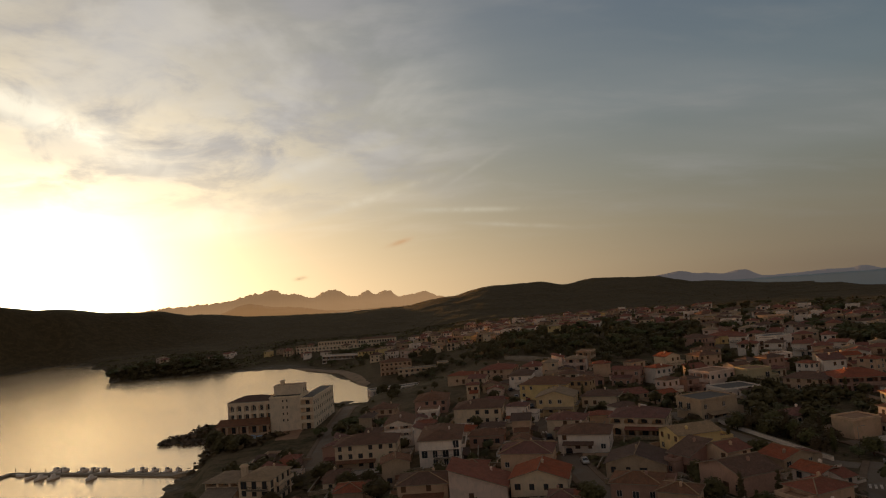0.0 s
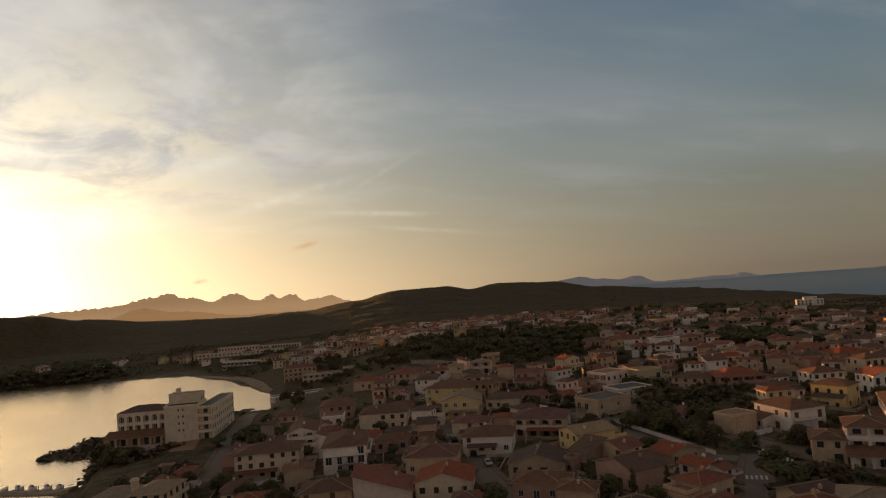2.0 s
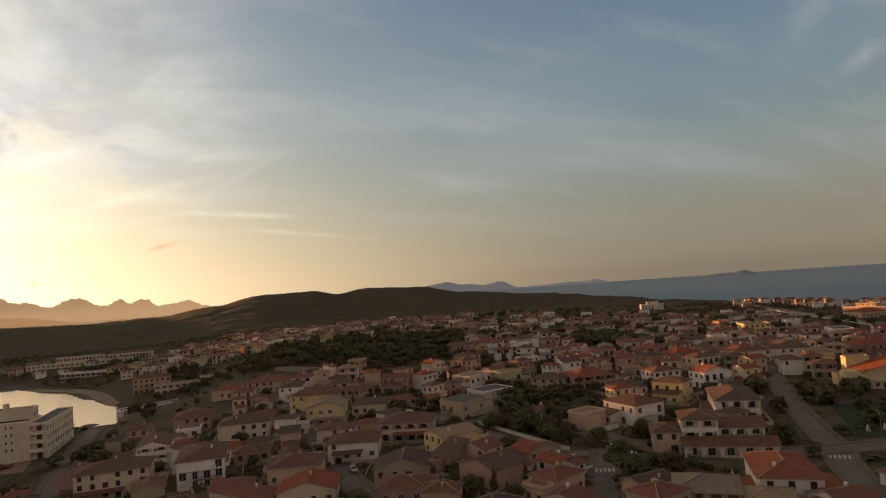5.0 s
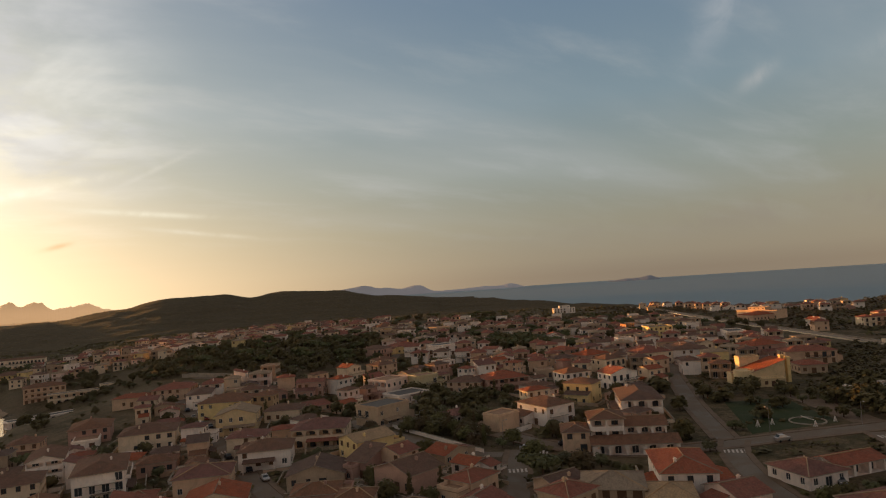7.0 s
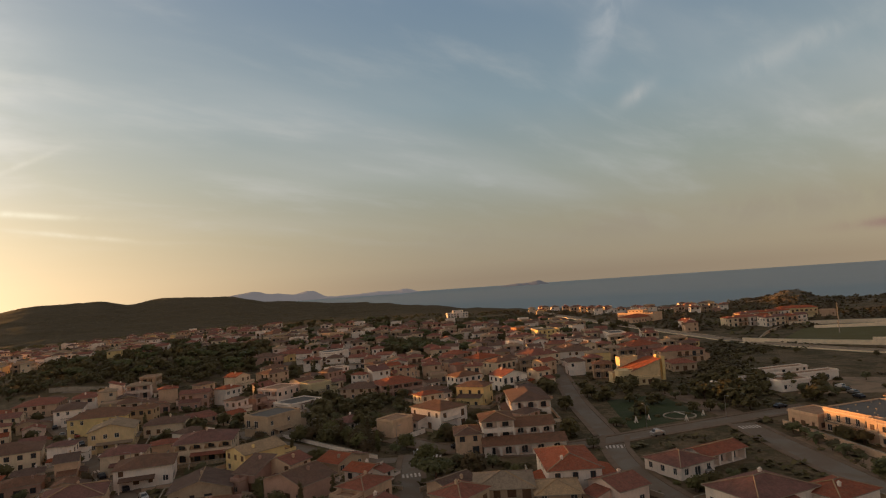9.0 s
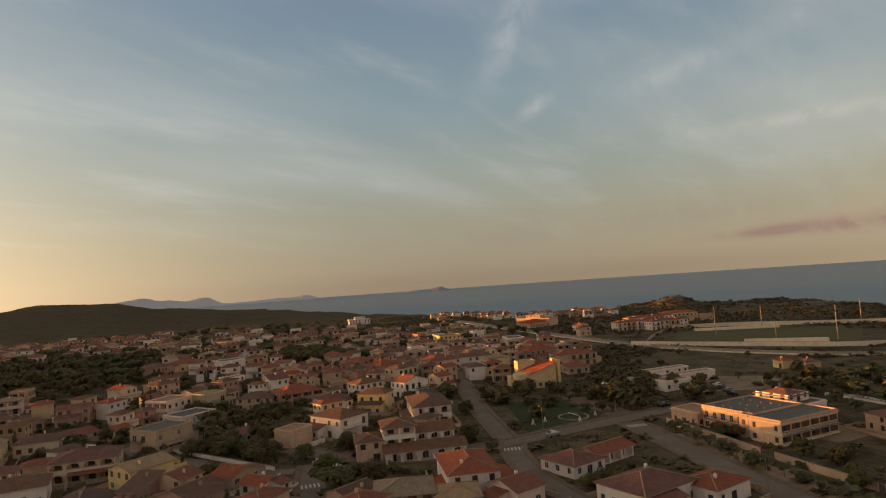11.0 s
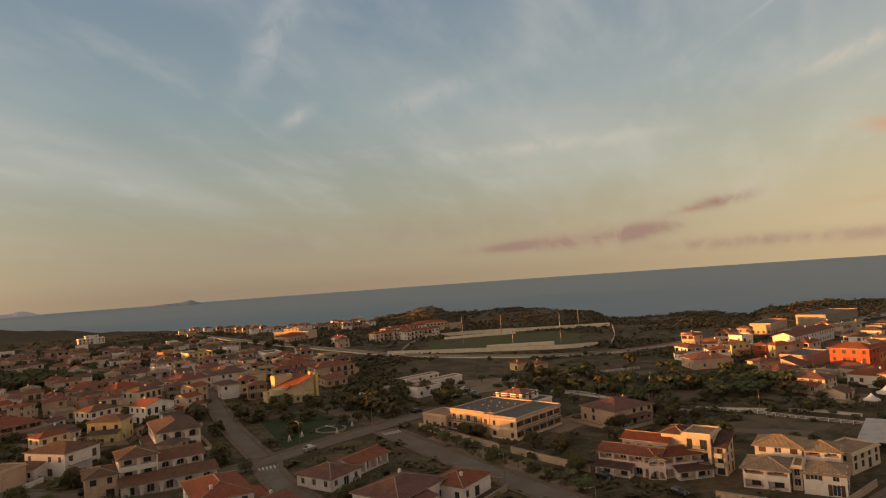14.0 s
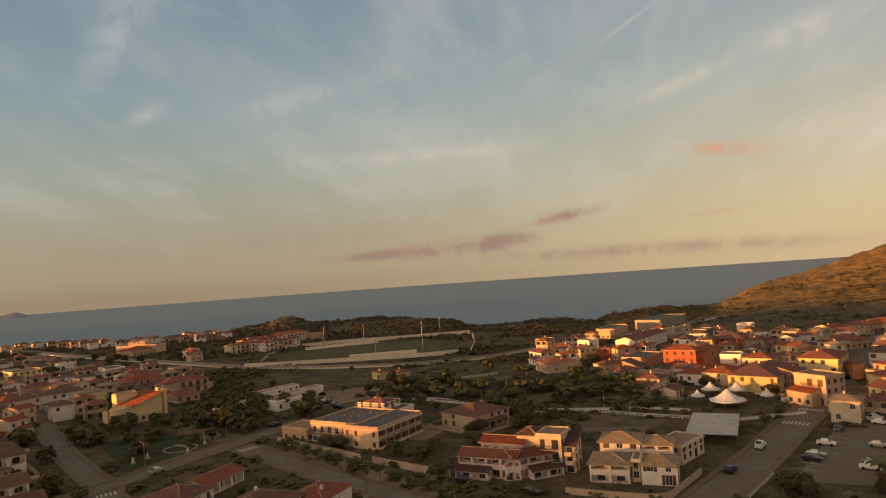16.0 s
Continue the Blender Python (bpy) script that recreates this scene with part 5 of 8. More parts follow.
def church_apse():
    """A round pale wall that stands out of the church's low corner."""
    bm = bmesh.new()
    n, c, r = 20, (0.4, 3.4), 4.2
    rings = [[bm.verts.new((c[0] + q * math.cos(2 * math.pi * i / n), c[1] + q * math.sin(2 * math.pi * i / n), z)) for i in range(n)] for q, z in ((r, -0.5), (r, 6.4), (r - 0.3, 6.4), (r - 0.3, 6.0))]
    for a, b in zip(rings, rings[1:]):
        for i in range(n):
            bm.faces.new((a[i], a[(i + 1) % n], b[(i + 1) % n], b[i]))
    bm.faces.new(rings[-1])
    part("apse", bm, "butter", church, "round pale plastered apse")


church_apse()
compound("arcaded_house", 105.4, 141.8, 125, "white three-storey residence with a long arched arcade and brown roofs", "apartment house", [
    (0, 7, -0.5, 9, 2, "hip", "peach", 1, "windows", "windows", 5.6, 0),
    (7.3, 16, -0.2, 10, 3, "hip", "white", 1, "loggia", "windows", 8.6, 0),
    (16.3, 27, 1.5, 11, 2, "gable_x", "white", 1, "arches", "windows", 6.2, 0),
    (7.3, 29, -4.2, -0.5, 1, "shed_front", "white", 1, "arches", "arches", 3.0, 0)])
school = compound("school", 174.4, 57.8, 110, "flat-roofed peach and cream school with banded window rows", "school", [
    (0, 25, 0, 11, 2, "flat", "peach", 2, "strip", "windows", 6.4, 0),
    (2.5, 25, 11.4, 31, 2, "flat", "peach", 2, "windows", "balcony", 6.4, 0),
    (0.2, 3.2, 11.4, 14.6, 2, "flat", "peach", 2, "windows", "windows", 6.4, 0),
    (0.4, 11, 31.4, 43, 1, "flat", "peach", 2, "windows", "windows", 4.2, 0)])
def roof_vents():
    """Small white vents in rows on the school's flat roof."""
    rnd = random.Random(8)
    for i in range(5):
        for j in range(3):
            bm = bmesh.new()
            box(bm, -0.14, 0.14, -0.14, 0.14, 0.0, 0.3)
            box(bm, -0.22, 0.22, -0.22, 0.22, 0.302, 0.38)
            v = part("roof_vent", bm, "concrete", school)
            v.location = (6 + j * 6.5 + rnd.uniform(-1, 1), 14.5 + i * 3.4 + rnd.uniform(-0.7, 0.7), 6.66)


def school_bands():
    """Cream slab edges round the school's floors."""
    for x0, x1, y0, y1 in ((0, 25, 0, 11), (2.5, 25, 11.4, 31)):
        for z in (0.35, 3.2, 6.15):
            bm = bmesh.new()
            for a, b, c, d in ((x0 - 0.35, x1, y0 - 0.35, y0 - 0.003), (x0 - 0.35, x0 - 0.003, y0, y1)):
                box(bm, a, b, c, d, z - 0.16, z + 0.16)
            part("floor_band", bm, "lime", school)


roof_vents()
school_bands()
school.scale = (0.88, 0.88, 0.92)
compound("annex", 199, 62, 110, "white flat-roofed annex with a small red roof on top", "annex", [
    (0, 14, 0, 18, 1, "flat", "white", 0, "windows", "windows", 4.6, 0),
    (3, 12, 4, 15, 1, "hip", "white", 0, "windows", "windows", 1.9, 5.0)])
compound("community_centre", 125.4, 86.8, 99.5, "low white building with a long terracotta-red roof at the crossroads", "community centre", [
    (0, 10.4, 0, 11, 1, "hip", "white", 0, "windows", "windows", 3.1, 0),
    (10.7, 24, 2.4, 9.8, 1, "gable_x", "white", 0, "loggia", "windows", 2.9, 0)])
residence = compound("residence", 149.0, 17.6, 195.5, "white and pink residence with dark red roofs and an arched entrance", "apartment house", [
    (-16, 0.3, 0, 7.4, 2, "gable_x", "pink", 3, "loggia", "windows", 5.0, 0),
    (-16, -6.5, -2.4, -0.02, 1, "shed_front", "white", 3, "loggia", "windows", 2.1, 0),
    (0, 13, 0, 7.4, 2, "gable_x", "pink", 3, "loggia", "blank", 5.0, 0.004, 45.5),
    (-2.2, 2.0, -1.0, 2.2, 2, "gable_y", "pink", 3, "arches", "blank", 4.6, 0, 22.0),
    (4.65, 13.65, 1.31, 3.67, 1, "shed_front", "white", 3, "loggia", "blank", 2.1, 0, 45.5),
    (-12.6, -0.4, 7.8, 14.6, 2, "gable_x", "pink", 3, "windows", "windows", 6.6, 0),
    (-2.6, 3.2, 10, 18, 3, "hip", "cream", 3, "windows", "windows", 8.4, 0),
    (3.5, 10.4, 8.4, 17, 3, "flat", "cream", 3, "balcony", "windows", 8.6, 0),
    (10.7, 13.6, 9.6, 16, 3, "shed_front", "cream", 3, "balcony", "windows", 6.4, 0)])
residence.scale = (0.88, 0.88, 0.97)
compound("villa_block", 147.6, 0.8, 190, "cream two-storey villas with sandy hipped roofs and dark loggias", "villa", [
    (0, 8.6, 0, 8.6, 2, "hip", "white", 2, "loggia", "windows", 4.2, 0),
    (8.9, 10.7, 1.6, 8.4, 2, "flat", "cream", 2, "loggia", "blank", 4.3, 0),
    (11.0, 18.4, 0.2, 8.2, 2, "hip", "white", 2, "windows", "windows", 4.2, 0),
    (1.2, 10.2, 9.0, 17.4, 3, "hip", "white", 2, "windows", "windows", 6.6, 0),
    (10.5, 17.2, 9.4, 16.8, 3, "hip", "white", 2, "loggia", "windows", 6.2, 0),
    (12.2, 19.4, 18.0, 30.0, 2, "flat", "cream", 1, "windows", "windows", 3.9, 0, -23.7)])
compound("warehouse", 460, -52, 120, "long grey industrial shed with a pale metal roof", "warehouse", [
    (0, 46, 0, 18, 1, "flat", "concrete", 0, "windows", "blank", 7.0, 0)])
compound("workshop", 425, -20, 110, "low orange-lit plaster workshop", "workshop", [
    (0, 30, 0, 12, 1, "flat", "peach", 0, "windows", "windows", 6.0, 0)])
compound("terraced_row", 361, -27, 118, "long white two-storey building with a red tiled roof", "terrace", [
    (0, 46, 0, 11, 2, "gable_x", "white", 0, "windows", "blank", 6.0, 0)])
compound("red_building", 290, -46, 118, "deep red three-storey building with white window frames", "apartment house", [
    (0, 10, 0, 14, 3, "hip", "red", 0, "windows", "windows", 9.0, 0),
    (10.4, 34, 0, 10, 2, "hip", "orange", 0, "windows", "windows", 6.4, 0)])
compound("resort", -172, 742, 97, "long cream terraced resort of two tiers above the bay", "resort", [
    (0, 56, 0, 10, 2, "flat", "lime", 1, "loggia", "windows", 6.4, 0),
    (58, 118, 2, 12, 2, "flat", "lime", 1, "loggia", "windows", 6.6, 0),
    (22, 66, 14, 24, 3, "flat", "cream", 1, "guest_rooms", "windows", 11.0, 0),
    (69, 112, 15, 25, 3, "hip", "lime", 1, "balcony", "windows", 11.4, 0)])
compound("resort", -122, 634, 110, "white two-storey seaside hotel wing beside a yellow block", "resort", [
    (0, 39, 0, 9, 2, "flat", "white", 1, "strip", "windows", 7.6, 0),
    (40, 62, -2, 13, 3, "hip", "yellow", 1, "guest_rooms", "windows", 10.4, 0)])
compound("apartment_block", -50, 478, 84, "broad peach-coloured apartment block with a brown hipped roof", "apartment house", [
    (0, 23, 0, 13, 3, "hip", "peach", 1, "balcony", "guest_rooms", 9.6, 0)])
compound("holiday_row", -36, 462, 86, "long row of holiday flats with white balcony fronts", "resort", [
    (0, 28, 0, 8, 2, "flat", "cream", 1, "loggia", "windows", 6.2, 0),
    (28.6, 60, 2, 10, 3, "flat", "cream", 1, "loggia", "windows", 8.4, 0)])
compound("beach_bar", -50, 411, 68, "low pale beach terrace with a flat roof on thin posts", "beach bar", [
    (0, 40, 0, 8, 1, "flat", "white", 2, "loggia", "loggia", 3.2, 0)])
compound("lodge", 503, 251, 146, "long butter-yellow lodge with a red roof on the headland", "lodge", [
    (0, 28, 0, 10, 2, "hip", "butter", 0, "balcony", "windows", 7.0, 0),
    (29, 40, 1, 9, 1, "flat", "peach", 0, "windows", "windows", 4.0, 0)])
compound("hall", 443, 355, 174, "low peach-coloured hall with a flat roof", "hall", [
    (0, 33, 0, 14, 1, "flat", "peach", 0, "windows", "windows", 6.0, 0),
    (8, 22, 3, 11, 1, "flat", "peach", 0, "windows", "blank", 1.8, 6.3)])
compound("white_building", 411, 552, 120, "bright white flat-roofed building on the rise", "villa", [
    (0, 22, 0, 12, 2, "flat", "white", 0, "windows", "windows", 4.6, 0),
    (6, 17, 2, 9, 1, "flat", "white", 0, "windows", "windows", 2.0, 5.0)])
for k, (x, y, n) in enumerate(((462, 258, 5), (436, 226, 4), (424, 246, 4))):
    compound("holiday_row", x, y, 118, "terraced row of white holiday homes with red roofs", "terrace",
             [(i * 8.2, i * 8.2 + 8, (i % 2) * 1.2, 9, 2, "gable_x" if i % 2 else "hip", ("peach", "white", "cream")[(i + k) % 3], 0, "balcony", "windows", 6.2, 0) for i in range(n)])

PLOTS += [(187, -33, 14.5), (221, -43.5, 8.5), (230, -36, 4), (240, -42, 5), (238, -50, 5), (228, -57, 4), (198, -8, 10)]

# ---- houses of the town ----
compound("villa", -59.7, 186.5, 12, "cream three-storey seaside villa with stepped tan roofs and balconies", "villa", [
    (-6, 7, -10.4, -1.2, 3, "hip", "cream", 2, "balcony", "balcony", 7.4, 0.4),
    (-3.6, 7, -0.9, 10.4, 3, "hip", "cream", 2, "windows", "loggia", 6.4, 0.4),
    (-7.6, -3.9, 0.2, 9, 2, "shed_left", "white", 2, "blank", "arches", 3.6, 0.4),
    (-1.2, 0.2, -1.0, 0.6, 1, "flat", "cream", 2, "blank", "blank", 9.6, 0.4)])
house(-27.1, 206.9, 2, 12.8, 18.7, 3, "hip", "cream", 1, "loggia", "windows", 1, 7.4, base=0.6)
house(-18.5, 231.9, 2, 16.3, 9.5, 3, "gable_x", "white", 1, "windows", "loggia", 2, 7.4, base=0.3)
house(-3.7, 200.8, 4, 20.0, 12.3, 3, "hip", "white", 1, "mixed", "balcony", 3, 7.7, base=0.3)
house(-8.3, 163.7, 4, 9.8, 12.2, 2, "hip", "peach", 1, "windows", "windows", 4, 5.2, base=0.4)
house(5.4, 160.4, 8, 11.6, 13.6, 1, "shed_front", "pink", 0, "windows", "windows", 5, 3.6, base=0.4)
house(20.3, 160.4, 15, 11.4, 13.4, 1, "gable_x", "cream", 0, "windows", "mixed", 6, 3.6, base=0.3)
house(19.9, 180.0, 16, 11.3, 13.5, 1, "hip", "peach", 0, "windows", "windows", 7, 4.7, base=0.2)
house(10.2, 244.3, 10, 14.4, 17.2, 2, "hip", "cream", 1, "mixed", "windows", 8, 6.0, base=0.4)
house(10.7, 210.8, 11, 8.7, 10.5, 1, "hip", "rose", 1, "windows", "windows", 9, 3.4, base=0.2)
house(-8.0, 282.0, 4, 18.3, 13.6, 2, "hip", "rose", 1, "windows", "windows", 10, 5.2, base=0.4)
house(-9.2, 270.9, 4, 14.7, 8.3, 1, "flat", "white", 1, "windows", "windows", 11, 2.9, base=0.2)
house(-28.1, 275.0, 8, 9.9, 10.2, 2, "hip", "peach", 1, "windows", "windows", 12, 5.6, base=0.3)
house(41.2, 275.8, 26, 16.5, 19.8, 2, "hip", "yellow", 1, "windows", "windows", 13, 6.0, base=0.0)
house(39.0, 242.0, 18, 13.0, 13.5, 2, "gable_x", "butter", 2, "balcony", "windows", 14, 6.5, base=0.2)
house(54.5, 271.5, 31, 7.2, 8.8, 2, "hip", "ochre", 1, "windows", "windows", 15, 6.0, base=-0.0)
house(34.2, 309.6, 14, 17.1, 10.0, 2, "hip", "white", 1, "windows", "windows", 16, 5.6, base=-0.1)
house(14.2, 318.6, 20, 8.9, 8.0, 2, "gable_y", "cream", 0, "windows", "windows", 17, 5.2, base=0.0)
house(25.9, 338.8, 20, 16.7, 16.8, 2, "hip", "peach", 0, "balcony", "windows", 18, 5.2, base=-0.1)
house(8.4, 337.8, 20, 9.1, 17.0, 1, "hip", "peach", 0, "windows", "windows", 19, 4.3, base=0.3)
house(56.6, 246.6, 26, 10.7, 13.0, 1, "hip", "cream", 1, "windows", "windows", 20, 4.0, base=-0.0)
house(57.1, 200.6, 27, 13.6, 16.1, 2, "hip", "cream", 0, "windows", "arches", 21, 5.7, base=0.0)
house(36.5, 209.4, 22, 9.4, 11.4, 2, "hip", "cream", 0, "windows", "windows", 22, 5.2, base=0.1)
house(38.0, 190.4, 19, 11.9, 14.1, 2, "hip", "white", 1, "windows", "windows", 23, 5.0, base=0.2)
house(77.5, 284.3, 30, 7.2, 11.7, 2, "gable_y", "rose", 0, "balcony", "windows", 24, 6.4, base=-0.1)
house(89.6, 280.9, 65, 8.9, 7.1, 2, "hip", "white", 0, "windows", "blank", 25, 6.7, base=-0.1)
house(104.6, 261.6, 66, 13.5, 10.7, 2, "flat", "pink", 0, "windows", "loggia", 26, 6.4, base=-0.2)
house(122.0, 312.7, 73, 12.3, 9.8, 2, "hip", "peach", 1, "windows", "windows", 27, 5.6, base=-0.2)
house(118.9, 256.9, 80, 10.3, 8.3, 2, "flat", "olive", 2, "balcony", "balcony", 28, 6.5, base=-0.1)
house(81.9, 211.6, 70, 14.3, 11.4, 2, "flat", "sand", 2, "windows", "balcony", 29, 6.5, base=-0.1)
house(104.1, 242.1, 78, 14.4, 11.6, 1, "flat", "white", 1, "windows", "windows", 30, 3.1, base=-0.1)
house(62.8, 176.4, 78, 12.1, 9.8, 2, "gable_x", "yellow", 2, "blank", "windows", 31, 5.7, base=-0.2)
house(56.6, 159.9, 61, 7.8, 6.2, 1, "shed_left", "rose", 1, "windows", "windows", 32, 4.5, base=-0.1)
house(64.2, 157.3, 69, 6.8, 8.6, 2, "gable_x", "peach", 0, "windows", "windows", 33, 5.5, base=-0.1)
house(61.7, 145.1, 72, 10.3, 13.1, 1, "gable_x", "rose", 1, "blank", "windows", 34, 4.5, base=-0.1)
house(45.0, 163.5, 23, 11.9, 14.0, 1, "gable_x", "sand", 1, "windows", "windows", 35, 3.3, base=0.1)
house(39.6, 145.9, 24, 8.7, 10.4, 1, "hip", "rose", 1, "windows", "windows", 36, 4.0, base=0.1)
house(45.3, 135.6, 31, 6.4, 7.8, 1, "hip", "peach", 1, "windows", "windows", 37, 4.3, base=0.0)
house(70.0, 129.1, 69, 9.7, 7.6, 1, "hip", "peach", 0, "windows", "windows", 38, 4.5, base=-0.1)
house(123.7, 174.6, 85, 11.5, 14.6, 2, "hip", "white", 1, "balcony", "windows", 39, 6.5, base=-0.1)
house(152.6, 191.4, 62, 8.8, 10.9, 2, "hip", "yellow", 1, "windows", "windows", 40, 7.2, base=-0.1)
house(107.8, 176.5, 76, 8.9, 7.1, 2, "flat", "peach", 2, "blank", "blank", 41, 4.8, base=-0.1)
house(148.5, 214.1, 87, 11.1, 8.9, 1, "hip", "white", 1, "windows", "windows", 42, 4.0, base=-0.1)
house(144.8, 233.8, 101, 17.6, 14.5, 2, "hip", "rose", 0, "loggia", "windows", 43, 5.5, base=-0.1)
house(132.0, 240.7, 48, 11.7, 14.4, 2, "hip", "peach", 1, "windows", "windows", 44, 4.8, base=-0.1)
house(165.1, 256.0, 63, 5.9, 7.3, 3, "hip", "peach", 0, "windows", "windows", 45, 6.9, base=-0.1)
house(169.9, 219.5, 96, 11.8, 9.5, 2, "hip", "white", 1, "windows", "windows", 46, 6.0, base=-0.1)
house(192.5, 255.1, 97, 10.8, 8.7, 2, "hip", "peach", 1, "windows", "windows", 47, 6.0, base=-0.1)
house(179.8, 202.8, 97, 12.1, 9.7, 2, "gable_y", "white", 0, "balcony", "windows", 48, 6.4, base=-0.1)
house(203.1, 234.4, 88, 12.3, 9.8, 2, "hip", "cream", 1, "balcony", "windows", 49, 6.4, base=-0.1)
house(213.1, 280.9, 83, 10.2, 12.8, 2, "hip", "rose", 0, "windows", "windows", 50, 5.7, base=-0.2)
house(229.6, 280.4, 85, 12.8, 10.2, 2, "hip", "pink", 0, "windows", "windows", 51, 5.5, base=-0.1)
house(238.1, 247.6, 99, 14.8, 11.9, 2, "hip", "white", 0, "windows", "windows", 52, 5.7, base=-0.1)
house(108.1, 104.1, 126, 11.3, 17.9, 2, "hip", "white", 0, "windows", "windows", 53, 5.8, base=-0.0)
house(106.4, 88.8, 99, 7.6, 9.6, 1, "gable_x", "pink", 0, "windows", "windows", 54, 4.1, base=-0.0)
compound("villa", 81.9, 105.1, 130, "sand-coloured villa under two sandy hipped roofs", "villa", [
    (0, 12, 0, 11, 2, "hip", "sand", 2, "balcony", "windows", 4.9, 0),
    (12.3, 21, -3, 6, 2, "hip", "sand", 2, "windows", "windows", 4.3, 0)])
house(121.5, 67.0, 102, 15.5, 12.5, 1, "hip", "white", 0, "windows", "windows", 56, 4.4, base=-0.0)
house(131.5, 57.5, 102, 11.0, 9.0, 1, "hip", "white", 0, "windows", "windows", 58, 3.6, base=-0.0)
house(209.6, 255.0, 88, 15.5, 12.4, 2, "hip", "rose", 0, "windows", "windows", 57, 6.0, base=-0.2)
house(231.8, 237.9, 102, 17.5, 14.1, 2, "hip", "cream", 0, "windows", "balcony", 58, 6.0, base=-0.1)
house(255.1, 236.2, 126, 16.7, 24.8, 2, "hip", "white", 1, "windows", "windows", 59, 5.7, base=-0.1)
house(266.0, 234.5, 108, 7.0, 5.6, 2, "gable_y", "cream", 1, "windows", "windows", 60, 6.9, base=-0.0)
house(294.1, 267.8, 101, 10.1, 8.1, 2, "hip", "white", 1, "windows", "windows", 61, 6.0, base=-0.1)
house(276.7, 302.9, 106, 9.4, 7.6, 2, "hip", "peach", 0, "windows", "windows", 62, 6.4, base=-0.1)
house(304.4, 329.8, 93, 7.2, 5.7, 3, "flat", "orange", 0, "windows", "windows", 63, 7.7, base=-0.1)
house(305.5, 304.4, 114, 14.9, 12.1, 3, "flat", "yellow", 0, "windows", "windows", 64, 7.7, base=-0.1)
house(322.3, 261.9, 126, 10.2, 16.3, 2, "flat", "white", 0, "windows", "windows", 65, 6.0, base=-0.1)
house(282.5, 214.9, 105, 17.8, 14.3, 2, "hip", "rose", 0, "windows", "windows", 66, 6.0, base=-0.1)
house(276.4, 186.9, 126, 20.9, 11.8, 2, "hip", "peach", 0, "balcony", "balcony", 67, 5.7, base=0.0)
house(254.6, 171.7, 126, 10.3, 10.5, 1, "hip", "sand", 0, "windows", "windows", 68, 3.6, base=-0.0)
house(203.6, 35.0, 126, 15.6, 14.6, 2, "hip", "peach", 0, "windows", "windows", 69, 4.8, base=-0.0)
house(299.1, 95.9, 126, 5.3, 6.4, 1, "hip", "yellow", 0, "windows", "windows", 70, 3.6, base=-0.0)
house(299.8, 86.3, 126, 6.9, 6.1, 1, "hip", "peach", 0, "blank", "windows", 71, 3.3, base=-0.0)
house(332.2, 19.4, 145, 8.6, 6.9, 2, "hip", "white", 0, "loggia", "windows", 72, 5.8, base=0.0)
house(324.8, 8.1, 157, 9.1, 7.3, 2, "hip", "white", 0, "loggia", "windows", 73, 5.7, base=0.0)
house(306.9, 12.7, 154, 15.9, 13.0, 1, "hip", "peach", 0, "windows", "windows", 74, 4.5, base=0.0)
house(342.7, -0.3, 149, 9.7, 7.8, 2, "gable_y", "yellow", 0, "windows", "windows", 75, 5.7, base=0.0)
house(334.9, -10.5, 99, 5.0, 5.4, 2, "hip", "red", 0, "windows", "windows", 76, 6.0, base=-0.0)
house(334.5, -18.5, 148, 10.6, 8.5, 2, "hip", "peach", 0, "windows", "windows", 77, 6.0, base=0.0)
house(297.7, -9.8, 142, 9.4, 7.6, 1, "hip", "peach", 0, "windows", "windows", 78, 4.0, base=0.0)
house(278.2, -14.7, 132, 10.9, 8.6, 1, "hip", "sand", 0, "windows", "windows", 79, 4.0, base=0.0)
house(255.3, -23.1, 120, 8.7, 11.9, 2, "hip", "cream", 0, "windows", "windows", 80, 4.6, base=-0.0)
house(311.8, -26.0, 120, 19.4, 10.9, 1, "flat", "rose", 0, "blank", "windows", 81, 4.6, base=0.0)
house(278.4, -39.9, 139, 8.9, 7.1, 1, "gable_y", "cream", 0, "windows", "windows", 82, 4.0, base=0.0)
house(270.0, -43.8, 120, 14.2, 12.4, 1, "hip", "white", 0, "windows", "windows", 83, 3.6, base=-0.0)
house(263.6, -51.7, 120, 13.9, 11.1, 2, "hip", "cream", 0, "windows", "windows", 84, 4.6, base=-0.0)
house(255.4, -63.7, 120, 30.1, 16.1, 2, "hip", "yellow", 0, "windows", "windows", 85, 5.7, base=-0.0)
house(250.3, -71.5, 120, 10.6, 5.8, 2, "shed_front", "rose", 0, "windows", "windows", 86, 5.7, base=-0.0)
house(283.1, -69.4, 120, 10.5, 10.9, 2, "hip", "cream", 0, "windows", "windows", 87, 6.5, base=-0.0)
house(280.0, -67.9, 147, 8.3, 10.4, 1, "hip", "yellow", 0, "blank", "windows", 88, 3.8, base=0.0)
house(286.2, -81.0, 152, 6.5, 8.2, 2, "hip", "cream", 0, "loggia", "windows", 89, 6.5, base=0.0)
house(224.0, -71.5, 145, 8.7, 10.8, 3, "flat", "peach", 0, "windows", "balcony", 90, 8.6, base=-0.0)
house(266.0, -87.2, 120, 19.3, 12.7, 3, "hip", "yellow", 0, "balcony", "windows", 91, 8.6, base=-0.0)
house(262.9, -95.2, 154, 5.0, 5.6, 2, "hip", "orange", 0, "windows", "windows", 92, 5.7, base=0.0)
house(317.7, -92.0, 147, 8.8, 11.0, 2, "gable_y", "yellow", 0, "blank", "windows", 93, 6.0, base=0.0)
house(361.8, -84.0, 151, 16.6, 21.0, 1, "hip", "rose", 0, "windows", "windows", 94, 4.3, base=0.0)
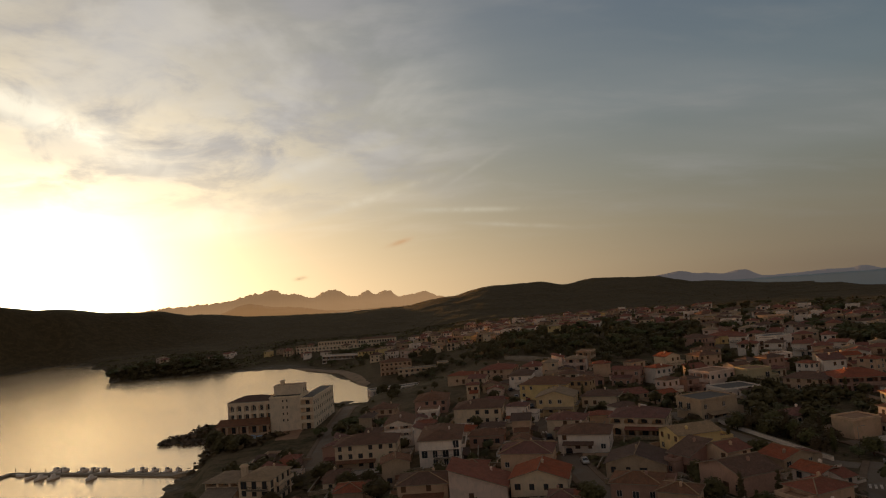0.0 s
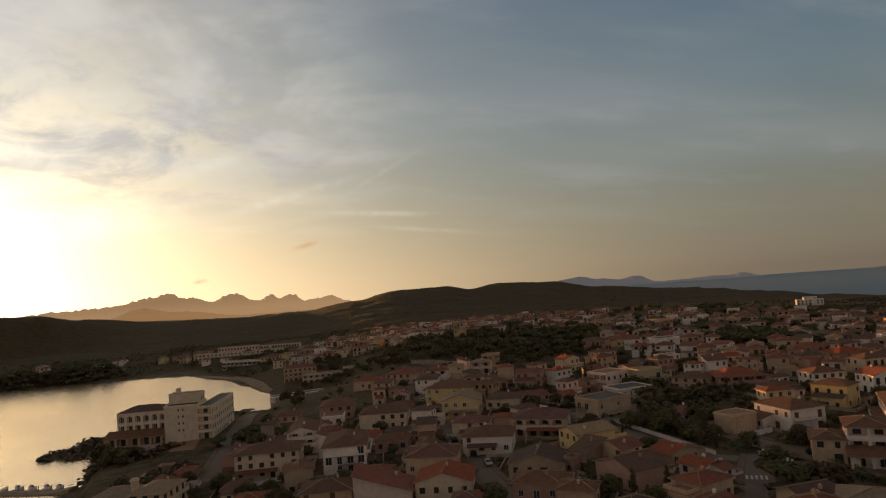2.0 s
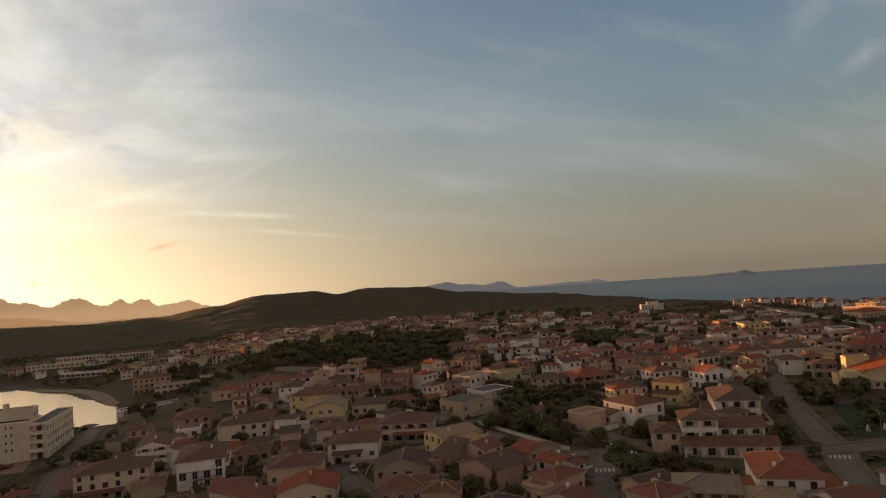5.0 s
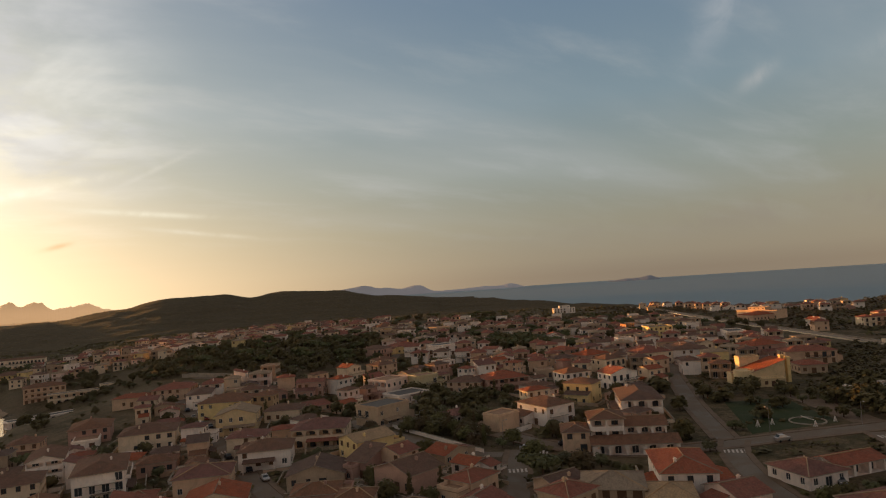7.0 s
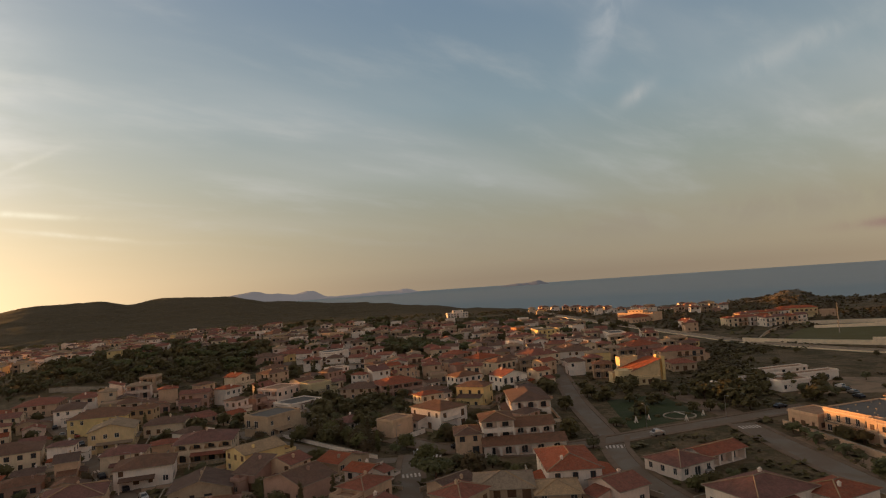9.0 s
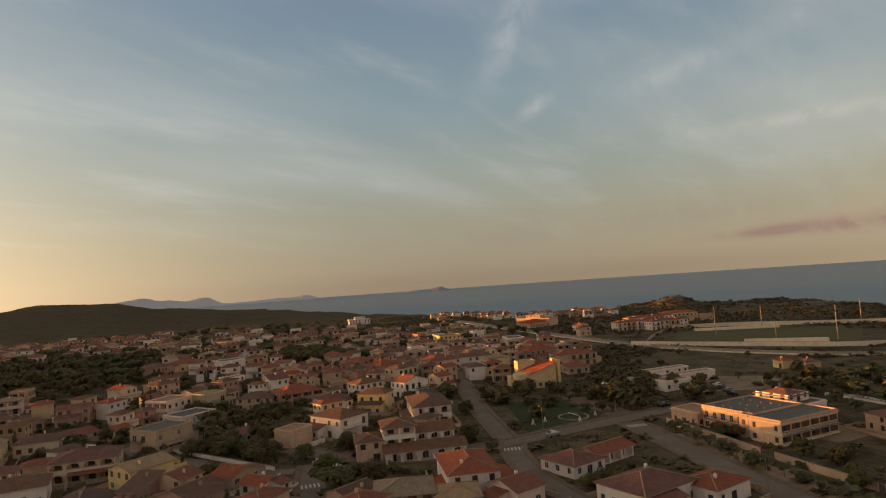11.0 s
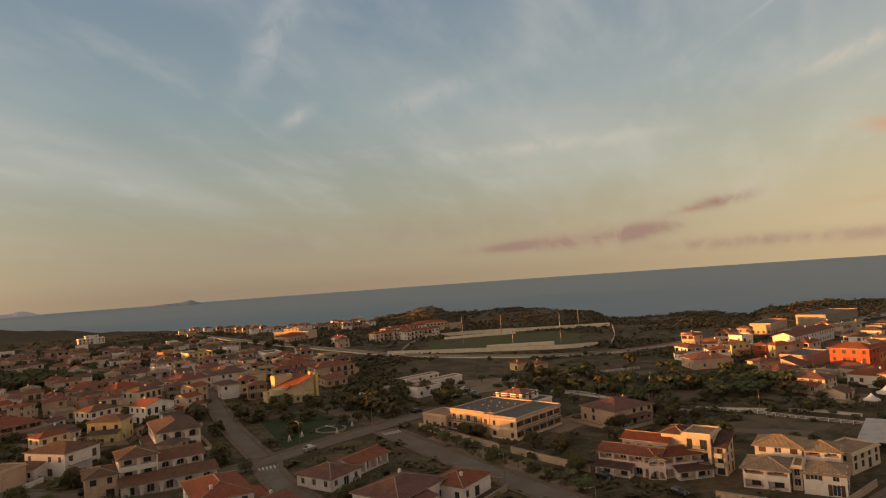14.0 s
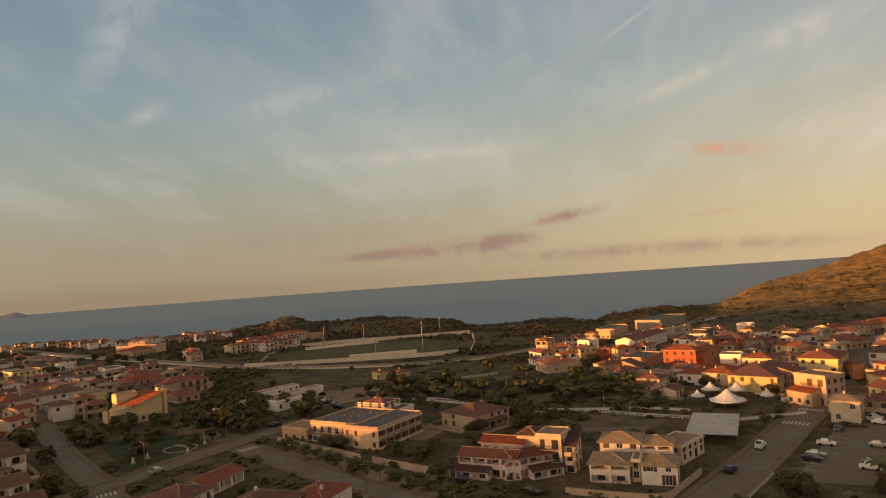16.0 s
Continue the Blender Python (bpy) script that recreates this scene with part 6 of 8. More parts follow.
house(365.7, -76.2, 120, 18.2, 19.5, 2, "hip", "red", 0, "windows", "windows", 95, 5.7, base=-0.0)
house(379.6, -94.1, 143, 7.4, 5.9, 2, "flat", "white", 0, "windows", "windows", 96, 4.3, base=0.0)
house(384.3, -130.1, 141, 12.1, 15.0, 2, "gable_x", "yellow", 0, "windows", "windows", 97, 5.2, base=0.0)
house(398.5, -152.9, 150, 16.5, 12.9, 2, "hip", "peach", 0, "windows", "windows", 98, 5.2, base=0.0)
house(404.4, -166.0, 162, 17.4, 21.8, 2, "hip", "cream", 0, "windows", "windows", 99, 5.2, base=0.0)
house(346.5, -124.7, 153, 12.8, 16.0, 1, "hip", "peach", 0, "windows", "windows", 100, 4.3, base=0.0)
house(233.6, -96.5, 174, 11.1, 8.9, 2, "hip", "yellow", 0, "windows", "blank", 101, 6.4, base=0.0)
house(215.1, -90.1, 150, 9.7, 11.9, 2, "gable_y", "yellow", 0, "windows", "windows", 102, 5.7, base=0.0)
house(292.4, -130.5, 166, 13.5, 10.6, 2, "hip", "cream", 0, "windows", "windows", 103, 5.7, base=0.0)
house(259.7, -107.4, 160, 9.3, 7.4, 2, "hip", "peach", 0, "windows", "windows", 104, 5.7, base=0.0)
house(214.0, -84.0, 120, 9.0, 7.0, 1, "hip", "ochre", 0, "windows", "windows", 105, 3.1, base=-0.0)
house(151.3, 162.0, 126, 12.3, 22.1, 2, "hip", "white", 1, "arches", "arches", 106, 6.9, base=-0.1)
house(440.0, 335.0, 101, 21.7, 17.3, 1, "hip", "peach", 0, "windows", "windows", 107, 4.3, base=-0.0)
house(409.8, 268.6, 101, 9.2, 7.3, 2, "gable_y", "white", 0, "windows", "windows", 108, 5.7, base=-0.0)
house(237.3, 402.5, 80, 15.0, 11.9, 2, "hip", "cream", 1, "windows", "windows", 109, 5.7, base=-0.2)
house(222.4, 444.8, 79, 12.7, 10.1, 2, "flat", "peach", 0, "windows", "windows", 110, 6.9, base=-0.1)
house(209.0, 525.0, 72, 17.8, 14.2, 2, "hip", "cream", 1, "windows", "windows", 111, 5.5, base=-0.1)
house(142.1, 372.3, 53, 12.1, 15.0, 2, "hip", "rose", 1, "balcony", "windows", 112, 6.0, base=-0.5)
house(164.5, 381.8, 84, 17.2, 13.9, 1, "hip", "yellow", 0, "windows", "windows", 113, 4.7, base=-0.2)
house(176.0, 352.1, 91, 14.1, 11.4, 2, "flat", "white", 0, "balcony", "balcony", 114, 6.0, base=-0.2)
house(150.6, 299.4, 84, 9.7, 7.7, 2, "flat", "white", 0, "windows", "windows", 115, 4.7, base=-0.1)
house(129.5, 329.0, 83, 11.3, 9.1, 2, "hip", "peach", 1, "windows", "windows", 116, 5.5, base=-0.2)

# ---- the farther town ----
def free(x, y, r):
    """Whether a round plot is clear of houses, roads and open ground."""
    for px, py, pr in PLOTS:
        if (x - px) ** 2 + (y - py) ** 2 < (r + pr) ** 2:
            return False
    for pts, width in ROADS:
        for a, b in zip(pts, pts[1:]):
            ax, ay, bx, by = *a, *b
            t = max(0, min(1, ((x - ax) * (bx - ax) + (y - ay) * (by - ay)) / ((bx - ax) ** 2 + (by - ay) ** 2)))
            if math.hypot(x - ax - t * (bx - ax), y - ay - t * (by - ay)) < width / 2 + r * 0.85:
                return False
    return True


OPEN = [(180, 140, 40), (60, 440, 52), (85, 402, 46), (112, 372, 40), (134, 352, 28), (30, 420, 40), (-20, 440, 40), (160, -60, 32), (415, 140, 62), (250, 100, 28), (208, -45, 22), (188, 30, 14), (300, 60, 45), (262, 10, 24),
        (190, -32, 16), (255, 40, 30), (228, 60, 22), (90, 176, 14), (112, 215, 22), (225, 345, 26), (40, 390, 30), (310, 130, 40), (-70, 470, 80), (-74, 262, 36), (-48, 306, 22), (-100, 270, 40), (-16, 332, 40), (-24, 380, 50),
        (352, 232, 22), (370, 270, 26), (388, 308, 28), (408, 348, 28), (428, 388, 28), (450, 428, 28)]


def in_open(x, y):
    return any((x - cx) ** 2 + (y - cy) ** 2 < r * r for cx, cy, r in OPEN)


def far_town():
    rnd = random.Random(5)
    walls = ["cream", "white", "peach", "white", "yellow", "pink", "white", "sand", "white", "cream", "white", "sand", "rose", "cream"]
    protos = []
    for i in range(26):
        w, d = rnd.uniform(7, 11.5), rnd.uniform(6.5, 9.0)
        fl = rnd.choice([1, 1, 2, 2, 2])
        roof = rnd.choice(["hip", "hip", "hip", "gable_x", "gable_y", "flat", "hip"])
        styles = ["windows", "balcony", "loggia", "mixed", "windows"]
        p = house(0, -900 - 20 * i, 90, w, d, fl, roof, walls[i % len(walls)], rnd.choice([0, 0, 1, 1, 2]), rnd.choice(styles), rnd.choice(styles), i + 40,
                  near=False, pitch=rnd.uniform(0.28, 0.4), chimneys=rnd.choice([0, 1]))
        protos.append((p, math.hypot(w, d) / 2))
    bpy.context.view_layer.update()
    zones = [(2, 9, 520, 800, 60, 32), (9, 16, 520, 790, 70, 32), (16, 22, 500, 720, 60, 32), (22, 29, 360, 620, 68, 36), (29, 37, 300, 580, 74, 36), (37, 44, 290, 550, 66, 36),
             (44, 50, 290, 560, 55, 36), (-7, 2, 520, 740, 40, 15), (-4, 12, 290, 360, 10, 18), (50, 57, 320, 470, 24, 40), (44, 60, 640, 790, 46, 40),
             (93, 104, 260, 430, 26, 30), (103, 117, 190, 400, 40, 30), (-30, -18, 790, 860, 5, 10), (86, 93, 330, 420, 8, 30), (-16, -8, 700, 800, 12, 15)]
    chosen = []
    for a0, a1, d0, d1, want, az in zones:
        got = tries = 0
        while got < want and tries < want * 40:
            tries += 1
            a = radians(rnd.uniform(a0, a1))
            d = math.sqrt(rnd.uniform(d0 * d0, d1 * d1))
            x, y = d * math.sin(a), d * math.cos(a)
            if in_open(x, y) or smooth_ground(x, y) < 3.5:
                continue
            k = rnd.randrange(len(protos))
            p, r = protos[k]
            if not free(x, y, r * 0.93):
                continue
            PLOTS.append((x, y, r))
            turn = az + rnd.choice([0, 90]) + rnd.gauss(0, 7)
            # houses face the viewer's side of their street
            while not -100 < (turn - math.degrees(a) - 90 + 180) % 360 - 180 < 10:
                turn += 90
            chosen.append((d, k, x, y, turn))
            got += 1
    chosen.sort()
    single = 16
    for d, k, x, y, turn in chosen[:single]:
        copy_thing(protos[k][0], place(x, y, turn))
    # the most distant houses, too small to tell their parts apart
    verts, faces, uvs, mats, slots = [], [], [], [], []
    flat = []
    for p, _ in protos:
        vv, ff = [], []
        for ch in p.children_recursive:
            me, m = ch.data, p.matrix_world.inverted() @ ch.matrix_world
            base = len(vv)
            vv += [m @ v.co for v in me.vertices]
            uv = me.uv_layers.active
            for f in me.polygons:
                mt = me.materials[f.material_index]
                if mt.name not in slots:
                    slots.append(mt.name)
                ff.append(([base + i for i in f.vertices], slots.index(mt.name), [tuple(uv.data[i].uv) if uv else (0, 0) for i in f.loop_indices]))
        flat.append((vv, ff))
    for d, k, x, y, turn in chosen[single:]:
        m = place(x, y, turn)
        base = len(verts)
        verts += [m @ v for v in flat[k][0]]
        for idx, mt, uv in flat[k][1]:
            faces.append([base + i for i in idx])
            mats.append(mt)
            uvs += [c for q in uv for c in q]
    me = bpy.data.meshes.new("distant_houses")
    me.from_pydata(verts, [], faces)
    for nm in slots:
        me.materials.append(bpy.data.materials[nm])
    me.polygons.foreach_set("material_index", mats)
    me.uv_layers.new(name="UVMap").data.foreach_set("uv", uvs)
    tagged(new("distant_houses", me), "crowded distant plastered houses with tiled roofs", "houses", kind="stuff")
    for p, _ in protos:
        for ch in list(p.children_recursive):
            bpy.data.objects.remove(ch)
        bpy.data.objects.remove(p)


def infill():
    """Small houses and garages that fill the gaps of the nearer blocks."""
    rnd = random.Random(17)
    for a0, a1, d0, d1, want, az in ((-17, -2, 165, 330, 14, 4), (-3, 14, 135, 345, 22, 12), (14, 30, 120, 330, 22, 68), (30, 46, 200, 320, 12, 92), (36, 48, 118, 150, 3, 80), (94, 110, 215, 330, 10, 120)):
        got = tries = 0
        while got < want and tries < 900:
            tries += 1
            a, d = radians(rnd.uniform(a0, a1)), math.sqrt(rnd.uniform(d0 * d0, d1 * d1))
            x, y = d * math.sin(a), d * math.cos(a)
            w, dp = rnd.uniform(5.5, 9.5), rnd.uniform(5.0, 8.0)
            if smooth_ground(x, y) < 3 or in_open(x, y) or not free(x, y, math.hypot(w, dp) / 2 * 0.86):
                continue
            fl = rnd.choice([1, 1, 2])
            house(x, y, az + rnd.gauss(0, 5), w, dp, fl, rnd.choice(["hip", "gable_x", "gable_y", "shed_front", "hip", "gable_x"]), rnd.choice(["cream", "peach", "white", "rose", "sand", "pink", "cream"]),
                  rnd.choice([1, 1, 0, 0]), "windows", rnd.choice(["windows", "blank"]), got + 300, rnd.uniform(2.8, 3.4) * fl, chimneys=rnd.choice([0, 1]))
            got += 1


infill()
bpy.context.view_layer.update()
far_town()

# ---- plants ----
def yards():
    """Low plastered walls round the gardens of the nearer houses."""
    rnd = random.Random(12)
    for x, y, az, w, d in YARDS:
        m = place(x, y, az)
        g = rnd.uniform(2.2, 4.0)
        a, b, h = w / 2 + g, d / 2 + g * rnd.uniform(0.8, 1.3), rnd.uniform(0.8, 1.5)
        mat = rnd.choice(["cream", "white", "peach", "concrete", "sand", "stone_wall"])
        own = (x, y, math.hypot(w, d) / 2)
        runs = []
        for p, q in (((-a, -b), (a, -b)), ((-a, -b), (-a, b)), ((a, -b), (a, b)), ((-a, b), (a, b))):
            n = max(2, int(math.hypot(q[0] - p[0], q[1] - p[1]) / 3.0))
            for i in range(n):
                u = [p[k] + (q[k] - p[k]) * i / n for k in (0, 1)]
                v = [p[k] + (q[k] - p[k]) * (i + 1) / n for k in (0, 1)]
                c = m @ Vector(((u[0] + v[0]) / 2, (u[1] + v[1]) / 2, 0))
                PLOTS.remove(own) if own in PLOTS else None
                ok = free(c.x, c.y, 0.6) and rnd.random() < 0.93
                PLOTS.append(own)
                if ok:
                    runs.append((u, v, smooth_ground(c.x, c.y) - m.translation.z))
        if len(runs) < 4:
            continue
        root = thing("garden_wall", m, f"low {mat.replace('_', ' ')} garden wall round a house plot", "wall", "garden walls")
        bm, cap = bmesh.new(), bmesh.new()
        for u, v, z in runs:
            x0, x1, y0, y1 = min(u[0], v[0]) - 0.1, max(u[0], v[0]) + 0.1, min(u[1], v[1]) - 0.1, max(u[1], v[1]) + 0.1
            box(bm, x0, x1, y0, y1, z - 0.8, z + h)
            box(cap, x0 - 0.05, x1 + 0.05, y0 - 0.05, y1 + 0.05, z + h + 0.003, z + h + 0.08)
        part("wall_body", bm, mat, root)
        part("coping", cap, "concrete", root)


yards()


def leaf_cloud(lobes, count, size, rnd, stretch=1.0):
    """Leaf tufts over and inside a set of lobes (x, y, z, radius), with a ragged darker heart."""
    verts, faces = [], []
    total = sum(l[3] ** 2 for l in lobes)
    for lx, ly, lz, lr in lobes:
        for _ in range(max(8, int(count * lr * lr / total))):
            v = Vector((rnd.gauss(0, 1), rnd.gauss(0, 1), rnd.gauss(0, 1))).normalized()
            r = lr * (0.55 + 0.5 * rnd.random() ** 0.6)
            c = Vector((lx, ly, lz)) + Vector((v.x, v.y, v.z * stretch)) * r
            n = (v + Vector((rnd.gauss(0, 0.5), rnd.gauss(0, 0.5), rnd.gauss(0, 0.5) + 0.3))).normalized()
            q = n.to_track_quat("Z", "Y")
            s = size * rnd.uniform(0.6, 1.3)
            k = len(verts)
            verts += [c + q @ Vector(p) for p in ((-s, -s * 0.5, 0), (s * 0.2, -s * 0.8, s * 0.3), (s, s * 0.3, 0), (-s * 0.3, s * 0.8, -s * 0.2))]
            faces.append((k, k + 1, k + 2, k + 3))
        k = len(verts)
        ico = [Vector((math.cos(a) * math.cos(b), math.sin(a) * math.cos(b), math.sin(b))) for b in (-1.1, -0.4, 0.3, 1.0) for a in [i * math.pi / 3 + b for i in range(6)]]
        verts += [Vector((lx, ly, lz)) + Vector((p.x, p.y, p.z * stretch)) * lr * rnd.uniform(0.5, 0.72) for p in ico]
        for row in range(3):
            for i in range(6):
                j = (i + 1) % 6
                faces.append((k + row * 6 + i, k + row * 6 + j, k + row * 6 + 6 + j, k + row * 6 + 6 + i))
        faces += [tuple(k + i for i in reversed(range(6))), tuple(k + 18 + i for i in range(6))]
    me = bpy.data.meshes.new("crown")
    me.from_pydata(verts, [], faces)
    return me


def tree_proto(kind, seed, far=False):
    rnd = random.Random(seed)
    names = {"broad": ("broad_tree", "dark leafy tree with a rounded uneven crown", "tree"), "pine": ("umbrella_pine", "umbrella pine with a wide flat dark crown", "tree"),
             "cypress": ("cypress", "tall narrow dark cypress", "tree"), "olive": ("olive_tree", "small grey-green olive tree", "tree"), "bush": ("shrub", "low dark evergreen shrub", "shrub"),
             "small": ("street_tree", "young street tree with a thin trunk", "tree")}
    nm, label, cat = names[kind]
    root = thing(nm, Matrix.Translation((0, -1500 - seed, 0)), label, cat, cat + "s")
    bm = bmesh.new()
    lobes, size, count, stretch = [], 0.34, 620, 0.85
    if kind == "broad":
        h = 6.5
        rod(bm, (0, 0, -0.4), (0.1, 0.1, 1.4), 0.26, 0.18, 7)
        for i in range(6):
            a = i * 1.05 + rnd.random() * 0.6
            p = (math.cos(a) * 1.6, math.sin(a) * 1.6, rnd.uniform(2.0, 3.9))
            rod(bm, (0.1, 0.1, 1.3), p, 0.13, 0.05, 5)
            lobes.append((p[0], p[1], p[2], rnd.uniform(1.2, 1.8)))
        lobes.append((0, 0, 4.0, 1.7))
    elif kind == "pine":
        rod(bm, (0, 0, -0.4), (0.3, 0, 2.9), 0.3, 0.2, 7)
        for i in range(9):
            a = i * 0.72 + rnd.random() * 0.5
            rr = rnd.uniform(1.2, 3.6)
            p = (math.cos(a) * rr, math.sin(a) * rr, rnd.uniform(3.8, 4.6) - rr * 0.12)
            rod(bm, (0.3, 0, 2.6), p, 0.12, 0.05, 5)
            lobes.append((p[0], p[1], p[2], rnd.uniform(1.3, 1.9)))
        stretch, count = 0.5, 800
    elif kind == "cypress":
        rod(bm, (0, 0, -0.4), (0, 0, 2.0), 0.16, 0.12, 6)
        for i in range(7):
            z = 1.4 + i * 1.0
            lobes.append((rnd.uniform(-0.1, 0.1), rnd.uniform(-0.1, 0.1), z, 0.95 * (1 - (i / 8.5) ** 1.6) + 0.1))
        stretch, count, size = 1.1, 420, 0.24
    elif kind == "olive":
        rod(bm, (0, 0, -0.3), (0.1, 0, 1.3), 0.2, 0.14, 6)
        for i in range(5):
            a = i * 1.26 + rnd.random()
            p = (math.cos(a) * 1.0, math.sin(a) * 1.0, rnd.uniform(1.9, 2.8))
            rod(bm, (0.1, 0, 1.2), p, 0.09, 0.04, 5)
            lobes.append((*p, rnd.uniform(0.8, 1.2)))
        count, size = 380, 0.26
    elif kind == "small":
        rod(bm, (0, 0, -0.3), (0, 0, 1.7), 0.09, 0.06, 6)
        for i in range(4):
            a = i * 1.57 + rnd.random()
            p = (math.cos(a) * 0.6, math.sin(a) * 0.6, rnd.uniform(2.0, 2.7))
            rod(bm, (0, 0, 1.6), p, 0.05, 0.02, 5)
            lobes.append((*p, rnd.uniform(0.5, 0.85)))
        count, size = 240, 0.2
    else:
        rod(bm, (0, 0, -0.3), (0, 0, 0.6), 0.08, 0.05, 5)
        for i in range(5):
            a = i * 1.26 + rnd.random()
            lobes.append((math.cos(a) * 0.7, math.sin(a) * 0.7, rnd.uniform(0.5, 0.9), rnd.uniform(0.6, 0.95)))
        count, size = 260, 0.22
    part("trunk", bm, "bark", root)
    if far:
        count, size = int(count * 0.2), size * 1.95
    me = leaf_cloud(lobes, count, size, rnd, stretch)
    me.materials.append(MATS[{"broad": "leaf_dark", "pine": "leaf_fresh", "cypress": "leaf_dark", "olive": "leaf_olive", "bush": "leaf_dark", "small": "leaf_olive"}[kind]])
    c = new("crown", me)
    c.parent = root
    return root


PROTO = {k: [tree_proto(k, i * 7 + n * 100) for n in range(3)] for i, k in enumerate(("broad", "pine", "cypress", "olive", "bush", "small"))}
PROTO_FAR = {k: [tree_proto(k, i * 7 + n * 100 + 50, True) for n in range(3)] for i, k in enumerate(PROTO)}
tree_rnd = random.Random(21)


FAR_TREES = []


def plant(kind, x, y, size=1.0):
    if smooth_ground(x, y) < 0.8:
        return
    pick = tree_rnd.randrange(3)
    p = PROTO[kind][pick]
    s = size * tree_rnd.uniform(0.85, 1.15)
    if math.hypot(x, y) > 215 or kind == "bush" and math.hypot(x, y) > 190:
        FAR_TREES.append((PROTO_FAR[kind][pick], pose(x, y, smooth_ground(x, y) - 0.1, 0, 0, tree_rnd.uniform(0, 360)) @ Matrix.Diagonal((s, s, s, 1))))
        return
    copy_thing(p, pose(x, y, smooth_ground(x, y) - 0.1, 0, 0, tree_rnd.uniform(0, 360)) @ Matrix.Diagonal((s * tree_rnd.uniform(0.9, 1.15), s * tree_rnd.uniform(0.9, 1.15), s, 1)))


def grove(x, y, rx, ry, count, kinds, size=1.0, clear=2.0):
    """Trees scattered over an ellipse, clear of houses and roads."""
    got = tries = 0
    while got < count and tries < count * 15:
        tries += 1
        a, r = tree_rnd.uniform(0, 6.283), math.sqrt(tree_rnd.random())
        px, py = x + rx * r * math.cos(a), y + ry * r * math.sin(a)
        if free(px, py, clear):
            plant(tree_rnd.choice(kinds), px, py, size)
            got += 1


grove(185, 150, 26, 22, 9, ["olive", "broad", "bush"], 0.8)
grove(214, 166, 10, 10, 4, ["broad", "olive"], 0.8)
grove(88, 176, 5, 16, 8, ["broad", "cypress", "bush"], 0.9)
grove(100, 182, 12, 14, 12, ["broad", "broad", "olive", "cypress"], 0.95)
grove(112, 222, 22, 20, 16, ["broad", "broad", "olive"], 0.95)
grove(122, 148, 16, 14, 5, ["broad", "bush"], 0.8)
grove(225, 346, 40, 28, 26, ["broad", "broad", "pine"], 1.2)
grove(180, 200, 22, 20, 8, ["broad", "olive"], 0.9)
grove(228, 116, 28, 18, 16, ["broad", "broad", "olive"], 1.05)
grove(238, 60, 26, 18, 12, ["broad", "olive", "pine"], 1.0)
grove(262, 92, 24, 22, 10, ["broad", "olive", "bush"], 1.0)
grove(290, 62, 34, 28, 10, ["broad", "olive", "bush"], 1.1)
grove(139.5, -37.5, 3, 3, 4, ["broad", "bush"], 0.8, 0.4)
grove(150, -39.5, 3, 2, 3, ["bush"], 0.7, 0.4)
grove(146, -62, 10, 5, 8, ["bush", "broad"], 0.8, 0.5)
grove(230, 134, 26, 12, 34, ["broad", "broad", "bush"], 0.95, 0.8)
grove(300, 150, 26, 40, 12, ["broad", "bush"], 0.6, 0.8)
grove(320, 90, 30, 34, 10, ["broad", "bush"], 0.6, 0.8)
for x, y in ((257, -1), (260, -8), (257, -15), (257, 8), (293, 27), (275, 64), (280, 60), (254, 40)):
    plant("pine", x, y, 1.15)
plant("pine", 87, 126, 1.25)
plant("broad", 97, 124, 1.1)
plant("broad", 91, 180, 1.0)
plant("broad", 103, 189, 1.2)
plant("broad", 130, 279, 1.2)
grove(240, -6, 13, 18, 10, ["pine", "pine", "broad"], 0.8, 0.8)
grove(258, 44, 24, 30, 18, ["broad", "broad", "pine"], 0.75, 0.8)
grove(232, 30, 10, 22, 7, ["bush", "broad"], 0.7, 0.6)
grove(222, -2, 4, 18, 7, ["bush"], 0.6, 0.4)
grove(205, 30, 14, 12, 5, ["broad", "olive"], 0.9)
grove(180, 68, 6, 8, 4, ["bush", "broad"], 0.7, 0.5)
grove(158, 52, 5, 10, 3, ["bush"], 1.2, 0.5)
grove(178, 28, 8, 10, 5, ["bush", "olive"], 1.1, 1.0)
grove(215, -20, 14, 10, 5, ["broad", "bush"], 0.8)
grove(206, -46, 12, 16, 6, ["olive", "bush", "small"], 0.9, 1.0)
grove(136, -60, 14, 10, 6, ["broad", "bush"], 0.8)
grove(165, -82, 20, 8, 9, ["broad", "olive", "pine"], 1.0)
grove(122, -30, 8, 6, 4, ["bush", "olive"], 0.9, 0.5)
grove(-40, 262, 14, 26, 14, ["broad", "bush", "pine"], 0.9, 1.0)
grove(-96, 268, 13, 16, 26, ["broad", "broad", "bush"], 0.95, 0.8)
grove(-58, 216, 8, 22, 14, ["broad", "bush"], 0.9, 0.8)
grove(-30, 205, 10, 40, 9, ["broad", "bush"], 0.8, 1.5)
grove(-62, 205, 12, 22, 8, ["broad", "bush", "olive"], 0.8, 1.5)
grove(-16, 470, 22, 40, 40, ["broad", "bush", "olive"], 0.9, 1.0)
grove(-28, 528, 20, 26, 22, ["broad", "bush"], 0.9, 1.0)
grove(-40, 398, 9, 26, 14, ["broad", "bush"], 0.8, 0.8)
grove(-20, 322, 22, 24, 12, ["broad", "bush"], 0.7)
grove(0, 388, 30, 14, 9, ["bush", "olive"], 0.8)
grove(40, 236, 24, 60, 14, ["broad", "bush", "olive", "cypress"], 0.75, 2.2)
grove(60, 150, 22, 34, 14, ["broad", "bush", "cypress"], 0.75, 1.2)
grove(20, 170, 26, 34, 12, ["broad", "bush"], 0.7, 1.2)
grove(100, 108, 22, 18, 9, ["broad", "bush"], 0.75, 1.2)
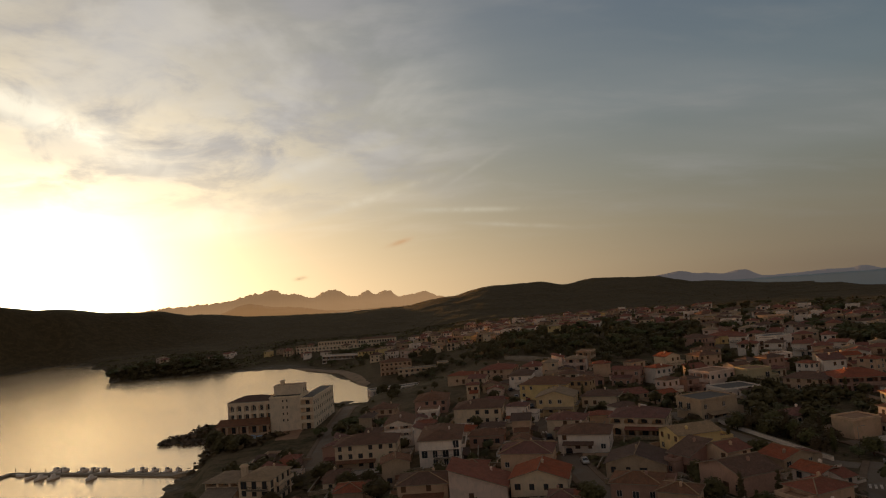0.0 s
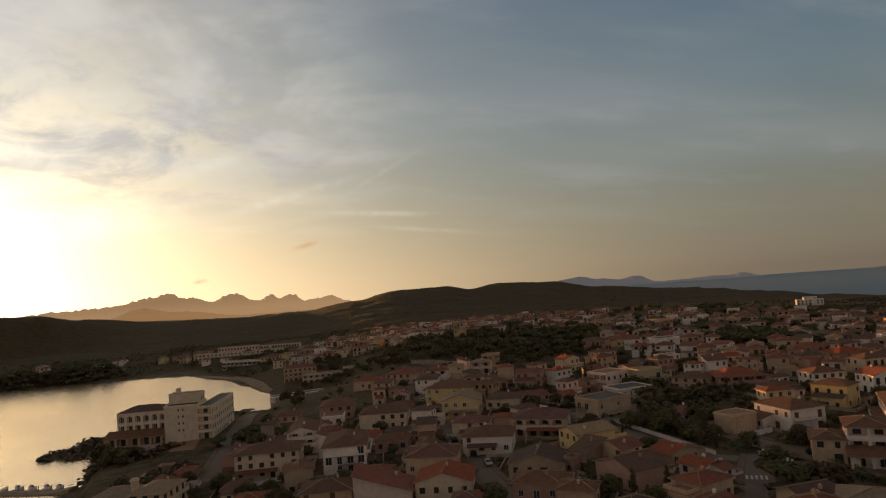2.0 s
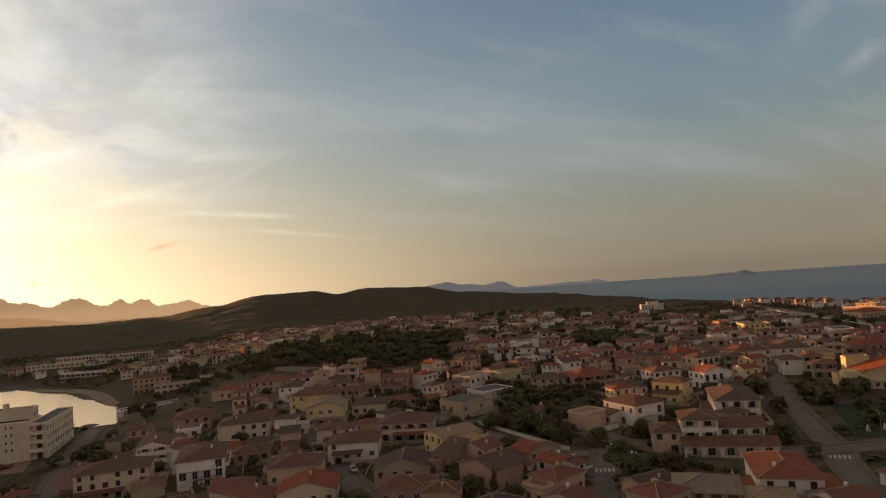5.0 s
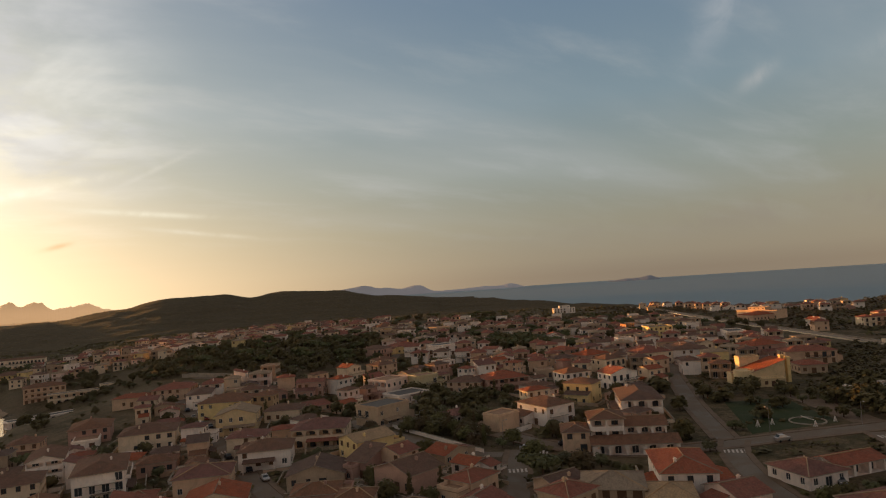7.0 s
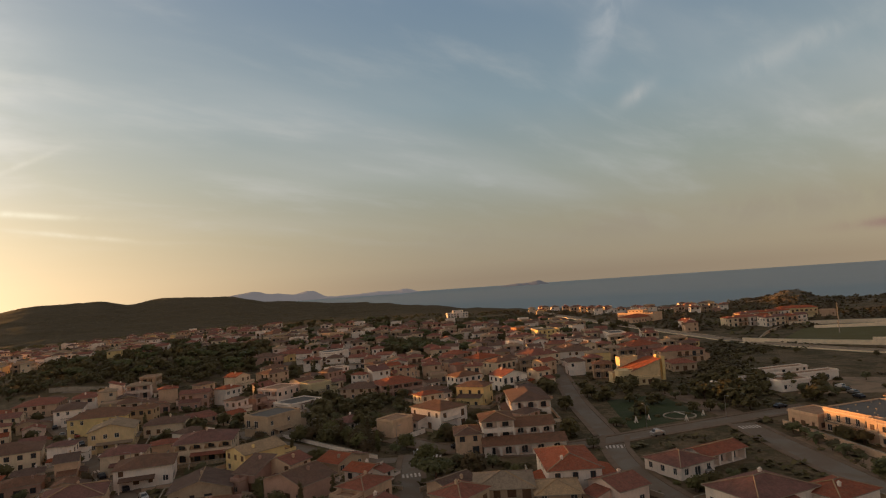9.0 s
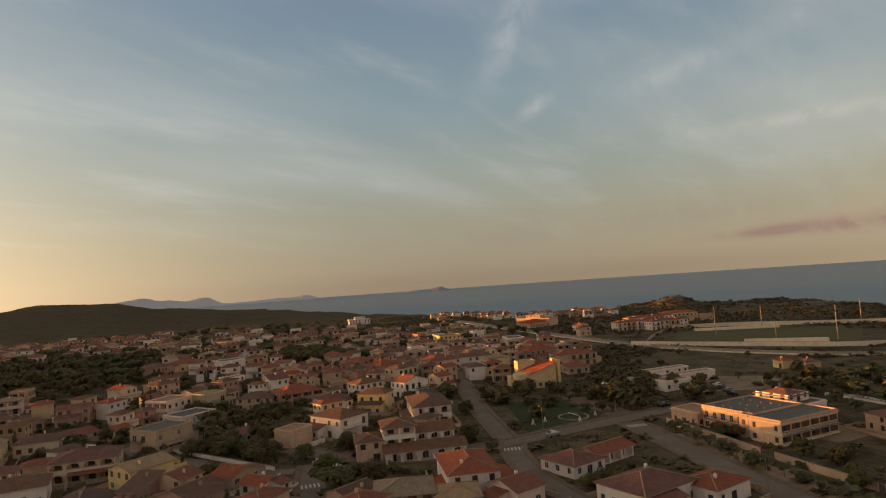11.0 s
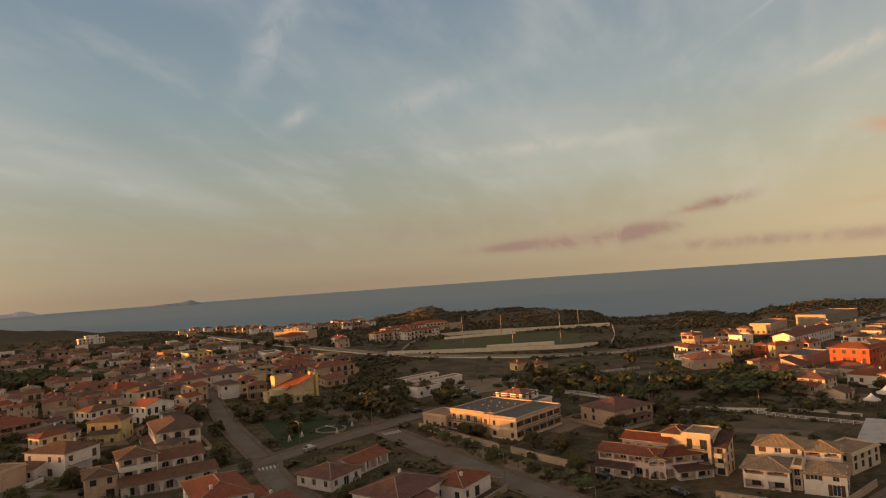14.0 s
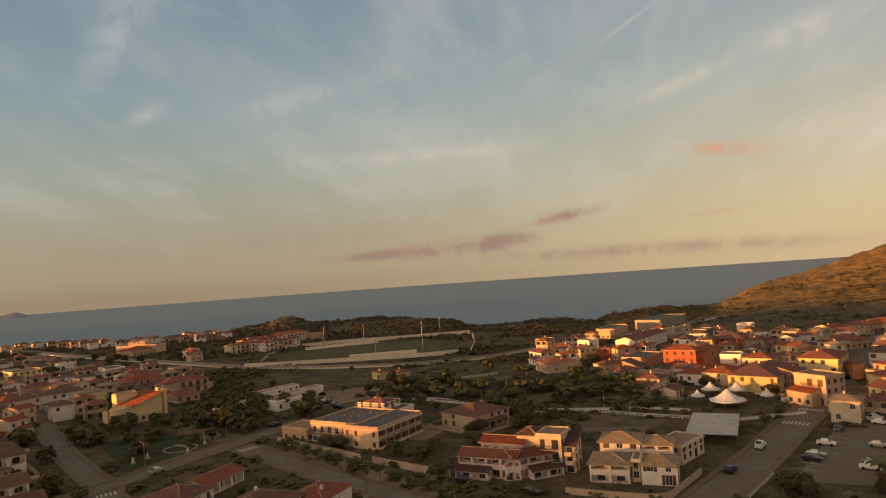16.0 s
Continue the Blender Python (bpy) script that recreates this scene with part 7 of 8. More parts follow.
grove(120, 78, 14, 16, 8, ["bush", "broad", "olive"], 0.7, 1.2)
grove(56, 440, 46, 44, 120, ["broad", "broad", "pine", "olive"], 0.8, 0.5)
grove(88, 402, 42, 36, 100, ["broad", "broad", "olive"], 0.8, 0.5)
grove(116, 370, 34, 28, 70, ["broad", "broad", "olive"], 0.8, 0.5)
grove(28, 440, 30, 40, 50, ["broad", "olive"], 0.9, 0.5)
grove(50, 200, 90, 110, 120, ["broad", "broad", "olive", "bush", "cypress"], 0.9, 2.2)
grove(130, 200, 80, 90, 90, ["broad", "broad", "olive", "bush"], 0.95, 1.0)
grove(226, 112, 30, 16, 26, ["broad", "broad", "bush"], 0.95, 1.0)
grove(250, 70, 34, 24, 20, ["broad", "broad", "bush", "olive"], 0.85, 1.0)
grove(262, 2, 26, 22, 16, ["pine", "broad", "pine"], 0.9, 1.0)
grove(240, 22, 22, 16, 14, ["broad", "bush", "pine"], 0.95, 1.0)
grove(186, 140, 34, 26, 26, ["olive", "broad", "bush"], 0.7, 1.0)
grove(204, 158, 14, 14, 10, ["broad", "bush"], 0.8, 1.0)
grove(160, 40, 14, 14, 10, ["bush", "broad"], 0.75, 0.8)
grove(192, 18, 14, 18, 12, ["bush", "broad"], 0.8, 1.0)
grove(175, -14, 12, 10, 8, ["bush", "olive"], 0.8, 0.8)
grove(130, -40, 16, 8, 10, ["bush", "olive"], 0.8, 0.5)
grove(230, 0, 60, 80, 20, ["broad", "bush", "olive"], 0.75, 1.2)
grove(240, -90, 80, 30, 30, ["broad", "bush", "olive"], 0.75, 1.2)
grove(-30, 190, 50, 70, 46, ["broad", "broad", "olive"], 0.95, 1.0)
grove(160, 290, 70, 60, 34, ["broad", "olive", "cypress"], 0.9)
grove(250, 280, 70, 60, 34, ["broad", "olive", "bush"], 0.9)
grove(200, 430, 90, 90, 40, ["broad", "broad", "pine"], 1.0)
grove(320, 400, 90, 90, 36, ["broad", "olive", "pine"], 1.0)
grove(160, 470, 120, 120, 130, ["broad", "broad", "pine"], 1.25, 1.2)
grove(290, 400, 110, 110, 130, ["broad", "broad", "pine"], 1.25, 1.2)
grove(90, 310, 90, 60, 40, ["broad", "bush", "olive"], 0.9, 1.0)
grove(120, 600, 90, 90, 34, ["broad", "pine"], 1.1)
grove(260, 600, 110, 100, 34, ["broad", "pine"], 1.1)
grove(400, 300, 50, 50, 16, ["bush", "broad"], 1.0)
grove(470, 260, 50, 40, 16, ["bush", "broad"], 0.9)
grove(300, -60, 60, 40, 18, ["broad", "olive"], 0.8)
grove(-150, 640, 60, 30, 12, ["broad", "pine", "olive"], 0.9)
for i in range(46):
    q = tree_rnd.uniform(-28.0, -18.5)
    r = between(BAY, q, 2) + 6 + tree_rnd.uniform(0, 42) * min(1, (q + 29.5) / 5)
    plant(tree_rnd.choice(["broad", "pine", "olive"]), r * math.sin(radians(q)), r * math.cos(radians(q)), tree_rnd.uniform(0.9, 1.4))
grove(-112, 316, 12, 14, 22, ["bush", "bush", "olive"], 0.9, 0.3)
grove(-60, 640, 60, 60, 20, ["broad", "pine"], 1.1)
for i in range(13):
    t = i / 12
    plant("small" if i % 3 else "olive", 177 - 39 * t, 87 - 55 * t, 0.95)
    plant("bush", 180.5 - 39 * t, 85 - 55 * t + 1.5, 0.5)


def palm(x, y, h):
    root = thing("palm_tree", place(x, y, tree_rnd.uniform(0, 360)), "date palm with a rough trunk and arching fronds", "palm", "palms")
    bm = bmesh.new()
    for k in range(5):
        rod(bm, (0, 0, h * k / 5 - (0.3 if k == 0 else 0)), (0, 0, h * (k + 1) / 5), 0.3 - 0.02 * k, 0.25 - 0.02 * k, 8)
    bmesh.ops.remove_doubles(bm, verts=bm.verts, dist=0.04)
    part("trunk", bm, "bark", root)
    for i in range(16):
        a, lift = i * 2.4, tree_rnd.uniform(-0.3, 1.0)
        L = tree_rnd.uniform(2.2, 3.0)
        bm = bmesh.new()
        prev = None
        for k in range(8):
            t = k / 7
            r = L * t
            z = h + lift * r * 0.7 - 0.32 * r * r * (0.55 + 0.3 * (1 - lift))
            wd = 0.62 * math.sin(math.pi * min(1, t * 0.9 + 0.12))
            c, s = math.cos(a), math.sin(a)
            row = [bm.verts.new((c * r - s * o, s * r + c * o, z - abs(o) * 0.5)) for o in (-wd, 0, wd)]
            if prev:
                for m in range(2):
                    bm.faces.new((prev[m], prev[m + 1], row[m + 1], row[m]))
            prev = row
        part("frond", bm, "leaf_palm", root)


palm(144.5, -55.5, 5.2)
palm(131, -46, 3.0)
for x, y in ((150, 46), (143, 36), (158, 58), (166, 70), (172, 79)):
    palm(x, y, 2.2)


def scatter_scrub(name, label, spots, mat, size, rnd):
    """Ragged low tufts, past counting."""
    verts, faces = [], []
    for x, y in spots:
        z = ground(x, y)
        s0 = size * rnd.uniform(0.5, 1.5)
        for _ in range(9):
            v = Vector((rnd.gauss(0, 0.6), rnd.gauss(0, 0.6), rnd.random() * 0.75))
            c = Vector((x, y, z)) + v * s0
            q = Vector((rnd.gauss(0, 0.6), rnd.gauss(0, 0.6), 0.7)).normalized().to_track_quat("Z", "Y")
            s = s0 * rnd.uniform(0.35, 0.7)
            k = len(verts)
            verts += [c + q @ Vector(p) for p in ((-s, -s * 0.5, 0), (s * 0.2, -s * 0.8, s * 0.3), (s, s * 0.3, 0), (-s * 0.3, s * 0.8, -s * 0.2))]
            faces.append((k, k + 1, k + 2, k + 3))
    me = bpy.data.meshes.new(name)
    me.from_pydata(verts, [], faces)
    me.materials.append(MATS[mat])
    tagged(new(name, me), label, "scrub", kind="stuff")


def spots(rnd, a0, a1, d0, d1, count, clear=0.0):
    out = []
    while len(out) < count:
        a, d = radians(rnd.uniform(a0, a1)), math.sqrt(rnd.uniform(d0 * d0, d1 * d1))
        x, y = d * math.sin(a), d * math.cos(a)
        if noise.noise((x * 0.02, y * 0.02, 4)) < rnd.uniform(-0.5, 0.3) or smooth_ground(x, y) < 1.4:
            continue
        if clear and (in_open(x, y) or not free(x, y, clear)):
            continue
        out.append((x, y))
    return out


scrub_rnd = random.Random(3)
scatter_scrub("hill_scrub", "dense dark maquis scrub over the hills", spots(scrub_rnd, -40, 30, 900, 1800, 5000), "leaf_maquis", 1.0, scrub_rnd)
scatter_scrub("coast_scrub", "wind-cut scrub and rock on the headland", spots(scrub_rnd, 40, 100, 470, 800, 5200, 0.6), "leaf_scrub", 1.6, scrub_rnd)
scatter_scrub("slope_scrub", "green scrub tufts over the dry golden hillside", spots(scrub_rnd, 99, 128, 560, 1080, 900), "leaf_scrub", 0.9, scrub_rnd)
scatter_scrub("slope_woods", "dark maquis and small trees at the foot of the hills", spots(scrub_rnd, -30, 20, 500, 1000, 3500, 1.0), "leaf_maquis", 1.7, scrub_rnd)
def near_spot(rnd, cx, cy, rx, ry, count, low=0.3):
    out = []
    while len(out) < count:
        x, y = cx + rx * rnd.uniform(-1, 1), cy + ry * rnd.uniform(-1, 1)
        if ((x - cx) / rx) ** 2 + ((y - cy) / ry) ** 2 < 1 and smooth_ground(x, y) > low and free(x, y, 0.5):
            out.append((x, y))
    return out


scatter_scrub("shore_scrub", "dark wind-cut bushes on the rocky point", near_spot(scrub_rnd, -100, 296, 32, 46, 380, 0.9), "leaf_maquis", 1.5, scrub_rnd)
scatter_scrub("shore_rocks", "broken dark granite rocks along the waterline", near_spot(scrub_rnd, -120, 316, 20, 22, 260, -0.4), "rock", 1.1, scrub_rnd)
scatter_scrub("tongue_woods", "dark low pines and maquis on the tongue of land", near_spot(scrub_rnd, -285, 668, 62, 36, 900, 1.0), "leaf_maquis", 2.4, scrub_rnd)
scatter_scrub("field_scrub", "dark low bushes over the fields below the bypass", spots(scrub_rnd, 48, 100, 262, 420, 1100, 1.2), "leaf_dark", 1.1, scrub_rnd)
scatter_scrub("garden_scrub", "hedges and rough garden bushes between the houses", spots(scrub_rnd, -20, 118, 115, 420, 3900, 0.9), "leaf_dark", 1.05, scrub_rnd)
scatter_scrub("plot_scrub", "rough bushes between the farther houses", spots(scrub_rnd, -34, 118, 400, 820, 2600, 1.0), "leaf_dark", 1.8, scrub_rnd)


def far_woods():
    """Trees beyond counting on the knoll and in the farther town."""
    slots, verts, faces, mats = ["bark", "leaf_dark", "leaf_fresh", "leaf_olive"], [], [], []
    for p, m in FAR_TREES:
        for ch in p.children:
            base = len(verts)
            verts += [m @ v.co for v in ch.data.vertices]
            k = slots.index(ch.data.materials[0].name)
            for f in ch.data.polygons:
                faces.append([base + v for v in f.vertices])
                mats.append(k)
    me = bpy.data.meshes.new("far_woods")
    me.from_pydata(verts, [], faces)
    for nm in slots:
        me.materials.append(MATS[nm])
    me.polygons.foreach_set("material_index", mats)
    tagged(new("far_woods", me), "dark evergreen trees crowding the knoll and far gardens", "woods", kind="stuff")


far_woods()
for row in (*PROTO.values(), *PROTO_FAR.values()):
    for p in row:
        for ch in list(p.children):
            bpy.data.objects.remove(ch)
        bpy.data.objects.remove(p)

# ---- cars ----
def car_meshes():
    prof = [(-2.05, 0.32), (2.05, 0.32), (2.1, 0.62), (1.95, 0.86), (0.95, 0.95), (0.35, 1.42), (-1.05, 1.46), (-1.7, 1.0), (-2.08, 0.92)]
    bm = bmesh.new()
    rows = []
    for y, s in ((-0.84, 0.94), (-0.8, 1.0), (0.8, 1.0), (0.84, 0.94)):
        rows.append([bm.verts.new((x * (s if z > 0.5 else 1), y * (0.82 if z > 1.2 else 1.0), z)) for x, z in prof])
    for a, b in zip(rows, rows[1:]):
        for i in range(len(prof)):
            j = (i + 1) % len(prof)
            bm.faces.new((a[i], a[j], b[j], b[i]))
    bm.faces.new(rows[0][::-1])
    bm.faces.new(rows[-1])
    me = bpy.data.meshes.new("body")
    bm.to_mesh(me)
    bm.free()
    glass = bmesh.new()
    for pts in (((0.93, 0.98), (0.39, 1.40)), ((-1.68, 1.03), (-1.08, 1.44))):
        (x0, z0), (x1, z1) = pts
        s = 0.03 if x0 > 0 else -0.03
        glass.faces.new([glass.verts.new(p) for p in ((x0 + s, -0.68, z0), (x0 + s, 0.68, z0), (x1 + s, 0.6, z1), (x1 + s, -0.6, z1))])
    for y in (-1, 1):
        glass.faces.new([glass.verts.new(p) for p in ((0.75, y * 0.83, 0.98), (-1.5, y * 0.83, 1.02), (-1.0, y * 0.70, 1.40), (0.3, y * 0.70, 1.38))])
    gm = bpy.data.meshes.new("glazing")
    glass.to_mesh(gm)
    glass.free()
    gm.materials.append(MATS["pane"])
    wm = bmesh.new()
    rod(wm, (0, -0.1, 0), (0, 0.1, 0), 0.31, sides=14)
    wheel = bpy.data.meshes.new("wheel")
    wm.to_mesh(wheel)
    wm.free()
    wheel.materials.append(MATS["rubber"])
    lm = bmesh.new()
    box(lm, -0.03, 0.03, -0.16, 0.16, -0.07, 0.07)
    lamp = bpy.data.meshes.new("headlight")
    lm.to_mesh(lamp)
    lm.free()
    lamp.materials.append(MATS["white_paint"])
    return me, gm, wheel, lamp


CAR = car_meshes()
for key, c, mt in (("car_white", (0.72, 0.72, 0.72), 0), ("car_grey", (0.22, 0.23, 0.24), 0.4), ("car_dark", (0.03, 0.03, 0.04), 0.2), ("car_silver", (0.45, 0.46, 0.47), 0.6), ("car_red", (0.25, 0.03, 0.02), 0.1)):
    surface(key, c, rough=0.3, metal=mt, spot_amount=0.1, grain=20, bump_amount=0.0, spec=0.5)


def car(x, y, az, color, tall=1.0):
    word = {"car_white": "white", "car_grey": "grey", "car_dark": "dark", "car_silver": "silver", "car_red": "red"}[color]
    root = thing("car", place(x, y, az, 0.13), f"parked {word} " + ("van" if tall > 1.2 else "car") + " on the asphalt", "van" if tall > 1.2 else "car", "parked cars")
    me = CAR[0].copy()
    me.materials.append(MATS[color])
    body = new("body", me)
    body.parent, body.scale = root, (1, 1, tall)
    g = new("glazing", CAR[1])
    g.parent, g.scale = root, (1, 1, tall)
    for px in (-1.3, 1.3):
        for py in (-0.76, 0.76):
            w = new("wheel", CAR[2])
            w.parent, w.location = root, (px, py, 0.31)
    for py in (-0.55, 0.55):
        l = new("headlight", CAR[3])
        l.parent, l.location = root, (2.06, py, 0.68 * tall)


for x, y, az, c, tall in ((99.3, 150.1, 125, "car_silver", 1), (154, 113, 105, "car_silver", 1.3), (169, 162, 40, "car_white", 1), (134, 86, 216, "car_grey", 1),
                          (154, -29.6, 120, "car_dark", 1), (172.5, -40.6, 120, "car_white", 1.35), (174.4, -56, 210, "car_white", 1), (165, -50.6, 210, "car_silver", 1), (162, -48.8, 210, "car_dark", 1),
                          (188, -63.5, 120, "car_grey", 1), (197.5, -76, 160, "car_white", 1.35), (194, -76, 210, "car_white", 1), (172, -66.5, 210, "car_silver", 1), (158, -59.5, 210, "car_grey", 1), (155, -58, 210, "car_white", 1),
                          (147, 29, 215, "car_dark", 1), (140, 13, 215, "car_dark", 1), (29, 264, 0, "car_silver", 1), (31, 256, 180, "car_dark", 1), (28, 243, 0, "car_grey", 1), (33, 228, 180, "car_white", 1),
                          (-18, 191, 20, "car_white", 1.2), (20, 301, 0, "car_white", 1), (205, 104, 110, "car_dark", 1), (238, 96, 30, "car_grey", 1), (242, 100, 30, "car_dark", 1), (246, 103, 30, "car_white", 1), (232, 92, 30, "car_dark", 1),
                          (262, -93.5, 120, "car_dark", 1), (290, -103, 120, "car_white", 1), (232, -77, 120, "car_dark", 1), (26.6, 310, 0, "car_silver", 1), (27.2, 298, 0, "car_dark", 1), (30.9, 286, 180, "car_white", 1), (27.8, 280, 0, "car_grey", 1), (31.6, 272, 180, "car_red", 1), (28.4, 234, 0, "car_white", 1), (33.0, 214, 180, "car_grey", 1), (29.6, 206, 0, "car_dark", 1), (32, 187, 0, "car_dark", 1), (34, 175, 180, "car_silver", 1), (110, 147, 128, "car_dark", 1)):
    car(x, y, az, c, tall)


def bay_lines():
    root = thing("parking_lines", place(168, -53.4, 120, 0.16), "white painted parking bay lines", "road marking", "road markings")
    for i in range(9):
        bm = bmesh.new()
        box(bm, -20 + i * 5 - 0.07, -20 + i * 5 + 0.07, -2.5, 2.5, 0, 0.012)
        part("line", bm, "road_paint", root)


bay_lines()


def street_lamp(x, y, az, h=6.5):
    root = thing("street_lamp", place(x, y, az), "slim grey street lamp with a single arm", "street lamp", "street lamps")
    bm = bmesh.new()
    rod(bm, (0, 0, -0.2), (0, 0, h), 0.09, 0.05, 7)
    part("pole", bm, "metal", root)
    bm = bmesh.new()
    rod(bm, (0, 0, h), (1.1, 0, h + 0.25), 0.045, 0.035, 6)
    part("arm", bm, "metal", root)
    bm = bmesh.new()
    box(bm, 1.0, 1.6, -0.13, 0.13, h + 0.18, h + 0.3)
    part("lamp_head", bm, "metal", root)


for x, y, az in ((184, 110, 200), (160, 121, 20), (140, 50, 300), (122, 26, 300), (200, -60, 210), (98, 160, 100), (86, 190, 90), (225, 44, 100), (232, -88, 210), (36, 200, 270), (215, -5, 90), (280, 80, 100), (250, 30, 100)):
    street_lamp(x, y, az)

# ---- tents, canopy, park ornaments and the play area ----
def tent(x, y, r, h, eave):
    root = thing("tent", place(x, y, 0), "white peaked canvas pavilion tent", "tent", "tents")
    n = 8
    bm = bmesh.new()
    prev = None
    for k in range(6):
        t = k / 5
        rr = r * (1 - t) ** 1.0 + 0.05
        z = eave + (h - eave) * t ** 1.7
        row = [bm.verts.new((rr * math.cos(2 * math.pi * (i + 0.5) / n), rr * math.sin(2 * math.pi * (i + 0.5) / n), z)) for i in range(n)]
        if prev:
            for i in range(n):
                bm.faces.new((prev[i], prev[(i + 1) % n], row[(i + 1) % n], row[i]))
        else:
            low = [bm.verts.new((v.co.x, v.co.y, eave - 0.35)) for v in row]
            for i in range(n):
                bm.faces.new((low[i], low[(i + 1) % n], row[(i + 1) % n], row[i]))
        prev = row
    part("canvas", bm, "canvas_white", root)
    for i in range(n):
        bm = bmesh.new()
        a = 2 * math.pi * (i + 0.5) / n
        rod(bm, (r * math.cos(a), r * math.sin(a), -0.2), (r * math.cos(a), r * math.sin(a), eave), 0.05, sides=6)
        part("pole", bm, "metal", root)


tent(221, -43.5, 5.6, 5.6, 2.3)
tent(230, -36, 2.3, 3.8, 2.0)
tent(240, -42, 3.2, 4.6, 2.2)
tent(238, -50, 3.0, 4.6, 2.2)
tent(228, -57, 2.2, 4.0, 2.0)


def canopy():
    root = thing("market_canopy", place(187.5, -32.8, 104), "wide white sheet-metal market canopy on thin posts", "canopy")
    for i in range(6):
        b2 = bmesh.new()
        box(b2, -12 + i * 4, -12 + i * 4 + 3.97, -6.2, 6.2, 2.7 + 0.04 * (i % 2), 2.82 + 0.04 * (i % 2))
        part("roof_sheet", b2, "sheet_white", root)
    for px in (-11.6, -4, 4, 11.6):
        for py in (-6, 6):
            b2 = bmesh.new()
            rod(b2, (px, py, -0.3), (px, py, 2.72), 0.08, sides=6)
            part("post", b2, "metal", root)


canopy()


def low_sheds():
    """Pale roofs of the nursery yard behind the park."""
    for x, y, az, w, d, h in ((252, 118, 115, 26, 5, 3.2), (240, 128, 115, 18, 4, 2.8), (236, 116, 115, 12, 8, 3.4), (228, 132, 115, 16, 5, 2.6), (262, 132, 115, 22, 5, 2.6)):
        house(x, y, az, w, d, 1, "flat", "white", 2, "windows", "blank", 900, h, label="low pale flat-roofed shed", chimneys=0, category="shed")


low_sheds()


def park_ornament(x, y, s):
    root = thing("park_ornament", place(x, y, 30), "small white frame pyramid on the park lawn", "ornament", "park ornaments")
    for i in range(4):
        a = math.pi / 4 + i * math.pi / 2
        bm = bmesh.new()
        rod(bm, (s * 0.5 * math.cos(a), s * 0.5 * math.sin(a), -0.1), (0, 0, s * 1.5), 0.09, sides=5)
        part("strut", bm, "white_paint", root)


for x, y, s in ((163, 127, 1.3), (168, 126, 1.2), (174, 117, 1.2), (183, 117, 1.1)):
    park_ornament(x, y, s)


def park_wheel(x, y):
    root = thing("flower_bed", place(x, y, 0), "round flower bed with a pale stone kerb and white cross", "flower bed")
    bm = bmesh.new()
    n, R0, R1 = 28, 4.6, 5.0
    rings = [[bm.verts.new((r * math.cos(2 * math.pi * i / n), r * math.sin(2 * math.pi * i / n), z)) for i in range(n)] for r, z in ((R1, -0.1), (R1, 0.35), (R0, 0.35), (R0, -0.1))]
    for a, b in zip(rings, rings[1:]):
        for i in range(n):
            bm.faces.new((a[i], a[(i + 1) % n], b[(i + 1) % n], b[i]))
    part("kerb", bm, "concrete", root)
    for a in (0.6, 2.2):
        bm = bmesh.new()
        rod(bm, (-1.6 * math.cos(a), -1.6 * math.sin(a), 0.5), (1.6 * math.cos(a), 1.6 * math.sin(a), 1.5), 0.12, sides=5)
        part("beam", bm, "white_paint", root)


park_wheel(178, 122)


def play_slide(x, y):
    root = thing("play_frame", place(x, y, 40), "red children's climbing frame with a slide", "play equipment")
    for px in (-1, 1):
        for py in (-1, 1):
            bm = bmesh.new()
            rod(bm, (px, py, -0.2), (px, py, 2.6), 0.1, sides=6)
            part("post", bm, "car_red", root)
    bm = bmesh.new()
    box(bm, -1.1, 1.1, -1.1, 1.1, 1.3, 1.45)
    part("deck", bm, "car_red", root)
    bm = bmesh.new()
    v = [bm.verts.new(p) for p in ((1.1, -0.5, 1.4), (1.1, 0.5, 1.4), (4.0, 0.5, 0.2), (4.0, -0.5, 0.2), (1.1, -0.5, 1.25), (1.1, 0.5, 1.25), (4.0, 0.5, 0.05), (4.0, -0.5, 0.05))]
    for f in ((0, 1, 2, 3), (7, 6, 5, 4), (0, 3, 7, 4), (2, 1, 5, 6), (3, 2, 6, 7), (1, 0, 4, 5)):
        bm.faces.new([v[i] for i in f])
    part("slide", bm, "car_red", root)


play_slide(262, 43)

# ---- pier and boats ----
def pier():
    root = thing("pier", pose(-147, 264.5, 0, 0, 0, -16), "long low floating pier of grey pontoons", "pier")
    for i in range(9):
        bm = bmesh.new()
        box(bm, -39 + i * 8 + 0.1, -39 + i * 8 + 7.9, -1.1, 1.1, 0.1, 0.75)
        part("pontoon", bm, "concrete", root)
    for i in range(10):
        bm = bmesh.new()
        rod(bm, (-39 + i * 8, 1.2, -3), (-39 + i * 8, 1.2, 2.4), 0.14, sides=7)
        part("pile", bm, "wood", root)
    arm = bmesh.new()
    box(arm, -41.2, -39.1, -16, 1.1, 0.1, 0.75)
    part("pier_head", arm, "concrete", root)


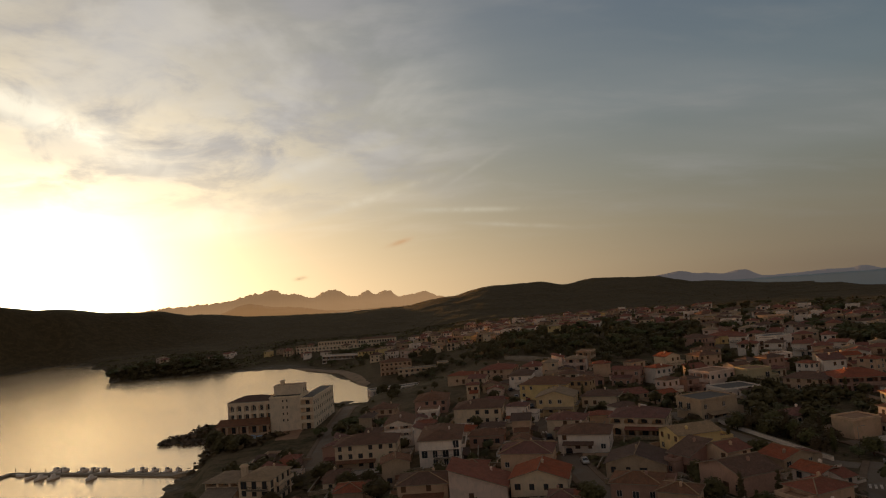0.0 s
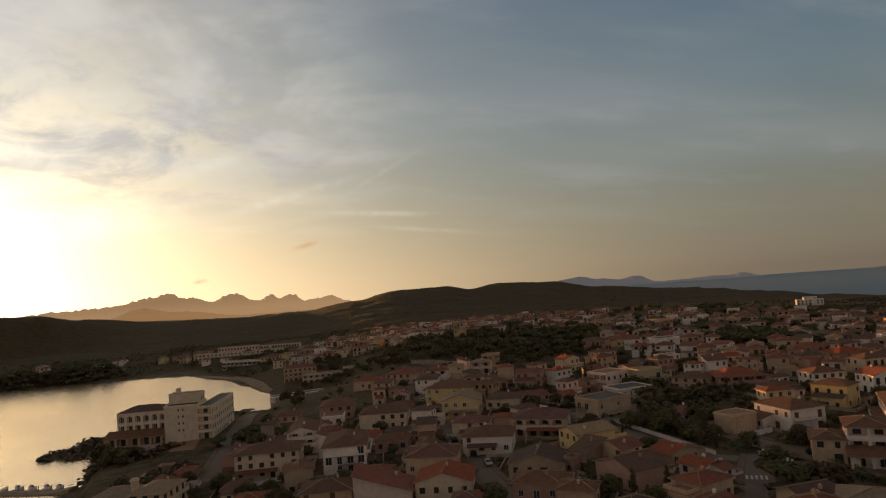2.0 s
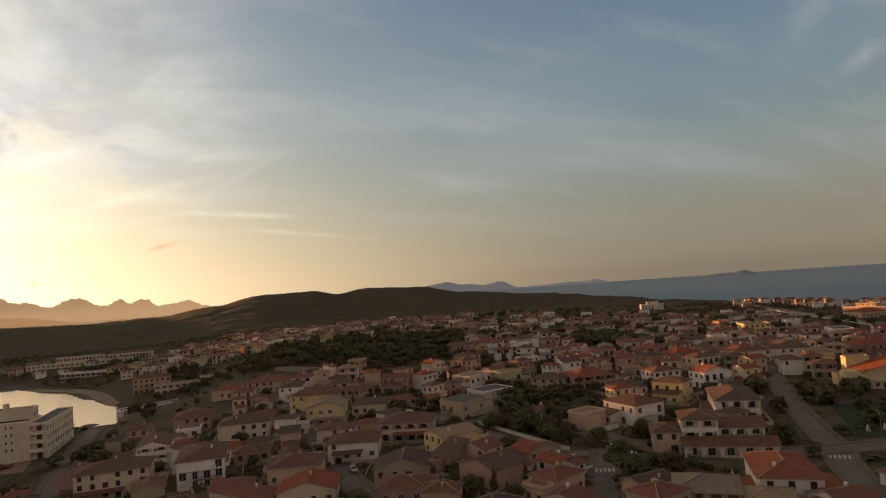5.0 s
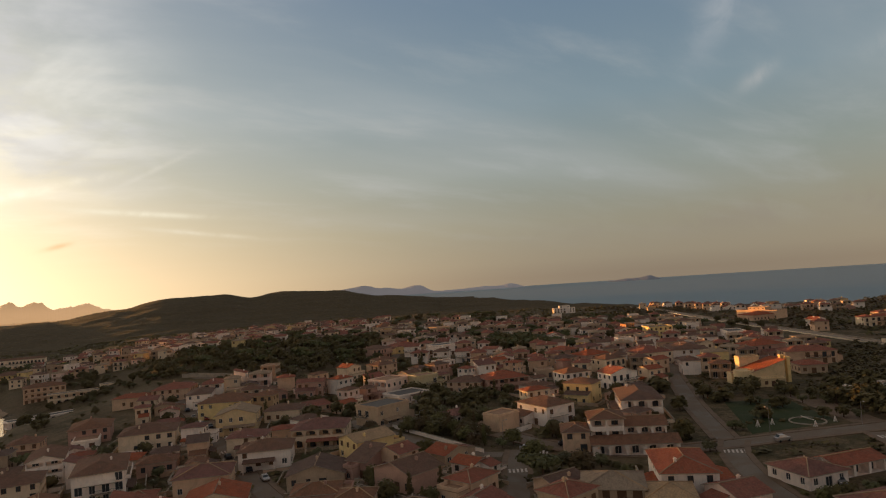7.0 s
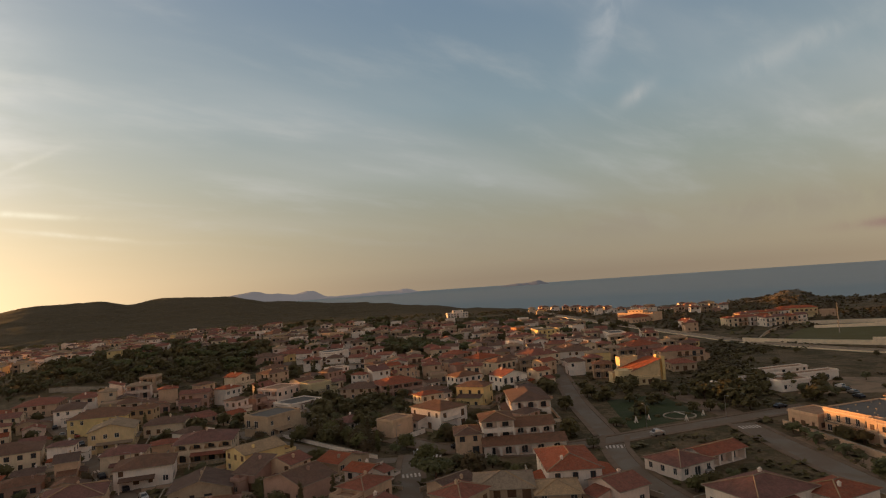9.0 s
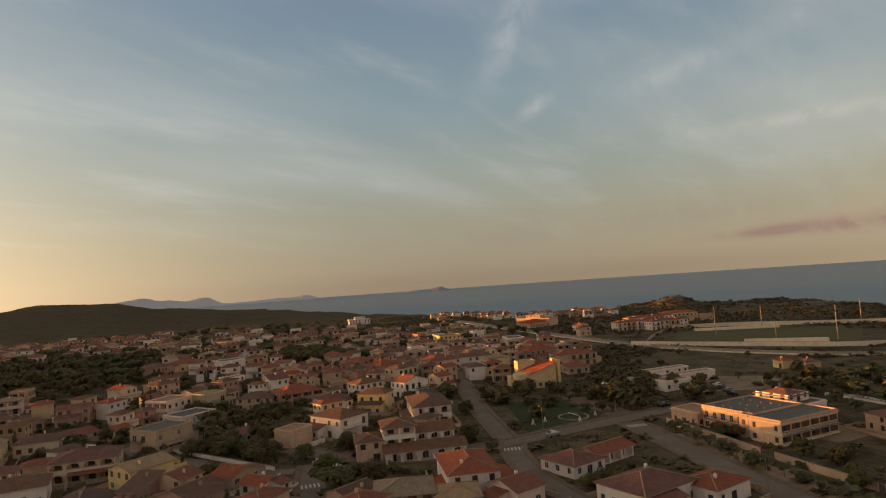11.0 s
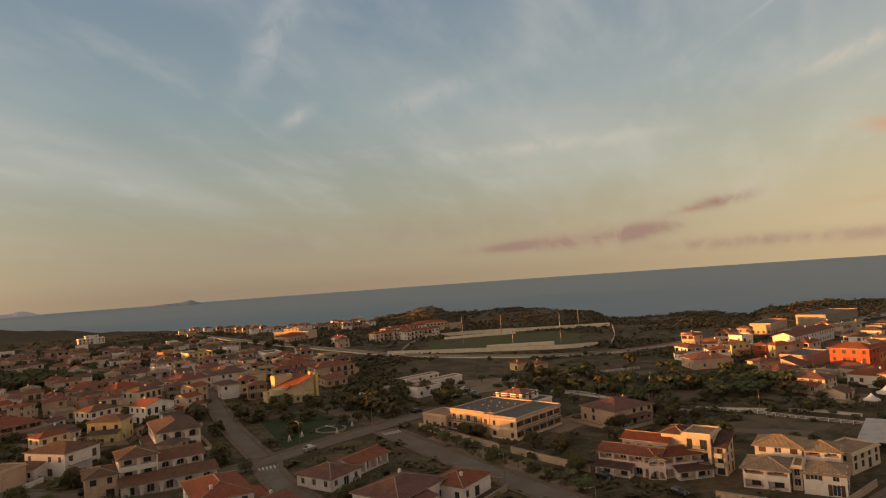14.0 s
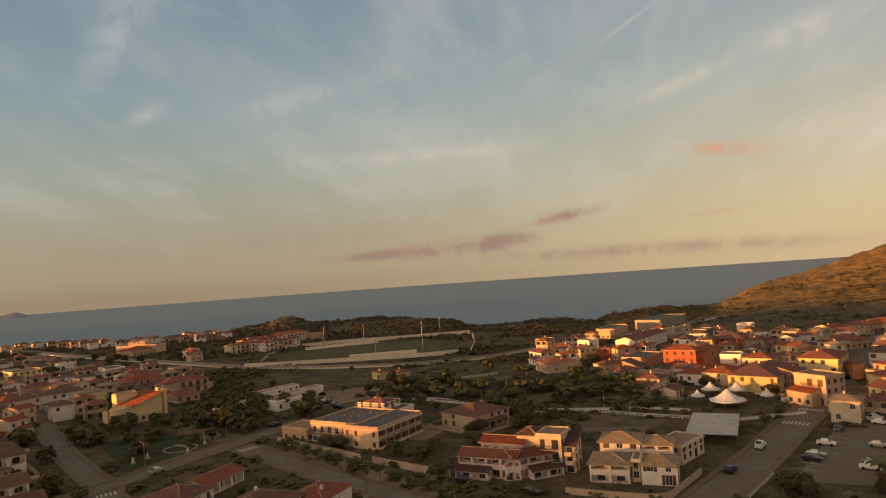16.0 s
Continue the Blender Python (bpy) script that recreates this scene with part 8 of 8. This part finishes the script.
def covered_dinghies():
    """Boats laid up for the winter under blue sheets, on the ground below the hotel."""
    rnd = random.Random(4)
    for x, y, az, L in ((-86, 279, 20, 5.5), (-82, 276.5, 30, 4.8), (-90, 281, 10, 5.2)):
        root = thing("covered_boat", place(x, y, az), "laid-up boat under a pale blue tarpaulin", "boat", "covered boats")
        bm = bmesh.new()
        rows = []
        for k in range(7):
            t = k / 6
            b = L * 0.2 * math.sin(math.pi * (0.12 + 0.76 * t)) + 0.1
            rows.append([bm.verts.new((-L / 2 + L * t, b * c, max(0.02, h) + rnd.uniform(-0.06, 0.06))) for c, h in ((-1.0, 0.0), (-0.8, 0.8), (0.0, 1.5 * math.sin(math.pi * (0.2 + 0.6 * t))), (0.8, 0.8), (1.0, 0.0))])
        for a, b in zip(rows, rows[1:]):
            for i in range(4):
                bm.faces.new((a[i], b[i], b[i + 1], a[i + 1]))
        bm.faces.new(rows[0])
        bm.faces.new(rows[-1][::-1])
        part("tarpaulin", bm, "tarpaulin", root)


covered_dinghies()
pier()
wall_run("quay", [(-133, 261), (-117, 256), (-101, 251)], 1.3, 5.0, "stone_wall", "broad stone quay at the root of the pier", "quay")


def boat(x, y, az, L, cabin=True):
    root = thing("boat", pose(x, y, 0, 0, 0, 90 - az), "small white motor boat moored at the pier" if cabin else "open white dinghy moored at the pier", "boat", "moored boats")
    bm = bmesh.new()
    rows = []
    for k in range(7):
        t = k / 6
        b = L * 0.17 * (1 - max(0, (t - 0.45) / 0.55) ** 2) + 0.02
        top = 0.75 + 0.35 * t * t
        xx = -L / 2 + L * t
        rows.append([bm.verts.new(p) for p in ((xx, -b, top), (xx, -b * 0.75, 0.1), (xx, 0, -0.2), (xx, b * 0.75, 0.1), (xx, b, top))])
    for a, b in zip(rows, rows[1:]):
        for i in range(4):
            bm.faces.new((a[i], b[i], b[i + 1], a[i + 1]))
        bm.faces.new((a[0], a[4], b[4], b[0]))
    bm.faces.new(rows[0])
    part("hull", bm, "white_paint", root)
    if cabin:
        bm = bmesh.new()
        v = [bm.verts.new(p) for p in ((-L * 0.2, -L * 0.12, 0.8), (L * 0.18, -L * 0.1, 0.85), (L * 0.18, L * 0.1, 0.85), (-L * 0.2, L * 0.12, 0.8),
                                       (-L * 0.18, -L * 0.1, 2.0), (L * 0.06, -L * 0.09, 2.0), (L * 0.06, L * 0.09, 2.0), (-L * 0.18, L * 0.1, 2.0))]
        for f in ((4, 5, 6, 7), (0, 1, 5, 4), (1, 2, 6, 5), (2, 3, 7, 6), (3, 0, 4, 7)):
            bm.faces.new([v[i] for i in f])
        part("cabin", bm, "white_paint", root)
        bm = bmesh.new()
        box(bm, -L * 0.15, L * 0.05, -L * 0.105, -L * 0.1 + 0.01, 1.35, 1.75)
        part("cabin_window", bm, "pane", root)
        bm = bmesh.new()
        rod(bm, (-L * 0.1, 0, 2.0), (-L * 0.1, 0, 3.4), 0.04, sides=5)
        part("mast", bm, "metal", root)


for x, y, az, L, c in ((-165.8, 274.6, 7, 8.5, True), (-162.0, 273.4, 9, 7, True), (-171.7, 266.0, 192, 6, False), (-166.1, 263.7, 195, 7, True), (-160.2, 262.4, 199, 6.5, True), (-152.5, 270.4, 17, 7, True), (-147.6, 269.4, 21, 6.5, True),
                       (-142.0, 267.1, 13, 7.5, True), (-142.1, 256.7, 197, 6, True), (-130.2, 264.5, 7, 6, False), (-124.5, 262.7, 27, 5.5, True), (-118.9, 260.4, 17, 6, True), (-113.1, 259.0, 22, 5.5, True), (-108.3, 257.5, 12, 6, True), (-179.4, 271.6, 287, 5, False)):
    boat(x, y, az, L * 0.82, c)
